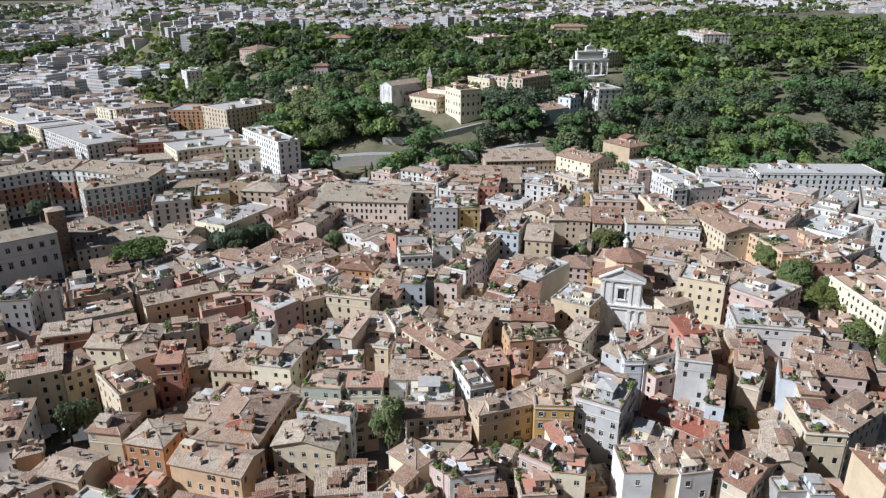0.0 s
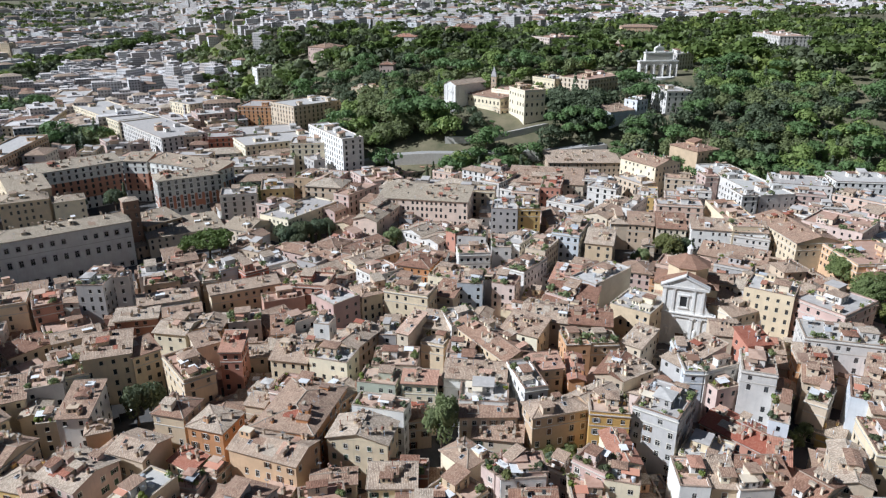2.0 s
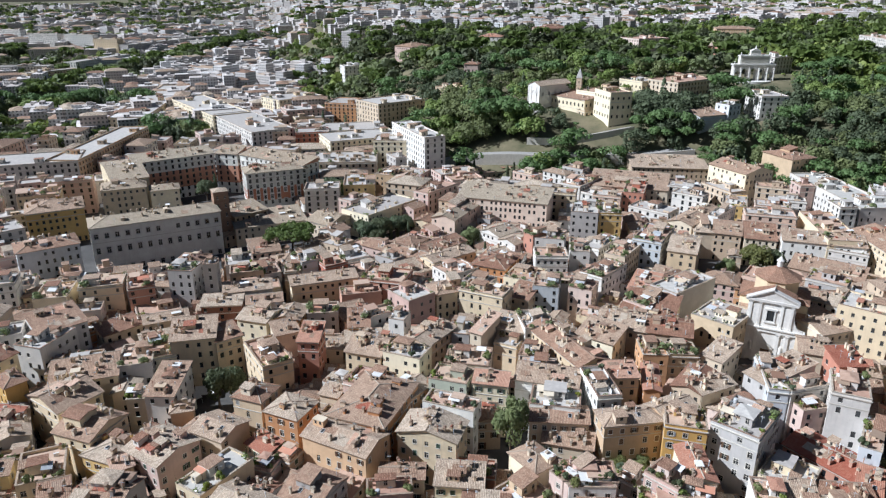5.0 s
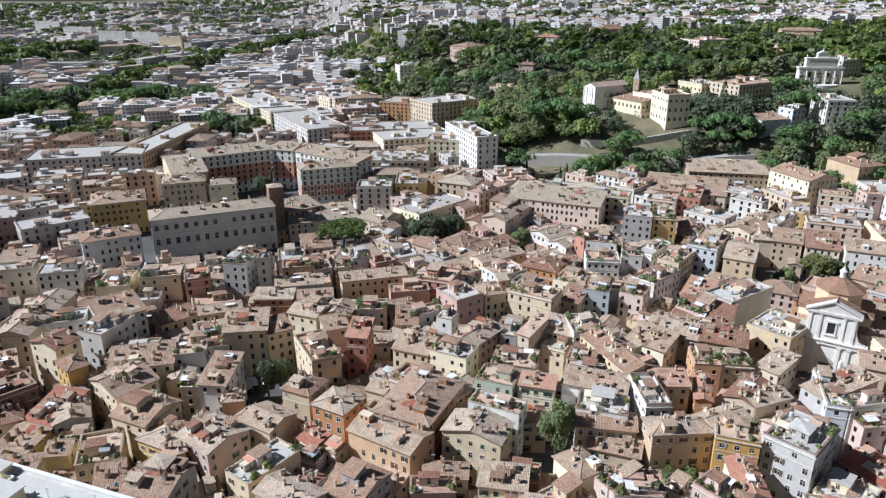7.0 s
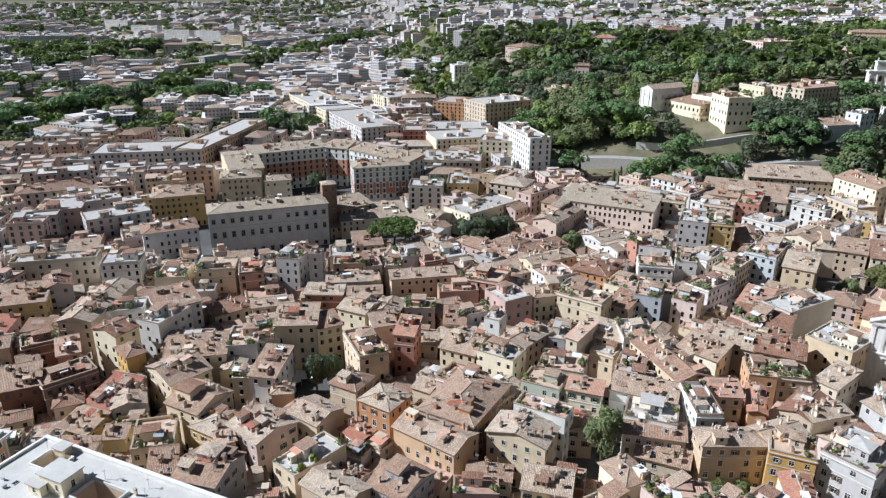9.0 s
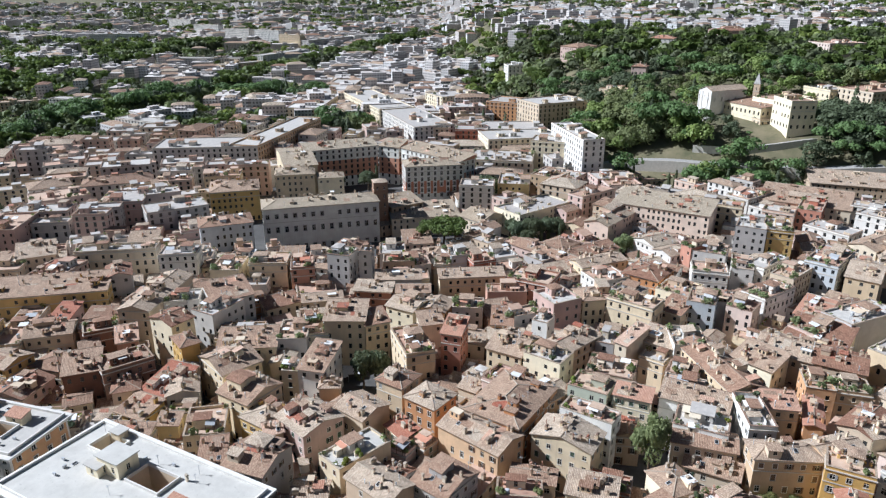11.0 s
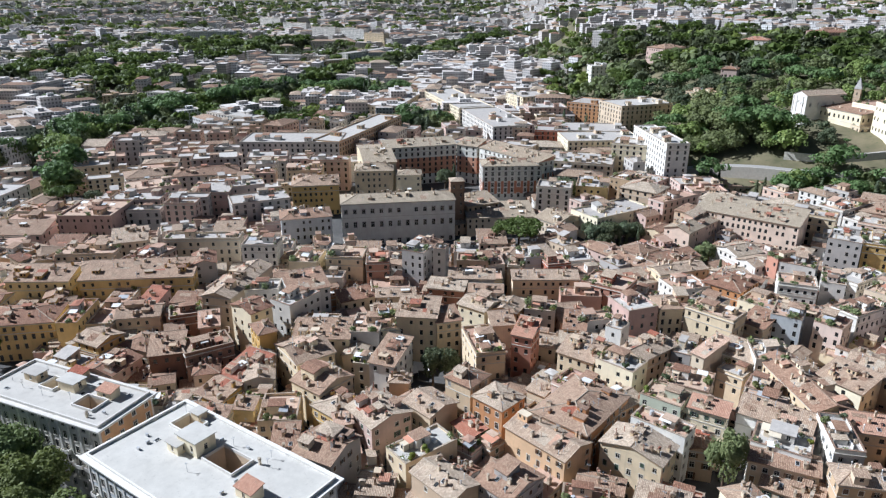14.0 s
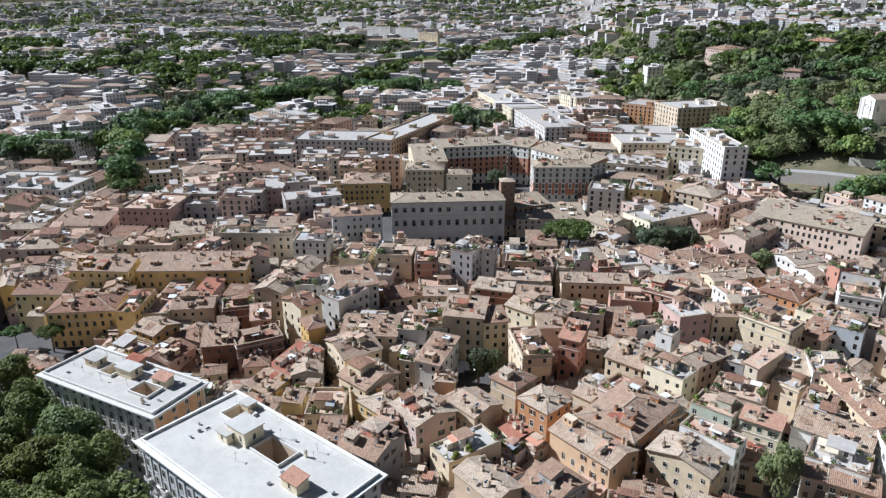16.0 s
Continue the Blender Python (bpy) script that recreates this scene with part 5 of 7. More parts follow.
house(-187.1, 537.8, 22.8, 49.8, 34.0, 22, "flat", "white", "flat", name="apartment_block")
house(-432.9, 641.7, 110.0, 214.8, 32.6, 20, "flat", "cream", "flat", name="apartment_block")
house(72.7, 618.5, 46.5, 52.6, 30.2, 15, "terr", "tan", "terr", z=41.2, name="apartment_block")
house(80.1, 533.1, 33.5, 22.5, 16.9, 11, "shed", "paleblue", "tile", z=31.3)
house(96.5, 540.6, -46.5, 11.7, 13.0, 12, "flat", "paleblue", "flat", z=36.7, name="apartment_block")
house(126.1, 560.5, -76.9, 26.4, 19.8, 15, "flat", "white", "flat", z=38.9, name="apartment_block")
house(158.7, 701.6, 42.1, 25.8, 19.4, 13, "flat", "white", "flat", z=55.0, name="apartment_block")
house(184.3, 1061.8, -1.8, 52.0, 34.0, 18, "hip", "orange", "tile", z=55.0)
house(130.6, 841.6, 46.1, 33.6, 25.2, 12, "hip", "redwall", "tile", z=55.0)
house(303.6, 849.8, -85.2, 71.3, 34.0, 22, "terr", "white", "terr", z=55.0, name="apartment_block")
house(125.6, 474.5, -59.0, 25.2, 18.9, 18, "hip", "ochre", "tile", z=10.2)
house(-123.4, 867.8, -1.4, 26.7, 20.0, 16, "hip", "white", "red", z=55.0)
house(-198.8, 781.5, 64.3, 32.7, 24.5, 12, "hip", "pink", "tile", z=53.8)
house(54.3, 880.6, 37.8, 45.0, 33.7, 16, "terr", "pink", "terr", z=55.0, name="apartment_block")
house(-114.9, 583.4, -17.0, 22.9, 17.2, 16, "terr", "cream", "terr", z=33.7, name="apartment_block")
house(-107.0, 635.6, -0.9, 12.4, 13.0, 14, "hip", "pink", "tile", z=49.1)
house(-267.6, 779.2, 34.5, 27.1, 20.3, 24, "terr", "white", "white", z=19.2, name="apartment_block")
house(-62.3, 1061.5, 31.1, 50.3, 34.0, 16, "hip", "pink", "tile", z=55.0)


# ---- the white baroque church ----
def white_church(x, y, turn):
    e = thing("church", pose(x, y, 0, 0, 0, turn), "white two-storey baroque church with pediment and low octagonal dome", "church")
    g = Geo("white stone")
    g.box(-11.2, 0, 0, 11.2, 1.6, 12.2)
    put("lower_front", g.mesh("lower_front"), e)
    g = Geo("white stone")
    for z0, z1, p in ((12.203, 12.9, 0.25), (12.903, 13.6, 0.15), (13.603, 14.1, 0.7)):
        g.box(-11.2 - p, -0.4 - p, z0, 11.2 + p, 1.7, z1)
    put("cornice", g.mesh("cornice"), e)
    g = Geo("white stone")
    g.box(-7.8, 0, 14.103, 7.8, 1.5, 23.6)
    put("upper_front", g.mesh("upper_front"), e)
    g = Geo("white stone")
    g.box(-8.6, -0.7, 23.603, 8.6, 1.6, 24.5)
    pts = [(-8.8, 24.503), (8.8, 24.503), (0, 28.6)]
    for yy, fl in ((-0.2, 1), (1.5, -1)):
        g.face([(p[0], yy, p[1]) for p in pts][::fl])
    for a, b in ((0, 2), (2, 1)):
        p, q = pts[a], pts[b]
        g.slab([(p[0], -0.9, p[1] + 0.05), (p[0], 1.7, p[1] + 0.05), (q[0], 1.7, q[1] + 0.6), (q[0], -0.9, q[1] + 0.6)], 0.5)
    put("pediment", g.mesh("pediment"), e)
    g = Geo("white stone")
    g.box(-0.55, -0.45, 0.3, 0.55, 0.0, 11.6)
    g.box(-0.75, -0.6, 0.0, 0.75, 0.0, 0.8)
    g.box(-0.8, -0.65, 11.6, 0.8, 0.0, 12.2)
    low = g.mesh("pilaster")
    for u in (-10.2, -6.6, -3.6, 3.6, 6.6, 10.2):
        put("pilaster", low, e, pose(u, 0, 0))
    for u in (-6.8, -3.6, 3.6, 6.8):
        put("pilaster", low, e, pose(u, 0, 14.1) @ Matrix.Scale(0.775, 4))
    g = Geo("white stone", "shutter brown")
    g.box(-1.5, -0.06, 0, 1.5, 0.05, 5.2, 1)
    g.box(-2.1, -0.3, 0, -1.5, 0.0, 5.8)
    g.box(1.5, -0.3, 0, 2.1, 0.0, 5.8)
    g.box(-2.4, -0.6, 5.8, 2.4, 0.0, 6.4)
    g.slab([(-2.5, -0.6, 6.41), (2.5, -0.6, 6.41), (1.2, -0.6, 7.6), (-1.2, -0.6, 7.6)], 0.2)
    put("portal", g.mesh("portal"), e)
    g = Geo("white stone", "pane")
    g.box(-1.2, -0.05, 16.6, 1.2, 0.05, 20.4, 1)
    g.box(-1.7, -0.3, 16.2, -1.2, 0, 20.8)
    g.box(1.2, -0.3, 16.2, 1.7, 0, 20.8)
    g.box(-2.1, -0.5, 20.8, 2.1, 0, 21.4)
    g.box(-2.0, -0.5, 15.8, 2.0, 0, 16.2)
    put("window", g.mesh("window"), e)
    for u in (-5.1, 5.1):
        g = Geo("white stone", "concrete")
        g.lathe([(0.75, 4.2), (0.75, 6.6), (0.5, 7.2), (0.0, 7.4)], 12, u, 0.15)
        g.box(u - 1.0, -0.25, 3.7, u + 1.0, 0.02, 4.2)
        put("niche", g.mesh("niche"), e)
    for sgn in (-1, 1):                   # volutes beside the upper storey
        g = Geo("white stone")
        arc = [(7.8 + 3.2 * (1 - math.cos(a)), 14.11 + 5.6 * (1 - math.sin(a))) for a in [i * math.pi / 16 for i in range(9)]]
        ring = [(7.8, 14.11)] + [(7.8, arc[0][1])] + arc[::1]
        ring = [(7.8, 14.11), (11.0, 14.11)] + [(11.0 - 3.2 * math.sin(i * math.pi / 16), 14.5 + 5.2 * (1 - math.cos(i * math.pi / 16))) for i in range(9)]
        for yy, fl in ((0.1, 1), (1.2, -1)):
            g.face([(sgn * p[0], yy, p[1]) for p in ring][::fl])
        for a in range(len(ring)):
            b = (a + 1) % len(ring)
            g.face([(sgn * ring[a][0], 0.1, ring[a][1]), (sgn * ring[a][0], 1.2, ring[a][1]), (sgn * ring[b][0], 1.2, ring[b][1]), (sgn * ring[b][0], 0.1, ring[b][1])])
        put("volute", g.mesh("volute"), e)
    # nave, aisles and transept
    for nm, w, d, h, px, py, kind in (("nave", 14.5, 17, 20.5, 0, 10.2, "gabley"), ("aisle", 4.0, 26, 10, -9.2, 14.7, "shed"), ("aisle", 4.0, 26, 10, 9.2, 14.7, "shed"),
                                      ("transept", 24, 15, 17, 0, 26.4, "hip"), ("apse", 12, 10, 18, 0, 39, "hip")):
        wg, rg, cg = Geo("stucco cream", "stone"), Geo("tile"), Geo("ridge")
        sp = facades(wg, w, d, 0.0, h, 2, 5.5, 1.4, 2.4, 0.7, random.Random(4), (1, 3))
        pitched(rg, cg, w, d, h + 0.2, kind, 0.36 if kind != "shed" else 0.2, 0.5, (wg, 0))
        at = put(nm, wg.mesh(nm), e, pose(px, py, 0))
        put("roof", rg.mesh("roof"), at)
        put("ridge_cap", cg.mesh("ridge_cap"), at)
        for s, u, zz, a, b in sp:
            put("window", window_mesh(round(a, 2), round(b, 2), "plain", "brown"), at, spot_pose(w, d, s, u, zz))
    g = Geo("stucco cream", "tile", "stone", "white stone")
    g.lathe([(8.2, 17), (8.2, 24), (8.6, 24.2), (8.6, 24.6)], 8, 0, 0, 0, 0.39)
    for i in range(8):
        a, b = 0.39 + i * math.pi / 4, 0.39 + (i + 1) * math.pi / 4
        p, q = (9.0 * math.cos(a), 9.0 * math.sin(a), 24.62), (9.0 * math.cos(b), 9.0 * math.sin(b), 24.62)
        p2, q2 = (1.2 * math.cos(a), 1.2 * math.sin(a), 28.4), (1.2 * math.cos(b), 1.2 * math.sin(b), 28.4)
        g.face([p, q, q2, p2], 1, [(-3.4, 0), (3.4, 0), (0.5, 8.6), (-0.5, 8.6)])
    put("dome", g.mesh("dome"), e, pose(0, 26.4, 0))
    g = Geo("white stone", "tile")
    g.lathe([(1.1, 28.2), (1.1, 30.4), (1.4, 30.5), (1.4, 30.8), (0.7, 31.6), (0.12, 32.4), (0.08, 33.4), (0, 33.4)], 8)
    put("lantern", g.mesh("lantern"), e, pose(0, 26.4, 0))


white_church(68.3, 245.9, -15.9)
BUILT.append((71, 262, -15.9, 26, 44))


# ---- brick bell tower and the old church beside the pine ----
def bell_tower(x, y, turn, w, h, mat, z=0.0, spire=0.0, label="square brown brick bell tower with arched openings"):
    e = thing("bell_tower", pose(x, y, z, 0, 0, turn), label, "tower")
    g = Geo(mat, "stone")
    n = max(3, round(h / 5))
    sp = facades(g, w, w, 0.0, h, n, w * 0.42, 0.9, 2.0, 0.75, random.Random(2))
    put("shaft", g.mesh("shaft"), e)
    for i in range(1, n + 1):
        c = Geo("stone" if mat != "brick" else "brick")
        zz = h * i / n - 0.15
        c.box(-w / 2 - 0.25, -w / 2 - 0.25, zz + 0.02, w / 2 + 0.25, w / 2 + 0.25, zz + 0.35)
        put("cornice", c.mesh("cornice"), e)
    r, c = Geo("tile" if not spire else "concrete"), Geo("ridge")
    pitched(r, c, w, w, h + 0.4, "hip", 0.35 if not spire else spire, 0.3)
    put("roof", r.mesh("roof"), e)
    for s, u, zz, a, b in sp:
        put("window", window_mesh(round(a, 2), round(b, 2), "bare", "brown"), e, spot_pose(w, w, s, u, zz))


bell_tower(-187, 321, 39, 7.5, 29, "brick")
bell_tower(-11, 585, -10, 4.2, 22, "stucco tan", 37.5, 3.2, "slender pale bell tower with a tall pointed spire")


# ---- hill church with its yellow convent ----
def hill_church(x, y, z, turn):
    e = thing("church", pose(x, y, z, 0, 0, turn), "white gabled hilltop church front with a long tiled nave", "church")
    w, d, h = 13.0, 34.0, 18.0
    g, r, c = Geo("white stone"), Geo("tile"), Geo("ridge")
    sp = facades(g, w, d, -4.0, h, 2, 6.0, 1.3, 3.0, 0.8, random.Random(8), (0, 1, 3))
    pitched(r, c, w, d, h + 0.2, "gabley", 0.42, 0.5, (g, 0))
    put("wall", g.mesh("wall"), e)
    put("roof", r.mesh("roof"), e)
    put("ridge_cap", c.mesh("ridge_cap"), e)
    g = Geo("white stone", "shutter brown")
    g.box(-1.4, -d / 2 - 0.05, 0, 1.4, -d / 2 + 0.1, 5, 1)
    g.box(-2, -d / 2 - 0.4, 5.05, 2, -d / 2 - 0.004, 5.7)
    put("portal", g.mesh("portal"), e)
    g = Geo("white stone", "pane")
    g.lathe([(0.0, 0.02), (1.3, 0.02), (1.5, 0.3), (1.7, 0.0)], 16)
    g.v[:] = [(p[0], -d / 2 - p[2] - 0.02, p[1] + 13) for p in g.v]
    put("rose_window", g.mesh("rose_window"), e)
    for u in (-6.1, -2.9, 2.9, 6.1):
        g = Geo("white stone")
        g.box(u - 0.45, -d / 2 - 0.35, -3.5, u + 0.45, -d / 2 - 0.004, h - 0.6)
        put("pilaster", g.mesh("pilaster"), e)


hill_church(-34, 577, 37.2, -42)
house(-8.4, 570.3, -42.3, 37.0, 31.4, 14, "shed", "straw", "tile", z=33, name="apartment_block", group="buildings on the hill")
house(7.2, 579.2, -40.8, 20.0, 37.8, 19, "terr", "straw", "terr", z=32, name="apartment_block", group="buildings on the hill")
house(14.9, 538.8, -63.4, 25.4, 17.2, 26, "terr", "straw", "terr", z=30, name="apartment_block", group="buildings on the hill")
house(-4.6, 557.4, -54.3, 23.3, 17.2, 9, "terr", "ochre", "terr", z=30, name="apartment_block", group="buildings on the hill")
house(38.6, 622.5, -47.4, 26.3, 22.3, 20, "flat", "straw", "flat", z=34, name="apartment_block", group="buildings on the hill")


# ---- the great marble fountain on the hill ----
def fountain(x, y, z, turn):
    e = thing("fountain", pose(x, y, z, 0, 0, turn), "monumental white marble fountain with five arches and a crowned attic", "fountain")
    half, deep = 17.5, 5.0
    spans = [(-14.2, 3.6, 8.5), (-7.6, 4.6, 11.0), (0, 4.6, 11.0), (7.6, 4.6, 11.0), (14.2, 3.6, 8.5)]
    g = Geo("white stone")
    xs = [-half]
    for c, w, h in spans:
        xs += [c - w / 2, c + w / 2]
    xs.append(half)
    for a, b in zip(xs[0::2], xs[1::2]):
        g.box(a, 0, -3, b, deep, 11.0)
    for c, w, h in spans:                 # arch heads
        n, r = 10, w / 2
        arc = [(c - r * math.cos(math.pi * i / n), h - r + r * math.sin(math.pi * i / n)) for i in range(n + 1)]
        for yy, fl in ((0, 1), (deep, -1)):
            for i in range(n):
                g.face([(arc[i][0], yy, arc[i][1]), (arc[i + 1][0], yy, arc[i + 1][1]), (arc[i + 1][0], yy, 11.0), (arc[i][0], yy, 11.0)][::fl])
        for i in range(n):
            g.face([(arc[i][0], 0, arc[i][1]), (arc[i][0], deep, arc[i][1]), (arc[i + 1][0], deep, arc[i + 1][1]), (arc[i + 1][0], 0, arc[i + 1][1])])
    g.box(-half, 0, 11.003, half, deep, 13.5)
    put("arcade", g.mesh("arcade"), e)
    g = Geo("white stone")
    g.box(-half - 0.7, -0.9, 13.503, half + 0.7, deep + 0.6, 14.6)
    put("cornice", g.mesh("cornice"), e)
    g = Geo("white stone", "stone")
    g.box(-12.5, 0.3, 14.603, 12.5, deep, 21.0)
    g.box(-11.3, 0.2, 15.6, 11.3, 0.32, 20.0, 1)
    g.box(-13.1, -0.2, 21.003, 13.1, deep + 0.4, 21.8)
    put("attic", g.mesh("attic"), e)
    g = Geo("white stone")
    g.box(-4.2, 0.8, 21.803, 4.2, 3.6, 25.2)
    arc = [(-4.4 + 8.8 * i / 12, 25.2 + 1.9 * math.sin(math.pi * i / 12)) for i in range(13)]
    for yy, fl in ((0.6, 1), (3.8, -1)):
        g.face([(p[0], yy, p[1]) for p in arc][::fl])
    for a, b in zip(arc, arc[1:]):
        g.face([(a[0], 0.6, a[1]), (b[0], 0.6, b[1]), (b[0], 3.8, b[1]), (a[0], 3.8, a[1])][::-1])
    g.lathe([(0.6, 26.9), (0.8, 27.6), (0.3, 28.2), (0.15, 29.6), (0, 29.6)], 10, 0, 2.2)
    put("crest", g.mesh("crest"), e)
    col = Geo("white stone")
    col.lathe([(0.9, -0.2), (0.9, 0.5), (0.62, 0.7), (0.55, 10.4), (0.85, 10.9), (0.9, 11.6)], 12)
    cm = col.mesh("column")
    for u in (-17, -11.2, -4.1, 4.1, 11.2, 17):
        put("column", cm, e, pose(u, -0.9, 0))
    fin = Geo("white stone")
    fin.lathe([(0.5, 0), (0.7, 0.6), (0.35, 1.0), (0.55, 1.7), (0.2, 2.3), (0, 3.0)], 10)
    fm = fin.mesh("finial")
    for u in (-16.5, 16.5, -12, 12):
        put("finial", fm, e, pose(u, 1.5, 14.6 if abs(u) > 14 else 21.8))
    g = Geo("white stone", "pane")
    pool = [(15 * math.cos(math.pi * i / 14 + math.pi), 9 * math.sin(math.pi * i / 14 + math.pi) - 1.2) for i in range(15)]
    g.prism(pool, -3, 1.0)
    put("basin", g.mesh("basin"), e)


fountain(133, 653, 51.8, 12)


# ---- roads and retaining walls on the slope ----
def hill_road(name, pts, width, wall_h, label, mat="asphalt"):
    g, wl = Geo(mat), Geo("stone")
    dense = []
    for (x0, y0), (x1, y1) in zip(pts, pts[1:]):
        for i in range(8):
            t = i / 8
            dense.append((x0 + (x1 - x0) * t, y0 + (y1 - y0) * t))
    dense.append(pts[-1])
    rows = []
    for i, (x, y) in enumerate(dense):
        a, b = dense[max(0, i - 1)], dense[min(len(dense) - 1, i + 1)]
        u = Vector((b[0] - a[0], b[1] - a[1])).normalized()
        z = max(land(x + u.y * s * width / 2, y - u.x * s * width / 2) for s in (1, -1)) * 0.75 + land(x, y) * 0.25 + 0.5
        rows.append([(x + u.y * s * width / 2, y - u.x * s * width / 2, z) for s in (1, -1)])
    for p, q in zip(rows, rows[1:]):
        g.face([p[0], q[0], q[1], p[1]])
        lo0, lo1 = (p[0][0], p[0][1], p[0][2] - 8), (q[0][0], q[0][1], q[0][2] - 8)
        up0, up1 = (p[0][0], p[0][1], p[0][2] + wall_h), (q[0][0], q[0][1], q[0][2] + wall_h)
        wl.face([lo0, lo1, up1, up0])
        n0, n1 = (p[0][0] + (p[1][0] - p[0][0]) * 0.06, p[0][1] + (p[1][1] - p[0][1]) * 0.06, up0[2]), (q[0][0] + (q[1][0] - q[0][0]) * 0.06, q[0][1] + (q[1][1] - q[0][1]) * 0.06, up1[2])
        wl.face([up0, up1, n1, n0])
        wl.face([n0, n1, (n1[0], n1[1], n1[2] - wall_h), (n0[0], n0[1], n0[2] - wall_h)])
    tagged(new(name, g.mesh(name)), label, "road", kind="structure")
    tagged(new("retaining_wall", wl.mesh("retaining_wall")), "pale stone retaining wall along the hill road", "wall", kind="structure")


hill_road("road", [(-140, 478), (-90.7, 488), (-34, 488.8), (30.7, 493), (70, 500)], 13, 1.0, "sunlit grey road curving along the foot of the hill", "concrete")
hill_road("road_upper", [(-44, 505), (-15, 506), (6.5, 513), (30, 522)], 7, 1.2, "pale ramp climbing the hillside", "paving")
hill_road("road_terrace", [(-110, 560), (-60, 556), (-40, 548)], 14, 1.0, "paved terrace with parked cars by the hill church", "paving")


# ---- two big apartment blocks by the river, with white roofs ----
def river_block(x, y, turn, w, d, h, left, right, wells, huts, label):
    e = thing("apartment_block", pose(x, y, 0, 0, 0, turn), label, "building", "apartment blocks by the river")
    rnd = random.Random(int(w * 10))
    g = Geo("stucco " + left, "white stone", "stucco " + right, "white roof", "concrete")
    floors = 7
    sp = facades(g, w, d, 0, h, floors, 3.4, 1.3, 2.2, 1.0, rnd, (0, 2))
    put("wall", g.mesh("wall"), e)
    for s, u, zz, a, b in sp:
        put("window", window_mesh(round(a, 2), round(b, 2), "plain", "brown"), e, spot_pose(w, d, s, u, zz))
    # end walls in the second colour, a thin skin of render
    for s, sx in ((1, 1), (3, -1)):
        q = Geo("stucco " + right, "white stone")
        sp2 = []
        n = int((d - 1) / 3.4)
        us = [d * (i + 0.5) / n - d / 2 for i in range(n)]
        q.box(sx * (w / 2 + 0.003), -d / 2 + 0.5, 8, sx * (w / 2 + 0.12), d / 2 - 0.5, h - 1.2)
        put("end_wall", q.mesh("end_wall"), e)
        for f in range(2, floors):
            for u in us:
                put("window", window_mesh(1.2, 2.0, "plain", "brown"), e, pose(sx * (w / 2 + 0.29), u, f * h / floors + 0.9, 0, 0, 90 * sx))
    for zz, pr, ht in ((h - 0.9, 0.9, 0.5), (h - 0.4, 1.3, 0.4), (h * 4 / 7, 0.35, 0.4), (7.4, 0.4, 0.5)):
        c = Geo("white stone")
        for x0, y0, x1, y1 in ((-w / 2 - pr, -d / 2 - pr, w / 2 + pr, -d / 2 - 0.004), (-w / 2 - pr, d / 2 + 0.004, w / 2 + pr, d / 2 + pr), (-w / 2 - pr, -d / 2 - 0.004, -w / 2 - 0.13, d / 2 + 0.004), (w / 2 + 0.13, -d / 2 - 0.004, w / 2 + pr, d / 2 + 0.004)):
            c.box(x0, y0, zz, x1, y1, zz + ht)
        put("cornice", c.mesh("cornice"), e)
    # balconies and pilasters on the long fronts
    bal = Geo("white stone", "metal")
    bal.box(-1.3, -1.1, 0, 1.3, -0.003, 0.18)
    bal.box(-1.3, -1.1, 0.18, 1.3, -0.98, 1.08)
    for x0, x1 in ((-1.3, -1.18), (1.18, 1.3)):
        bal.box(x0, -1.1, 0.18, x1, -0.003, 1.08)
    bm = bal.mesh("balcony")
    for s in (0, 2):
        n = int((w - 0.9) / 3.4)
        for f in (2, 3, 4):
            for i in range(0, n, 2 if f != 3 else 1):
                put("balcony", bm, e, spot_pose(w, d, s, w * (i + 0.5) / n, f * h / floors + 0.6))
        for i in range(n + 1):
            p = Geo("white stone")
            p.box(-0.3, -0.18, 7.95, 0.3, -0.003, h - 1.0)
            put("pilaster", p.mesh("pilaster"), e, spot_pose(w, d, s, min(max(w * i / n, 0.35), w - 0.35), 0))
    # roof deck pierced by light wells
    xs = sorted({-w / 2 + 0.4, w / 2 - 0.4, *[v for q in wells for v in (q[0], q[2])]})
    ys = sorted({-d / 2 + 0.4, d / 2 - 0.4, *[v for q in wells for v in (q[1], q[3])]})
    r = Geo("white roof", "stucco tan", "concrete")
    for a, b in zip(xs, xs[1:]):
        for c, f in zip(ys, ys[1:]):
            mx, my = (a + b) / 2, (c + f) / 2
            if not any(q[0] < mx < q[2] and q[1] < my < q[3] for q in wells):
                r.face([(a, c, h + 0.1), (b, c, h + 0.1), (b, f, h + 0.1), (a, f, h + 0.1)])
    put("roof", r.mesh("roof"), e)
    par = Geo("white stone")
    for x0, y0, x1, y1 in ((-w / 2, -d / 2, w / 2, -d / 2 + 0.4), (-w / 2, d / 2 - 0.4, w / 2, d / 2), (-w / 2, -d / 2 + 0.4, -w / 2 + 0.4, d / 2 - 0.4), (w / 2 - 0.4, -d / 2 + 0.4, w / 2, d / 2 - 0.4)):
        par.box(x0, y0, h - 0.2, x1, y1, h + 0.75)
    put("parapet", par.mesh("parapet"), e)
    for x0, y0, x1, y1 in wells:
        q = Geo("stucco tan", "white stone", "concrete", "pane")
        zz = h - 7
        q.face([(x0, y0, zz), (x1, y0, zz), (x1, y1, zz), (x0, y1, zz)], 2)
        for a, b in (((x0, y0), (x0, y1)), ((x0, y1), (x1, y1)), ((x1, y1), (x1, y0)), ((x1, y0), (x0, y0))):
            q.face([(*a, zz), (*b, zz), (*b, h + 0.1), (*a, h + 0.1)][::-1], 0)
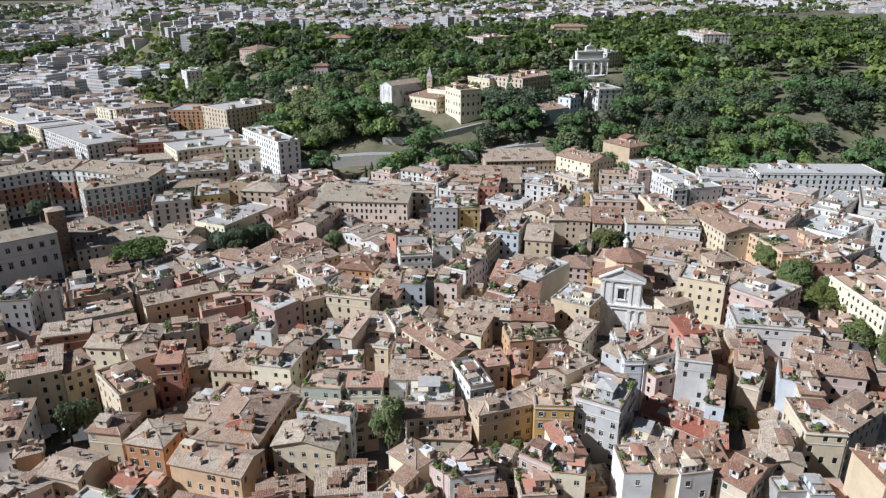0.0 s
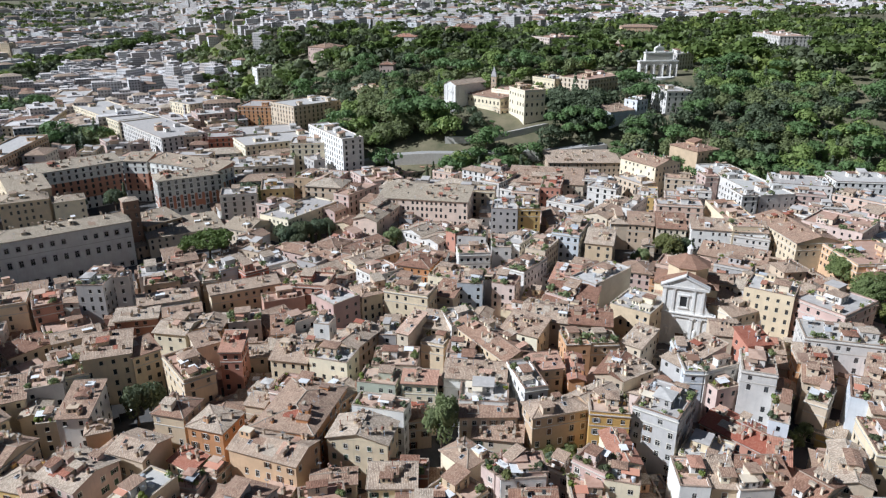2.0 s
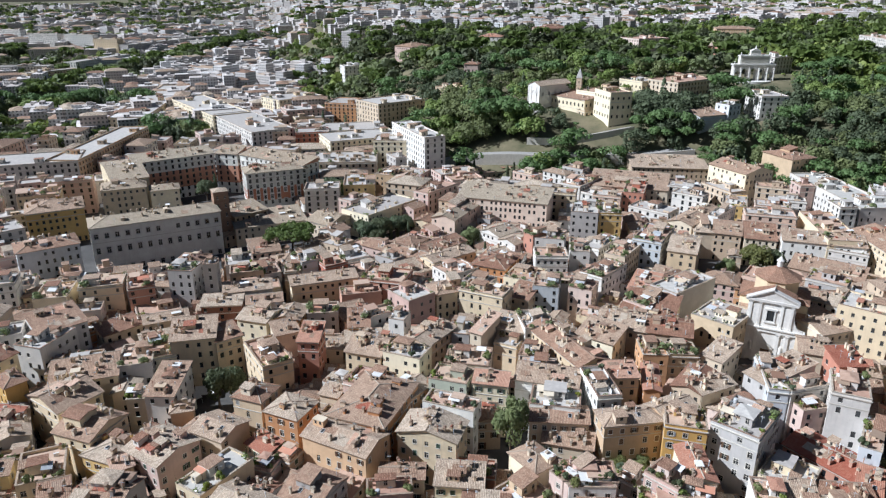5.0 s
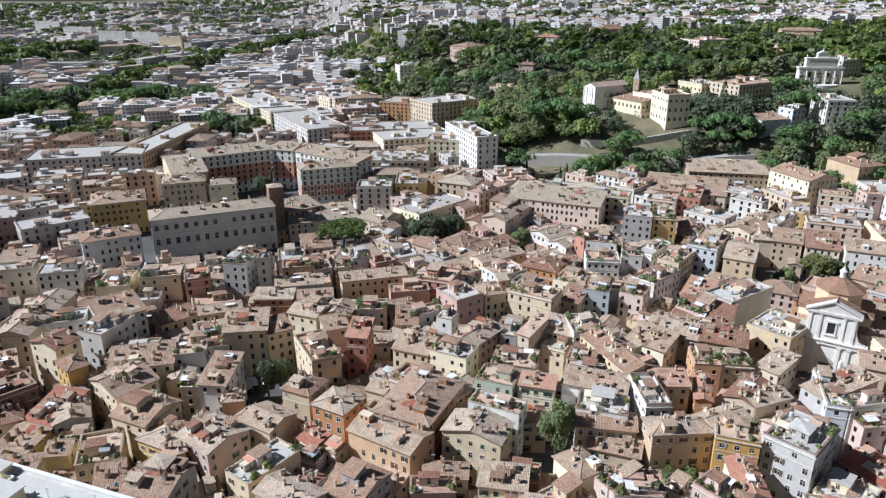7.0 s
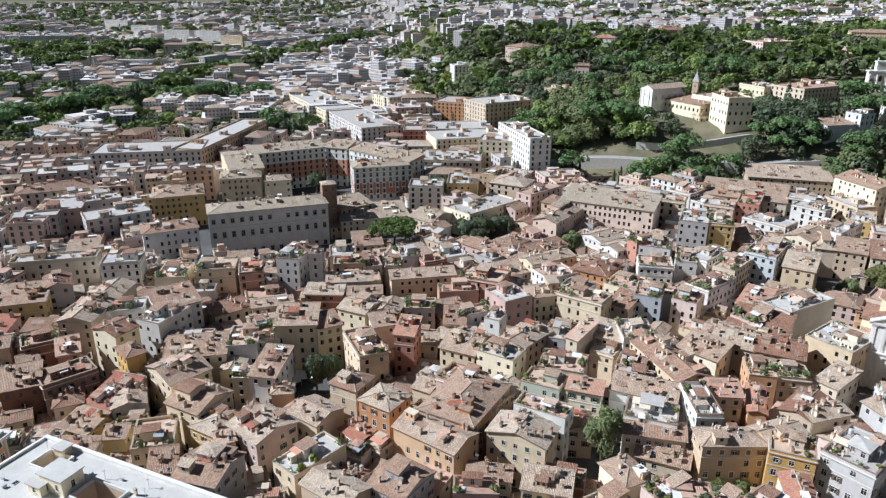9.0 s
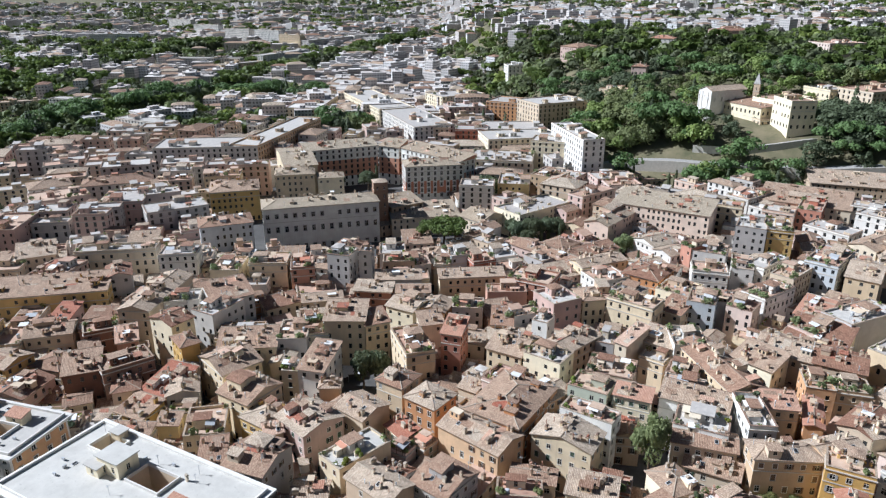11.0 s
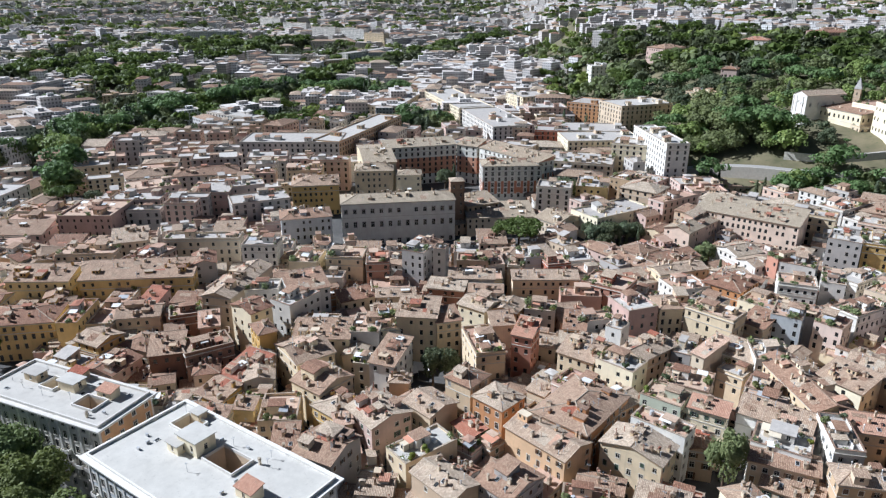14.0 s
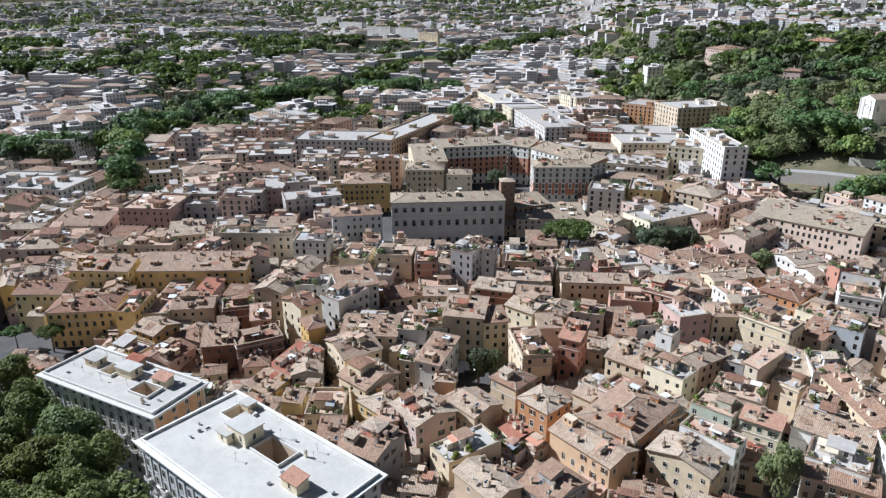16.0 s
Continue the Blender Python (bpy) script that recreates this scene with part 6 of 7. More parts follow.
        for a0, b0, a1, b1 in ((x0 - 0.3, y0 - 0.3, x1 + 0.3, y0), (x0 - 0.3, y1, x1 + 0.3, y1 + 0.3), (x0 - 0.3, y0, x0, y1), (x1, y0, x1 + 0.3, y1)):
            q.box(a0, b0, h + 0.103, a1, b1, h + 0.9, 1)
        put("light_well", q.mesh("light_well"), e)
    for px, py, aw, ad, ah, tiled in huts:
        q, rr, cc = Geo("stucco cream", "stone"), Geo("red" if tiled else "white roof"), Geo("ridge")
        sq = facades(q, aw, ad, h + 0.1, h + ah, 1, 2.6, 0.9, 1.6, 0.8, rnd)
        if tiled:
            pitched(rr, cc, aw, ad, h + ah + 0.2, "shed", 0.2, 0.3, (q, 0))
        else:
            rr.box(-aw / 2 - 0.35, -ad / 2 - 0.35, h + ah + 0.003, aw / 2 + 0.35, ad / 2 + 0.35, h + ah + 0.25)
        at = put("roof_room", q.mesh("roof_room"), e, pose(px, py, 0))
        put("room_roof", rr.mesh("room_roof"), at)
        for s, u, zz, a, b in sq:
            put("window", window_mesh(0.9, round(b, 1), "bare", "brown"), at, spot_pose(aw, ad, s, u, zz))
    for i in range(20):
        px, py = rnd.uniform(-0.44, 0.44) * w, rnd.uniform(-0.4, 0.4) * d
        if any(q[0] - 1 < px < q[2] + 1 and q[1] - 1 < py < q[3] + 1 for q in wells):
            continue
        nm, ms = rnd.choice((("air_conditioner", AC_UNIT), ("chimney", CHIMNEYS[1]), ("skylight", SKYLIGHT), ("antenna", ANTENNA), ("air_conditioner", AC_UNIT)))
        put(nm, ms, e, pose(px, py, h + 0.12, 0, 0, rnd.choice((0, 90))))
    BUILT.append((x, y, turn, w, d))


river_block(-173.4, 86.5, 8.1, 44.3, 17.4, 26, "white", "orange", [(-8, -1, -3, 4), (8, -4, 15, 1)],
            [(-13, 2, 5, 3.5, 2.4, False), (0.5, 2.5, 6, 4, 2.8, False), (13, 3.2, 5, 3, 2.2, True), (-2, 7, 5, 2.5, 2.2, True)], "large white apartment block with an orange end wall and white roof")
river_block(-115.0, 85.0, -3.5, 54.0, 27.4, 26, "paleblue", "white", [(-21, 5, -14, 10.5), (-3, 1, 7, 7)],
            [(-8, 3.2, 7, 5.5, 4.2, False), (-11, 0.5, 4, 4, 2.6, False), (15.5, -1, 5.2, 3.4, 2.6, True), (-18, 11.3, 3, 2.5, 2.0, False)], "large pale blue apartment block with a flat white roof")

# ---- what fills the rest of the quarter: occupied ground on a one-metre grid ----
OX, OY, NX, NY = -760, 60, 1160, 760
taken = np.zeros((NX, NY), dtype=bool)


def cells(x, y, turn, w, d, grow=0.0):
    c, s = math.cos(radians(turn)), math.sin(radians(turn))
    R = int(math.hypot(w, d) / 2 + grow + 2)
    i0, i1, j0, j1 = max(0, int(x - OX) - R), min(NX, int(x - OX) + R + 1), max(0, int(y - OY) - R), min(NY, int(y - OY) + R + 1)
    if i1 <= i0 or j1 <= j0:
        return None
    I, J = np.meshgrid(np.arange(i0, i1), np.arange(j0, j1), indexing="ij")
    dx, dy = I + OX + 0.5 - x, J + OY + 0.5 - y
    m = (abs(dx * c + dy * s) < w / 2 + grow) & (abs(-dx * s + dy * c) < d / 2 + grow)
    return (i0, i1, j0, j1), m


def occupy(x, y, turn, w, d, grow=0.0):
    r = cells(x, y, turn, w, d, grow)
    if r:
        (a, b, c, d2), m = r
        taken[a:b, c:d2] |= m


def clash(x, y, turn, w, d):
    r = cells(x, y, turn, w, d)
    if not r:
        return 1.0
    (a, b, c, d2), m = r
    return (taken[a:b, c:d2] & m).sum() / max(1, m.sum())


def street(pts, width):
    """Keep a street free of houses."""
    for (x0, y0), (x1, y1) in zip(pts, pts[1:]):
        ln = math.hypot(x1 - x0, y1 - y0)
        occupy((x0 + x1) / 2, (y0 + y1) / 2, math.degrees(math.atan2(y1 - y0, x1 - x0)), ln + width * 0.5, width)


for b in BUILT:
    occupy(*b, 0.4)
solid = taken.copy()
taken[:] = False
for b in KEEP_CLEAR:
    occupy(*b)
for pts, wd in STREETS:
    street(pts, wd)
open_ground = taken.copy()
taken |= solid

fr = random.Random(3)
WALLS = ["cream", "cream", "ochre", "tan", "tan", "orange", "pink", "white", "white", "grey", "yellow", "cream", "pink"]
FAR_WALLS = ["white", "white", "pink", "pink", "cream", "grey", "tan", "rose", "white"]


def quarter_turn(x, y):
    """Which way the houses of a spot are set: with the nearest house that stands already."""
    b = min(NEARBY, key=lambda q: (q[0] - x) ** 2 + (q[1] - y) ** 2)
    return b[2]


NEARBY = list(BUILT)
spots = []
for j in range(0, 62):
    for i in range(0, 92):
        spots.append((-700 + i * 11 + fr.uniform(-3, 3), 90 + j * 11 + fr.uniform(-3, 3)))
spots.sort(key=lambda p: math.hypot(*p))
for x, y in spots:
    far = math.hypot(x, y)
    az = math.degrees(math.atan2(x, y))
    if far < 118 or far > 640 or az < -72 or az > 36 or land(x, y) > 1.5 or (far > 452 and x > -60):
        continue
    if far > 380 and in_belt(x, y, 15.0):
        continue
    if az > 12 and far > 455:
        continue
    turn = quarter_turn(x, y) + fr.uniform(-4, 4)
    near = far < 270
    for sc in (1.0, 0.75, 0.55):
        if far < 380:
            w, d = fr.uniform(11, 17) * sc, fr.uniform(10, 15) * sc
        else:
            w, d = fr.uniform(22, 40) * sc, fr.uniform(14, 20) * sc
        if clash(x, y, turn, w, d) < 0.06:
            low = far < 380 or az < -56
            h = (fr.uniform(7.0, 11.5) if far < 265 else fr.uniform(9.0, 13.5)) if low else fr.uniform(14, 21)
            if low and far > 265 and az < -35:
                rf = fr.choice(("flat", "terr", "flat", "terr", "hip", "shed"))
            elif low:
                rf = fr.choice(("gable", "gable", "hip", "shed", "terr", "flat", "terr"))
            else:
                rf = fr.choice(("flat", "flat", "terr", "hip", "flat"))
            tl = {"gable": "tile", "hip": "tile", "shed": "tile", "terr": "terr", "flat": "flat"}[rf]
            house(x, y, turn, w, d, h, rf, fr.choice(WALLS if far < 265 else FAR_WALLS), tl, near=near, bulk=far > 215, name="house" if far < 380 else "apartment_block")
            occupy(x, y, turn, w, d, 0.5 if far < 380 else 3.0)
            break

# low wings and sheds that close the gaps between the houses
full = taken.copy()
for x, y in spots:
    x, y = x + 5.5, y + 5.5
    far, az = math.hypot(x, y), math.degrees(math.atan2(x, y))
    if far < 122 or far > 420 or az < -70 or az > 35 or land(x, y) > 0.5:
        continue
    for dx, dy in ((0, 0), (4, 3), (-3, 4), (3, -4)):
        turn = quarter_turn(x + dx, y + dy)
        w, d = fr.uniform(5.5, 10), fr.uniform(5, 9)
        taken[:] = open_ground
        if clash(x + dx, y + dy, turn, w, d) > 0.04:
            continue
        taken[:] = full
        if clash(x + dx, y + dy, turn, w, d) < 0.40:
            house(x + dx, y + dy, turn, w, d, fr.uniform(3.4, 6.5) if far < 265 else fr.uniform(5.0, 9.0), fr.choice(("shed", "gable", "shed", "terr", "hip")), fr.choice(WALLS), fr.choice(("tile", "tile", "tile", "terr")), bulk=True)
            occupy(x + dx, y + dy, turn, w, d, 0.2)
            full = taken.copy()
tagged(new("town_blocks", BULK.mesh("town_blocks")), "closely packed stucco houses with tiled and flat roofs", "houses", kind="stuff")

# clearings on the hill: centre and radius
HILL_CLEAR = [(-40, 560, 14), (-34, 572, 16), (-20, 545, 9), (133, 648, 30), (150, 648, 16), (-75, 558, 20), (-50, 555, 18), (106, 690, 8), (104, 720, 8), (103, 750, 8)]
HILL_CLEAR += [(b[0], b[1], max(b[3], b[4]) * 0.5 + 2) for b in BUILT if land(b[0], b[1]) > 1]
for b in BUILT:                       # gardens kept low below each house on the hill
    if land(b[0], b[1]) > 1:
        rr, dd = max(b[3], b[4]) * 0.5, math.hypot(b[0], b[1])
        HILL_CLEAR += [(b[0] - b[0] / dd * (rr + 9), b[1] - b[1] / dd * (rr + 9), rr * 0.7 + 5), (b[0] - b[0] / dd * (rr + 20), b[1] - b[1] / dd * (rr + 20), rr * 0.5 + 4)]
HILL_CLEAR += [(-46, 536, 17), (-24, 528, 17), (-2, 520, 16), (20, 518, 14), (-62, 545, 10), (118, 622, 16), (140, 622, 16)]
HILL_CLEAR += [(129, 630, 18), (126, 612, 13), (126, 596, 13), (-48, 540, 12), (-60, 538, 12)]
# the open slope and road below the hill church
HILL_CLEAR += [(x, 489, 8) for x in range(-100, -20, 8)] + [(-30, 503, 8), (-15, 505, 8), (0, 511, 8), (15, 518, 8)]

# ---- trees ----
def trunk_geo(g, h, r, rnd, limbs=5, spread=2.0, top=2.0, lean=0.0):
    """A tapered trunk with limbs that fork outward."""
    def tube(p, q, r0, r1, n=7):
        p, q = Vector(p), Vector(q)
        d = (q - p).normalized()
        a = d.orthogonal().normalized()
        b = d.cross(a)
        ring = [[tuple(c + (a * math.cos(6.2832 * i / n) + b * math.sin(6.2832 * i / n)) * rr) for i in range(n)] for c, rr in ((p, r0), (q, r1))]
        for i in range(n):
            g.face([ring[0][i], ring[0][(i + 1) % n], ring[1][(i + 1) % n], ring[1][i]])
    m1 = (lean * 0.5, 0.1, h * 0.55)
    m2 = (lean, 0, h)
    tube((0, 0, -0.4), m1, r * 1.25, r * 0.9)
    tube(m1, m2, r * 0.9, r * 0.7)
    for i in range(limbs):
        a = 6.2832 * i / limbs + rnd.uniform(-0.4, 0.4)
        s = spread * rnd.uniform(0.7, 1.1)
        mid = (lean + math.cos(a) * s * 0.5, math.sin(a) * s * 0.5, h + top * 0.55)
        tube(m2, mid, r * 0.5, r * 0.33, 5)
        tube(mid, (lean + math.cos(a + 0.2) * s, math.sin(a + 0.2) * s, h + top), r * 0.33, r * 0.12, 5)


def tree_meshes(kind, seed):
    rnd = random.Random(seed)
    g = Geo("bark")
    if kind == "broad":
        trunk_geo(g, 4.0, 0.3, rnd, 6, 3.0, 4.0)
        V, F = leaf_cloud(2600, 0.30, lobes(rnd, 17, 4.2, 4.2, 4.6, 7.6, 1.9), rnd)
        mat = "leaf mid"
    elif kind == "plane":
        trunk_geo(g, 7.0, 0.45, rnd, 7, 4.5, 6.0)
        V, F = leaf_cloud(5200, 0.36, lobes(rnd, 34, 6.8, 6.8, 6.0, 12.5, 2.2), rnd)
        mat = "leaf plane"
    elif kind == "pine":
        trunk_geo(g, 9.5, 0.42, rnd, 9, 5.5, 3.0, 0.5)
        V, F = leaf_cloud(3800, 0.36, lobes(rnd, 40, 8.6, 8.6, 1.5, 13.0, 1.5), rnd)
        mat = "leaf pine"
    elif kind == "cypress":
        trunk_geo(g, 2.0, 0.22, rnd, 3, 0.3, 3.0)

        def shape(r):
            z = r.uniform(0.6, 14)
            a = r.uniform(0, 6.28)
            rad = 1.25 * min(1, z / 2) * (1 - (z / 14.6) ** 2.2) * r.uniform(0.75, 1.05) + 0.1
            return (math.cos(a) * rad, math.sin(a) * rad, z), (math.cos(a), math.sin(a), 0.8)
        V, F = leaf_cloud(900, 0.34, shape, rnd)
        mat = "leaf dark"
    else:            # oak: dense dark crown
        trunk_geo(g, 3.0, 0.4, rnd, 6, 3.0, 4.0)
        V, F = leaf_cloud(2000, 0.46, lobes(rnd, 22, 4.8, 4.8, 4.0, 7.2, 2.2), rnd)
        mat = "leaf dark"
    return g.mesh("trunk"), cloud_mesh("crown", V, F, mat)


TREES = {kd: [tree_meshes(kd, s) for s in (1, 2)] for kd in ("broad", "plane", "pine", "cypress", "oak")}
TREE_LABEL = dict(broad="leafy green broadleaf tree among the houses", plane="tall dense plane tree with a broad green crown", pine="umbrella pine with a flat spreading crown",
                  cypress="slender dark green cypress", oak="dark evergreen oak with a dense round crown")


def tree(kind, x, y, s=1.0, turn=0.0, v=0, tall=1.0):
    e = thing("tree", pose(x, y, land(x, y), 0, 0, turn), TREE_LABEL[kind], "tree", kind + " trees")
    t, c = TREES[kind][v]
    grow = Matrix.Diagonal((s, s, s * tall, 1.0))
    put("trunk", t, e, grow)
    put("crown", c, e, grow)
    return e


def crown_proto(kind, n, size, seed):
    """A crown of small two-faced leaf clumps for the woods."""
    rnd = random.Random(seed)
    if kind == "pine":
        shape = lobes(rnd, 14, 6.5, 6.5, 1.2, 11.0, 1.9)
    elif kind == "cypress":
        def shape(r):
            z = r.uniform(1, 14)
            a = r.uniform(0, 6.28)
            rad = 1.4 * (1 - (z / 14.6) ** 2) + 0.1
            return (math.cos(a) * rad, math.sin(a) * rad, z), (math.cos(a), math.sin(a), 0.8)
    else:
        shape = lobes(rnd, 13, 4.4, 4.4, 3.6, 6.5, 2.4)
    V, F = leaf_cloud(n, size, shape, rnd, 0.26)
    V = np.array(V).reshape(-1, 6, 3)[:, :4].reshape(-1, 3)
    F = []
    for i in range(n):
        F += [(4 * i, 4 * i + 1, 4 * i + 2), (4 * i + 1, 4 * i + 3, 4 * i + 2)]
    return V, np.array(F)


def woods(name, places, protos, mat, label):
    """Many crowns joined in one mesh: places are (x, y, z, scale, proto)."""
    VV, FF, n = [], [], 0
    for x, y, z, s, p, a in places:
        V, F = protos[p]
        c, sn = math.cos(a), math.sin(a)
        W = np.stack([(V[:, 0] * c - V[:, 1] * sn) * s + x, (V[:, 0] * sn + V[:, 1] * c) * s + y, V[:, 2] * s * 0.95 + z], 1)
        VV.append(W)
        FF.append(F + n)
        n += len(V)
    if not VV:
        return
    V, F = np.concatenate(VV), np.concatenate(FF)
    me = bpy.data.meshes.new(name)
    me.vertices.add(len(V))
    me.vertices.foreach_set("co", V.astype(np.float32).ravel())
    me.loops.add(F.size)
    me.loops.foreach_set("vertex_index", F.astype(np.int32).ravel())
    me.polygons.add(len(F))
    me.polygons.foreach_set("loop_start", np.arange(0, F.size, 3, dtype=np.int32))
    me.update(calc_edges=True)
    me.validate()
    me.materials.append(MATS[mat])
    tagged(new(name, me), label, "woods", kind="stuff")


wr = random.Random(11)
NEARP = [crown_proto("broad", 440, 0.56, 1), crown_proto("broad", 440, 0.56, 2), crown_proto("pine", 400, 0.60, 3), crown_proto("cypress", 180, 0.54, 4)]
FARP = [crown_proto("broad", 54, 1.75, 5), crown_proto("broad", 54, 1.75, 6), crown_proto("pine", 54, 1.75, 7), crown_proto("cypress", 40, 1.0, 8)]
groups = {k: ([], []) for k in ("leaf dark", "leaf mid", "leaf light", "leaf pine")}


def plant(x, y, s=None, near=None, tone=None):
    far = math.hypot(x, y)
    near = far < 680 if near is None else near
    q = noise.noise((x * 0.012, y * 0.012, 0.3))
    p = wr.random()
    if p < 0.06:
        pr, mt = 3, "leaf dark"
    elif p < 0.30:
        pr, mt = 2, "leaf pine"
    else:
        pr = wr.choice((0, 1))
        mt = "leaf light" if q > (0.02 if x > 120 else 0.20) and p < 0.8 else ("leaf dark" if q + wr.uniform(-0.25, 0.25) < -0.02 else "leaf mid")
    if tone:
        pr, mt = wr.choice((0, 1)), tone
    groups[mt][0 if near else 1].append((x, y, land(x, y) - 1.0, (s or wr.choice((0.7, 0.9, 1.1, 1.3, 1.55, 1.9)) * wr.uniform(0.85, 1.15)), pr, wr.uniform(0, 6.28)))


def clear_hill(x, y):
    for cx, cy, r in HILL_CLEAR:
        if math.hypot(x - cx, y - cy) < r:
            return True
    return False


BARE = [(b[0], b[1], max(b[3], b[4]) * 0.5 + 2) for b in BUILT if b[1] > 440] + [(x, 489, 9) for x in range(-140, 80, 8)] + [(-40, 560, 14), (-34, 572, 16), (133, 648, 30), (-75, 558, 20), (-50, 555, 18), (-15, 505, 8), (0, 511, 8), (15, 518, 8), (-30, 503, 8)]
for i in range(10500):
    az, far = wr.uniform(-34, 38), 455 + 1150 * wr.random() ** 1.15
    x, y = far * math.sin(radians(az)), far * math.cos(radians(az))
    z = land(x, y)
    if z < 0.6:
        continue
    if clear_hill(x, y):
        if wr.random() < 0.4 and not any(math.hypot(x - cx, y - cy) < r for cx, cy, r in BARE):
            plant(x, y, wr.uniform(0.3, 0.5))
        continue
    if y > 1050 + (x + 100) * 0.8 + wr.uniform(-120, 120):
        continue
    if x < 60 and y > 700 and noise.noise((x * 0.008, y * 0.008, 2.0)) > 0.25:
        continue
    if 230 < x < 420 and 520 < y < 720 and noise.noise((x * 0.02, y * 0.02, 7.0)) > 0.22:
        continue
    plant(x, y)


def belt(x0, y0, x1, y1, width, n, near=False, lo=1.0, hi=1.5):
    for i in range(n):
        t = wr.random()
        o = wr.uniform(-width, width)
        ux, uy = (y1 - y0), -(x1 - x0)
        ln = math.hypot(ux, uy)
        plant(x0 + (x1 - x0) * t + ux / ln * o, y0 + (y1 - y0) * t + uy / ln * o, wr.uniform(lo, hi), near)


for pts, hw, n in BELTS:
    runs = [math.hypot(q[0] - p[0], q[1] - p[1]) for p, q in zip(pts, pts[1:])]
    for (p, q), ln in zip(zip(pts, pts[1:]), runs):
        belt(*p, *q, hw, max(2, int(n * ln / sum(runs))), math.hypot(*p) < 900, 1.7, 2.4)

belt(-20, 464, 70, 468, 8, 24, True, 0.7, 1.1)           # gardens at the foot of the hill
belt(90, 470, 330, 462, 8, 70, True)

def grove(x0, y0, x1, y1, n, tone, lo=1.2, hi=1.8):
    for i in range(n):
        x, y = wr.uniform(x0, x1), wr.uniform(y0, y1)
        if not any(math.hypot(x - b[0], y - b[1]) < max(b[3], b[4]) * 0.5 + 3 for b in BUILT if b[1] > 440):
            plant(x, y, wr.uniform(lo, hi), True, tone)


grove(-42, 516, -12, 532, 8, "leaf dark", 0.8, 1.15)       # evergreen oaks below the hill church
grove(32, 508, 96, 556, 46, "leaf dark", 1.3, 2.1)
grove(-118, 500, -78, 590, 46, "leaf mid", 1.4, 2.1)
grove(-78, 500, -52, 526, 16, "leaf mid", 1.2, 1.6)      # broad green canopy by the road
grove(-105, 499, -62, 506, 14, "leaf mid", 1.0, 1.5)
grove(165, 585, 226, 618, 26, "leaf light", 1.0, 1.7)
grove(158, 540, 225, 582, 34, "leaf mid", 1.2, 1.9)
grove(150, 480, 215, 515, 30, "leaf mid", 0.9, 1.5)
grove(-28, 472, 0, 480, 10, "leaf mid", 0.8, 1.2)
# single trees among the houses
tree("broad", -15.6, 167, 1.15, 20, 0, 1.65)
tree("broad", 14, 165, 0.75, 80, 1)
tree("broad", 20, 168, 0.7, 10, 0)
tree("oak", -112, 177, 1.0, 0, 0, 1.25)
tree("oak", -110, 182, 0.9, 70, 1, 1.2)
tree("pine", -139.2, 300.0, 1.72, 0, 0, 0.76)
tree("oak", -151.7, 389.1, 1.75, 0, 0)
tree("oak", -236.1, 390.0, 1.2, 0, 1)
tree("cypress", -232.1, 395.0, 1.2, 0, 1)
tree("oak", -255, 380, 1.2, 30, 1)
tree("broad", 80, 326, 1.5, 0, 1)
tree("oak", 88, 330, 1.2, 50, 0)
tree("broad", 66, 318, 1.05, 30, 0)
for i, (x, y, s) in enumerate(((-112, 334, 1.1), (-106, 340, 1.2), (-99, 347, 1.1), (-95, 352, 1.0), (-116, 342, 1.0), (-104, 330, 0.9))):
    tree("oak", x, y, s, i * 50, i % 2)
for i, (x, y, s) in enumerate(((-101, 343, 0.8), (-98, 346, 0.75), (-92, 346, 0.8), (-52, 457, 1.1), (-48, 459, 1.2), (-44, 457, 1.15), (-40, 459, 1.2), (-36, 457, 1.0), (-82, 470, 0.9), (-77, 471, 0.9), (-46, 318, 0.9))):
    tree("cypress", x, y, s, i * 40, i % 2)
tree("broad", -56, 331, 1.25, 0, 0)
tree("broad", -25, 458, 1.2, 0, 1)
tree("broad", -18, 452, 1.1, 0, 0)
tree("broad", -12, 462, 1.2, 60, 0)
for i in range(15):                           # planes along the river and the avenue
    tree("plane", 154 + 6 * math.sin(i * 2.1), 208 + i * 8.3, 0.98 + 0.12 * math.sin(i * 1.7), i * 47, i % 2)
for i, (x, y) in enumerate(((-202, 71), (-181, 70), (-163, 66), (-173, 57), (-153, 56), (-190, 57), (-141, 58), (-165, 46), (-212, 58), (-224, 74), (-184, 45), (-236, 66), (-148, 44), (-130, 50))):
    tree("plane", x + 6, y, 1.36 + 0.1 * math.sin(i * 3.3), i * 61, i % 2)
tree("pine", -268, 97, 0.62, 0, 1)
tree("pine", -255, 104, 0.68, 90, 0)
tree("cypress", -229, 114, 0.75, 0, 0)
tree("broad", 86, 180, 0.7, 0, 1)
tree("broad", 92, 186, 0.6, 30, 0)
tree("broad", 112, 163, 0.8, 0, 0)
tree("broad", -178, 207, 0.55, 0, 0)
tree("pine", -420, 240, 1.0, 0, 0)
tree("pine", -398, 222, 1.2, 0, 1)
tree("oak", -390, 236, 1.2, 0, 0)
tree("oak", 190, 318, 1.3, 0, 0)
tree("oak", 200, 312, 1.2, 40, 1)


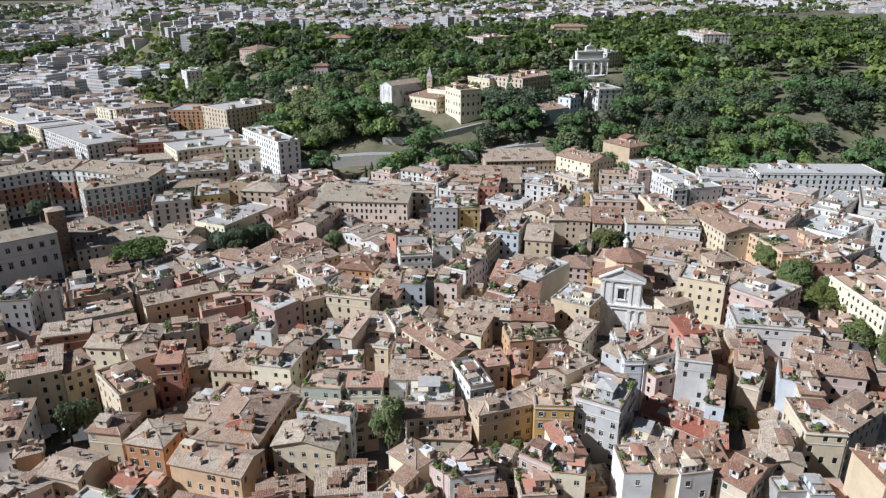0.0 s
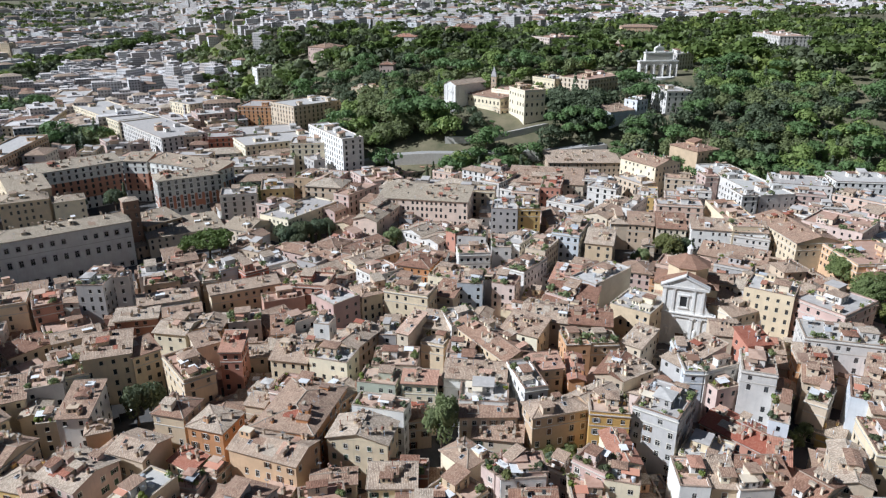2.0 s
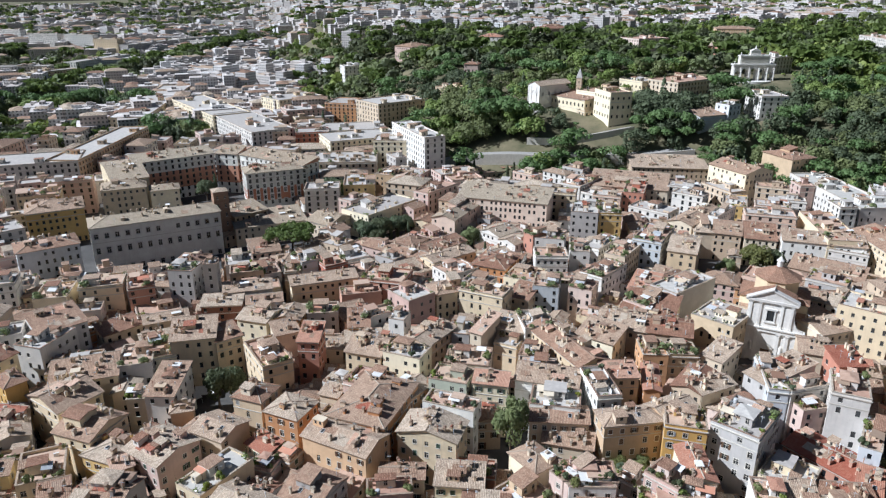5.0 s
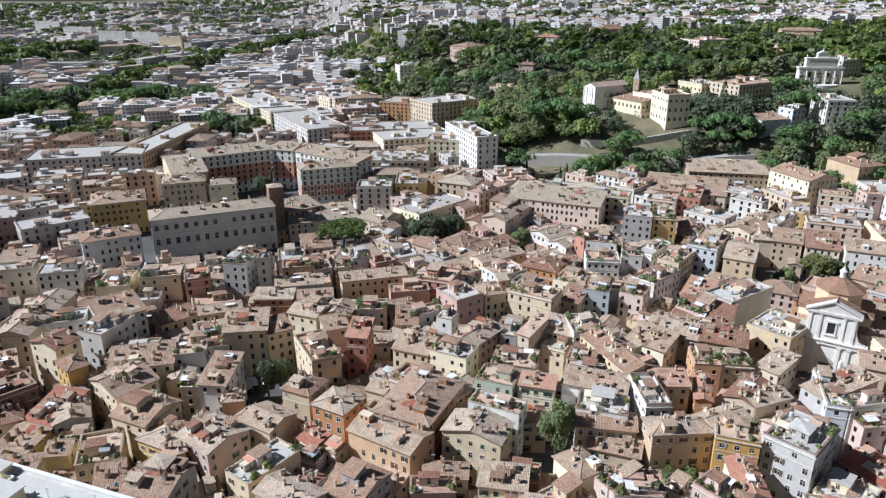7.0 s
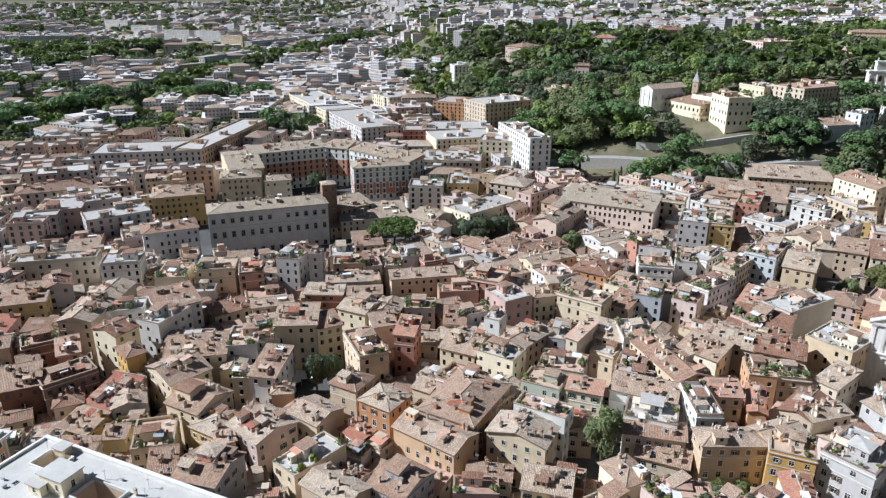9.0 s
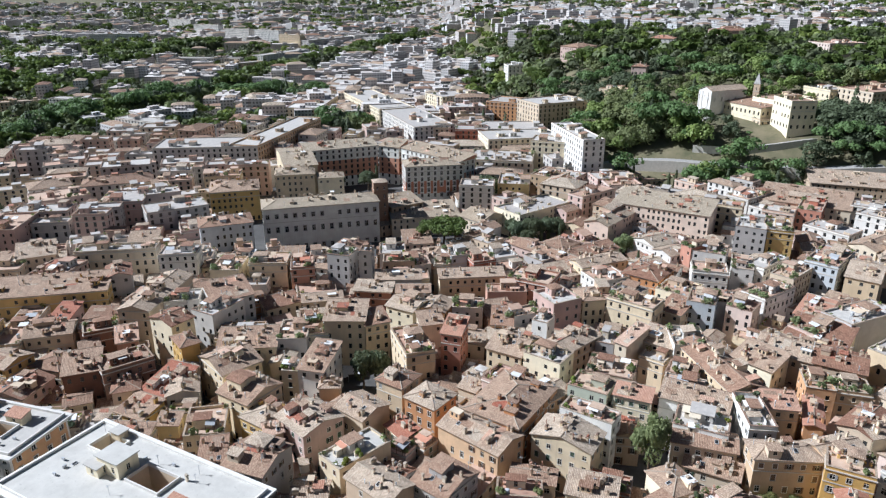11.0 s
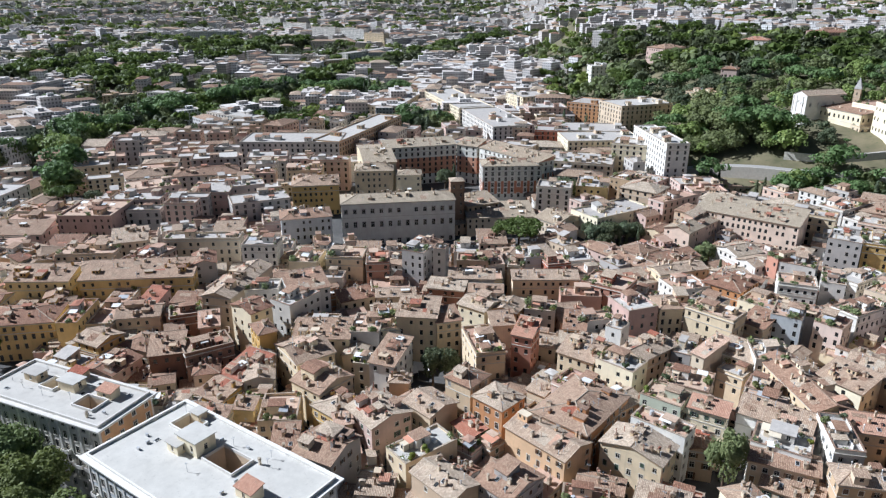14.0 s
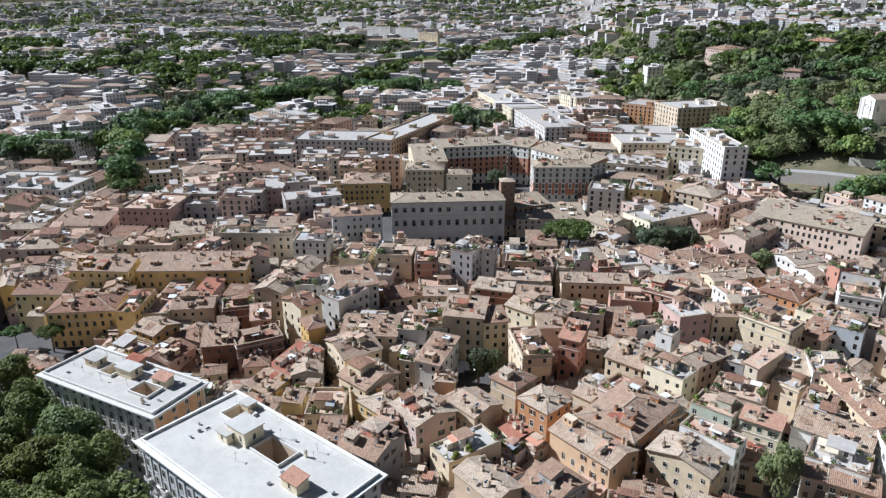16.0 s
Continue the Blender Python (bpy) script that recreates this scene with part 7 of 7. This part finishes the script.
# ---- distant city: joined boxes with roofs, too small to tell apart ----
def far_city():
    VV, FF, MI, UV, n = [], [], [], [], 0
    r = random.Random(21)
    for i in range(15000):
        az = r.uniform(-74, 40)
        far = 640 + 3800 * r.random() ** 1.35
        x, y = far * math.sin(radians(az)), far * math.cos(radians(az))
        z = land(x, y)
        if z > 3 and far < 2300 and y < 1120 + (x + 100) * 0.8:
            continue
        if in_belt(x, y, 14.0) or noise.noise((x * 0.0034, y * 0.0034, 5.0)) > 0.05 and r.random() < 0.9:
            continue
        w, d, h = r.uniform(14, 38), r.uniform(11, 18), r.uniform(9, 21) * (1.4 if r.random() < 0.15 else 1)
        if far > 1500:
            w, d = w * 1.3, d * 1.3
        a = (0.6 if noise.noise((x * 0.002, y * 0.002, 9.0)) > 0 else -0.3) + r.choice((0, 1.5708)) + r.uniform(-0.15, 0.15)
        c, s = math.cos(a), math.sin(a)
        B = [(-w / 2, -d / 2), (w / 2, -d / 2), (w / 2, d / 2), (-w / 2, d / 2)]
        P = [(x + p * c - q * s, y + p * s + q * c) for p, q in B]
        pts = [(*p, z - 2) for p in P] + [(*p, z + h) for p in P]
        fs = [(0, 1, 5, 4), (1, 2, 6, 5), (2, 3, 7, 6), (3, 0, 4, 7)]
        mi = [0] * 4
        if r.random() < (0.5 if far < 1000 else 0.3):
            rx = w / 2 - d / 2
            e = [(x + rx * c, y + rx * s, z + h + d * 0.16), (x - rx * c, y - rx * s, z + h + d * 0.16)]
            pts += e
            fs += [(4, 5, 8, 9), (5, 6, 8), (6, 7, 9, 8), (7, 4, 9)]
            mi += [1] * 4
        else:
            fs.append((4, 5, 6, 7))
            mi.append(2)
            k = len(pts)
            q = 0.3
            P2 = [(x + (p * q + w * 0.1) * c - g2 * q * s, y + (p * q + w * 0.1) * s + g2 * q * c) for p, g2 in B]
            pts += [(*p, z + h) for p in P2] + [(*p, z + h + 2.8) for p in P2]
            fs += [tuple(k + v for v in f) for f in ((0, 1, 5, 4), (1, 2, 6, 5), (2, 3, 7, 6), (3, 0, 4, 7))]
            mi += [0] * 4
            fs.append(tuple(k + v for v in (4, 5, 6, 7)))
            mi.append(2)
        VV += pts
        FF += [tuple(n + v for v in f) for f in fs]
        MI += mi
        for f in fs:
            flat = len({round(pts[v][2], 2) for v in f}) == 1
            a0 = pts[f[0]]
            UV += [(0.0, 0.0) if flat else (math.hypot(pts[v][0] - a0[0], pts[v][1] - a0[1]) + 0.6, pts[v][2] - z + 2) for v in f]
        n += len(pts)
    me = bpy.data.meshes.new("distant_city")
    me.from_pydata(VV, [], FF)
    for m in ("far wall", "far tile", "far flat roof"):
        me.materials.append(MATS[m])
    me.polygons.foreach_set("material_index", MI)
    me.uv_layers.new(name="uv").data.foreach_set("uv", np.array(UV, dtype=np.float32).ravel())
    tagged(new("distant_city", me), "distant pale city of low blocks with tiled and flat roofs", "city", kind="stuff")


far_city()

# belts of trees between the far blocks
for i in range(9500):
    az, far = wr.uniform(-74, 38), 640 + 3700 * wr.random() ** 1.4
    x, y = far * math.sin(radians(az)), far * math.cos(radians(az))
    if noise.noise((x * 0.0034, y * 0.0034, 5.0)) > 0.03 or wr.random() < 0.12:
        if land(x, y) < 4 or far > 2300 or y > 1050 + (x + 100) * 0.8:
            plant(x, y, wr.uniform(1.0, 1.6) * (1 + far / 4000), near=False)
for gx, gy, gz, gs in GREENERY:
    groups["leaf mid"][1].append((gx, gy, gz, gs, wr.choice((0, 1)), wr.uniform(0, 6.28)))
for mt, (a, b) in groups.items():
    woods("woods", a, NEARP, mt, "dense green woods on the hillside")
    woods("distant_woods", b, FARP, mt, "far belts of dark green trees")


# ---- far landmarks on the plain ----
def arch_bridge(x, y, turn, span, rise):
    e = thing("arch_bridge", pose(x, y, land(x, y), 0, 0, turn), "white steel arch bridge far off on the plain", "bridge")
    g = Geo("canvas white")
    pts = [(-span / 2 + span * i / 24, 0, 6 + rise * (1 - (2 * i / 24 - 1) ** 2)) for i in range(25)]
    for a, b in zip(pts, pts[1:]):
        g.beam(a, b, 4.0, 4.0)
    put("arch", g.mesh("arch"), e)
    g = Geo("canvas white")
    g.box(-span / 2 - 20, -6, 5, span / 2 + 20, 6, 8)
    put("deck", g.mesh("deck"), e)


HH = dict(near=False, name="apartment_block", group="far apartment blocks")
arch_bridge(-2430, 1290, 28, 170, 48)
house(-236, 2140, 0, 34, 20, 66, "flat", "white", "flat", z=land(-236, 2140), **HH)
house(-485, 439, -4, 60, 16, 20, "flat", "white", "white", **HH)
house(-779, 841, 19, 101, 18, 24, "flat", "grey", "flat", **HH)
house(-797, 762, 35, 42, 16, 18, "flat", "white", "flat", **HH)
house(-1351, 1178, 34, 107, 30, 24, "flat", "paleblue", "flat", **HH)
house(-753, 985, 90, 128, 20, 22, "flat", "white", "flat", **HH)
house(-843, 1275, 83, 173, 22, 24, "flat", "grey", "flat", **HH)
house(-803, 1390, 66, 136, 22, 26, "flat", "white", "flat", **HH)
house(-1285, 1396, -5, 85, 16, 34, "flat", "white", "flat", **HH)
house(-1099, 1289, -3, 71, 16, 34, "flat", "white", "flat", **HH)
house(-1019, 1292, -3, 68, 16, 34, "flat", "white", "flat", **HH)
house(-890, 1199, -5, 54, 16, 34, "flat", "cream", "flat", **HH)
house(-1557, 1588, -11, 103, 16, 34, "flat", "white", "flat", **HH)
house(-847, 370, 69, 38, 20, 18, "hip", "tan", "tile", **HH)
house(-821, 494, -2, 70, 16, 18, "flat", "cream", "flat", **HH)
house(-709, 500, 54, 67, 16, 14, "flat", "cream", "tile", **HH)
house(-873, 456, 62, 56, 18, 16, "hip", "brown", "tile", **HH)
house(-642, 495, 11, 51, 14, 20, "flat", "white", "flat", **HH)
house(-718, 836, 71, 69, 16, 20, "flat", "cream", "flat", **HH)
house(-1053, 771, 35, 116, 18, 18, "flat", "white", "flat", **HH)
house(-1332, 677, 11, 146, 18, 18, "flat", "cream", "flat", **HH)
house(-793, 1346, -1, 47, 16, 22, "flat", "white", "flat", **HH)
house(-1071, 2044, -2, 128, 20, 26, "flat", "grey", "flat", **HH)
house(403, 3646, 30, 343, 20, 30, "flat", "cream", "flat", **HH)


# ---- cars, awnings and other small things ----
def car_meshes(paint):
    b = Geo(paint, "pane")
    prof = [(-2.1, 0.35), (-2.1, 0.75), (-1.95, 0.85), (-1.0, 0.92), (-0.45, 1.4), (0.95, 1.42), (1.65, 0.98), (2.0, 0.9), (2.1, 0.7), (2.1, 0.35)]
    for s in (-1, 1):
        ring = [(x, s * (0.85 if z < 1.0 else 0.7), z) for x, z in prof]
        b.face(ring if s < 0 else ring[::-1])
    for (x0, z0), (x1, z1) in zip(prof, prof[1:]):
        w0, w1 = (0.85 if z0 < 1.0 else 0.7), (0.85 if z1 < 1.0 else 0.7)
        glass = (z0 < 1.0) != (z1 < 1.0)
        b.face([(x0, -w0, z0), (x0, w0, z0), (x1, w1, z1), (x1, -w1, z1)][::-1], 1 if glass else 0)
    wh = Geo("asphalt", "metal")
    wh.lathe([(0.0, -0.1), (0.2, -0.1), (0.33, -0.1), (0.33, 0.1), (0.2, 0.1), (0.0, 0.1)], 12)
    wh.v[:] = [(p[0], p[2], p[1]) for p in wh.v]
    return b.mesh("car_body"), wh.mesh("wheel")


for nm, cl in (("paint white", (0.75, 0.75, 0.74)), ("paint grey", (0.30, 0.31, 0.33)), ("paint dark", (0.03, 0.03, 0.035)), ("paint red", (0.40, 0.04, 0.03)), ("paint blue", (0.05, 0.10, 0.25))):
    k = Nodes(nm, 0.3)
    k.done(cl)
CARS = {nm: car_meshes("paint " + nm) for nm in ("white", "grey", "dark", "red", "blue")}


def car(x, y, turn, colour, z=None):
    e = thing("car", pose(x, y, land(x, y) if z is None else z, 0, 0, turn), colour + " small hatchback car parked on the street", "car", "parked cars")
    put("car_body", CARS[colour][0], e)
    for px in (-1.3, 1.3):
        for py in (-0.75, 0.75):
            put("wheel", CARS[colour][1], e, pose(px, py, 0.33))


cr = random.Random(5)
SHADES = ["white", "white", "grey", "dark", "white", "grey", "red", "blue"]
for i in range(9):                            # terrace by the hill church
    car(-92 + i * 4.2, 558 - i * 0.3 + (i % 2) * 5, 90 + cr.uniform(-6, 6), cr.choice(SHADES), land(-92 + i * 4.2, 558) + 0.62)
for x, y, a in ((51, 249, 30), (54, 251.5, 25), (58, 252, 160), (48, 246, 40), (-45.5, 146, 88), (-44.2, 160, 86), (-43.5, 171, 92), (-252, 272, 40), (-247, 278, 40), (-257, 282, 130), (-262, 300, 60),
                (141, 350, 110), (139, 358, 108), (136, 366, 110), (133, 374, 112), (-17, 178, 95), (7.5, 158, 88), (-190, 97, 8), (-180, 98.5, 8), (-160, 101, 8), (-128, 105, 2), (-205, 274, 40), (-196, 281, 40)):
    car(x, y, a, cr.choice(SHADES))


def awning(x, y, z, turn, w, d, mat, label):
    e = thing("awning", pose(x, y, z, 0, 0, turn), label, "awning")
    g = Geo(mat)
    n = 6
    for i in range(n):
        x0, x1 = -w / 2 + w * i / n, -w / 2 + w * (i + 1) / n
        sag0, sag1 = -0.25 * math.sin(math.pi * i / n), -0.25 * math.sin(math.pi * (i + 1) / n)
        g.slab([(x0, -d / 2, 2.3 + sag0), (x1, -d / 2, 2.3 + sag1), (x1, d / 2, 2.9 + sag1), (x0, d / 2, 2.9 + sag0)], 0.05)
    put("canvas", g.mesh("canvas"), e)
    p = Geo("metal")
    p.box(-0.05, -0.05, 0, 0.05, 0.05, 2.3)
    pm = p.mesh("post")
    for sx in (-1, 1):
        for sy in (-1, 1):
            put("post", pm, e, pose(sx * (w / 2 - 0.1), sy * (d / 2 - 0.1), 0.0 if sy < 0 else 0.55))


awning(-120, 182.5, 0, 30, 6.5, 5, "canvas white", "white canvas awning over a courtyard restaurant")
awning(-122, 178, 0, 45, 5, 4, "canvas white", "white canvas awning over a courtyard restaurant")
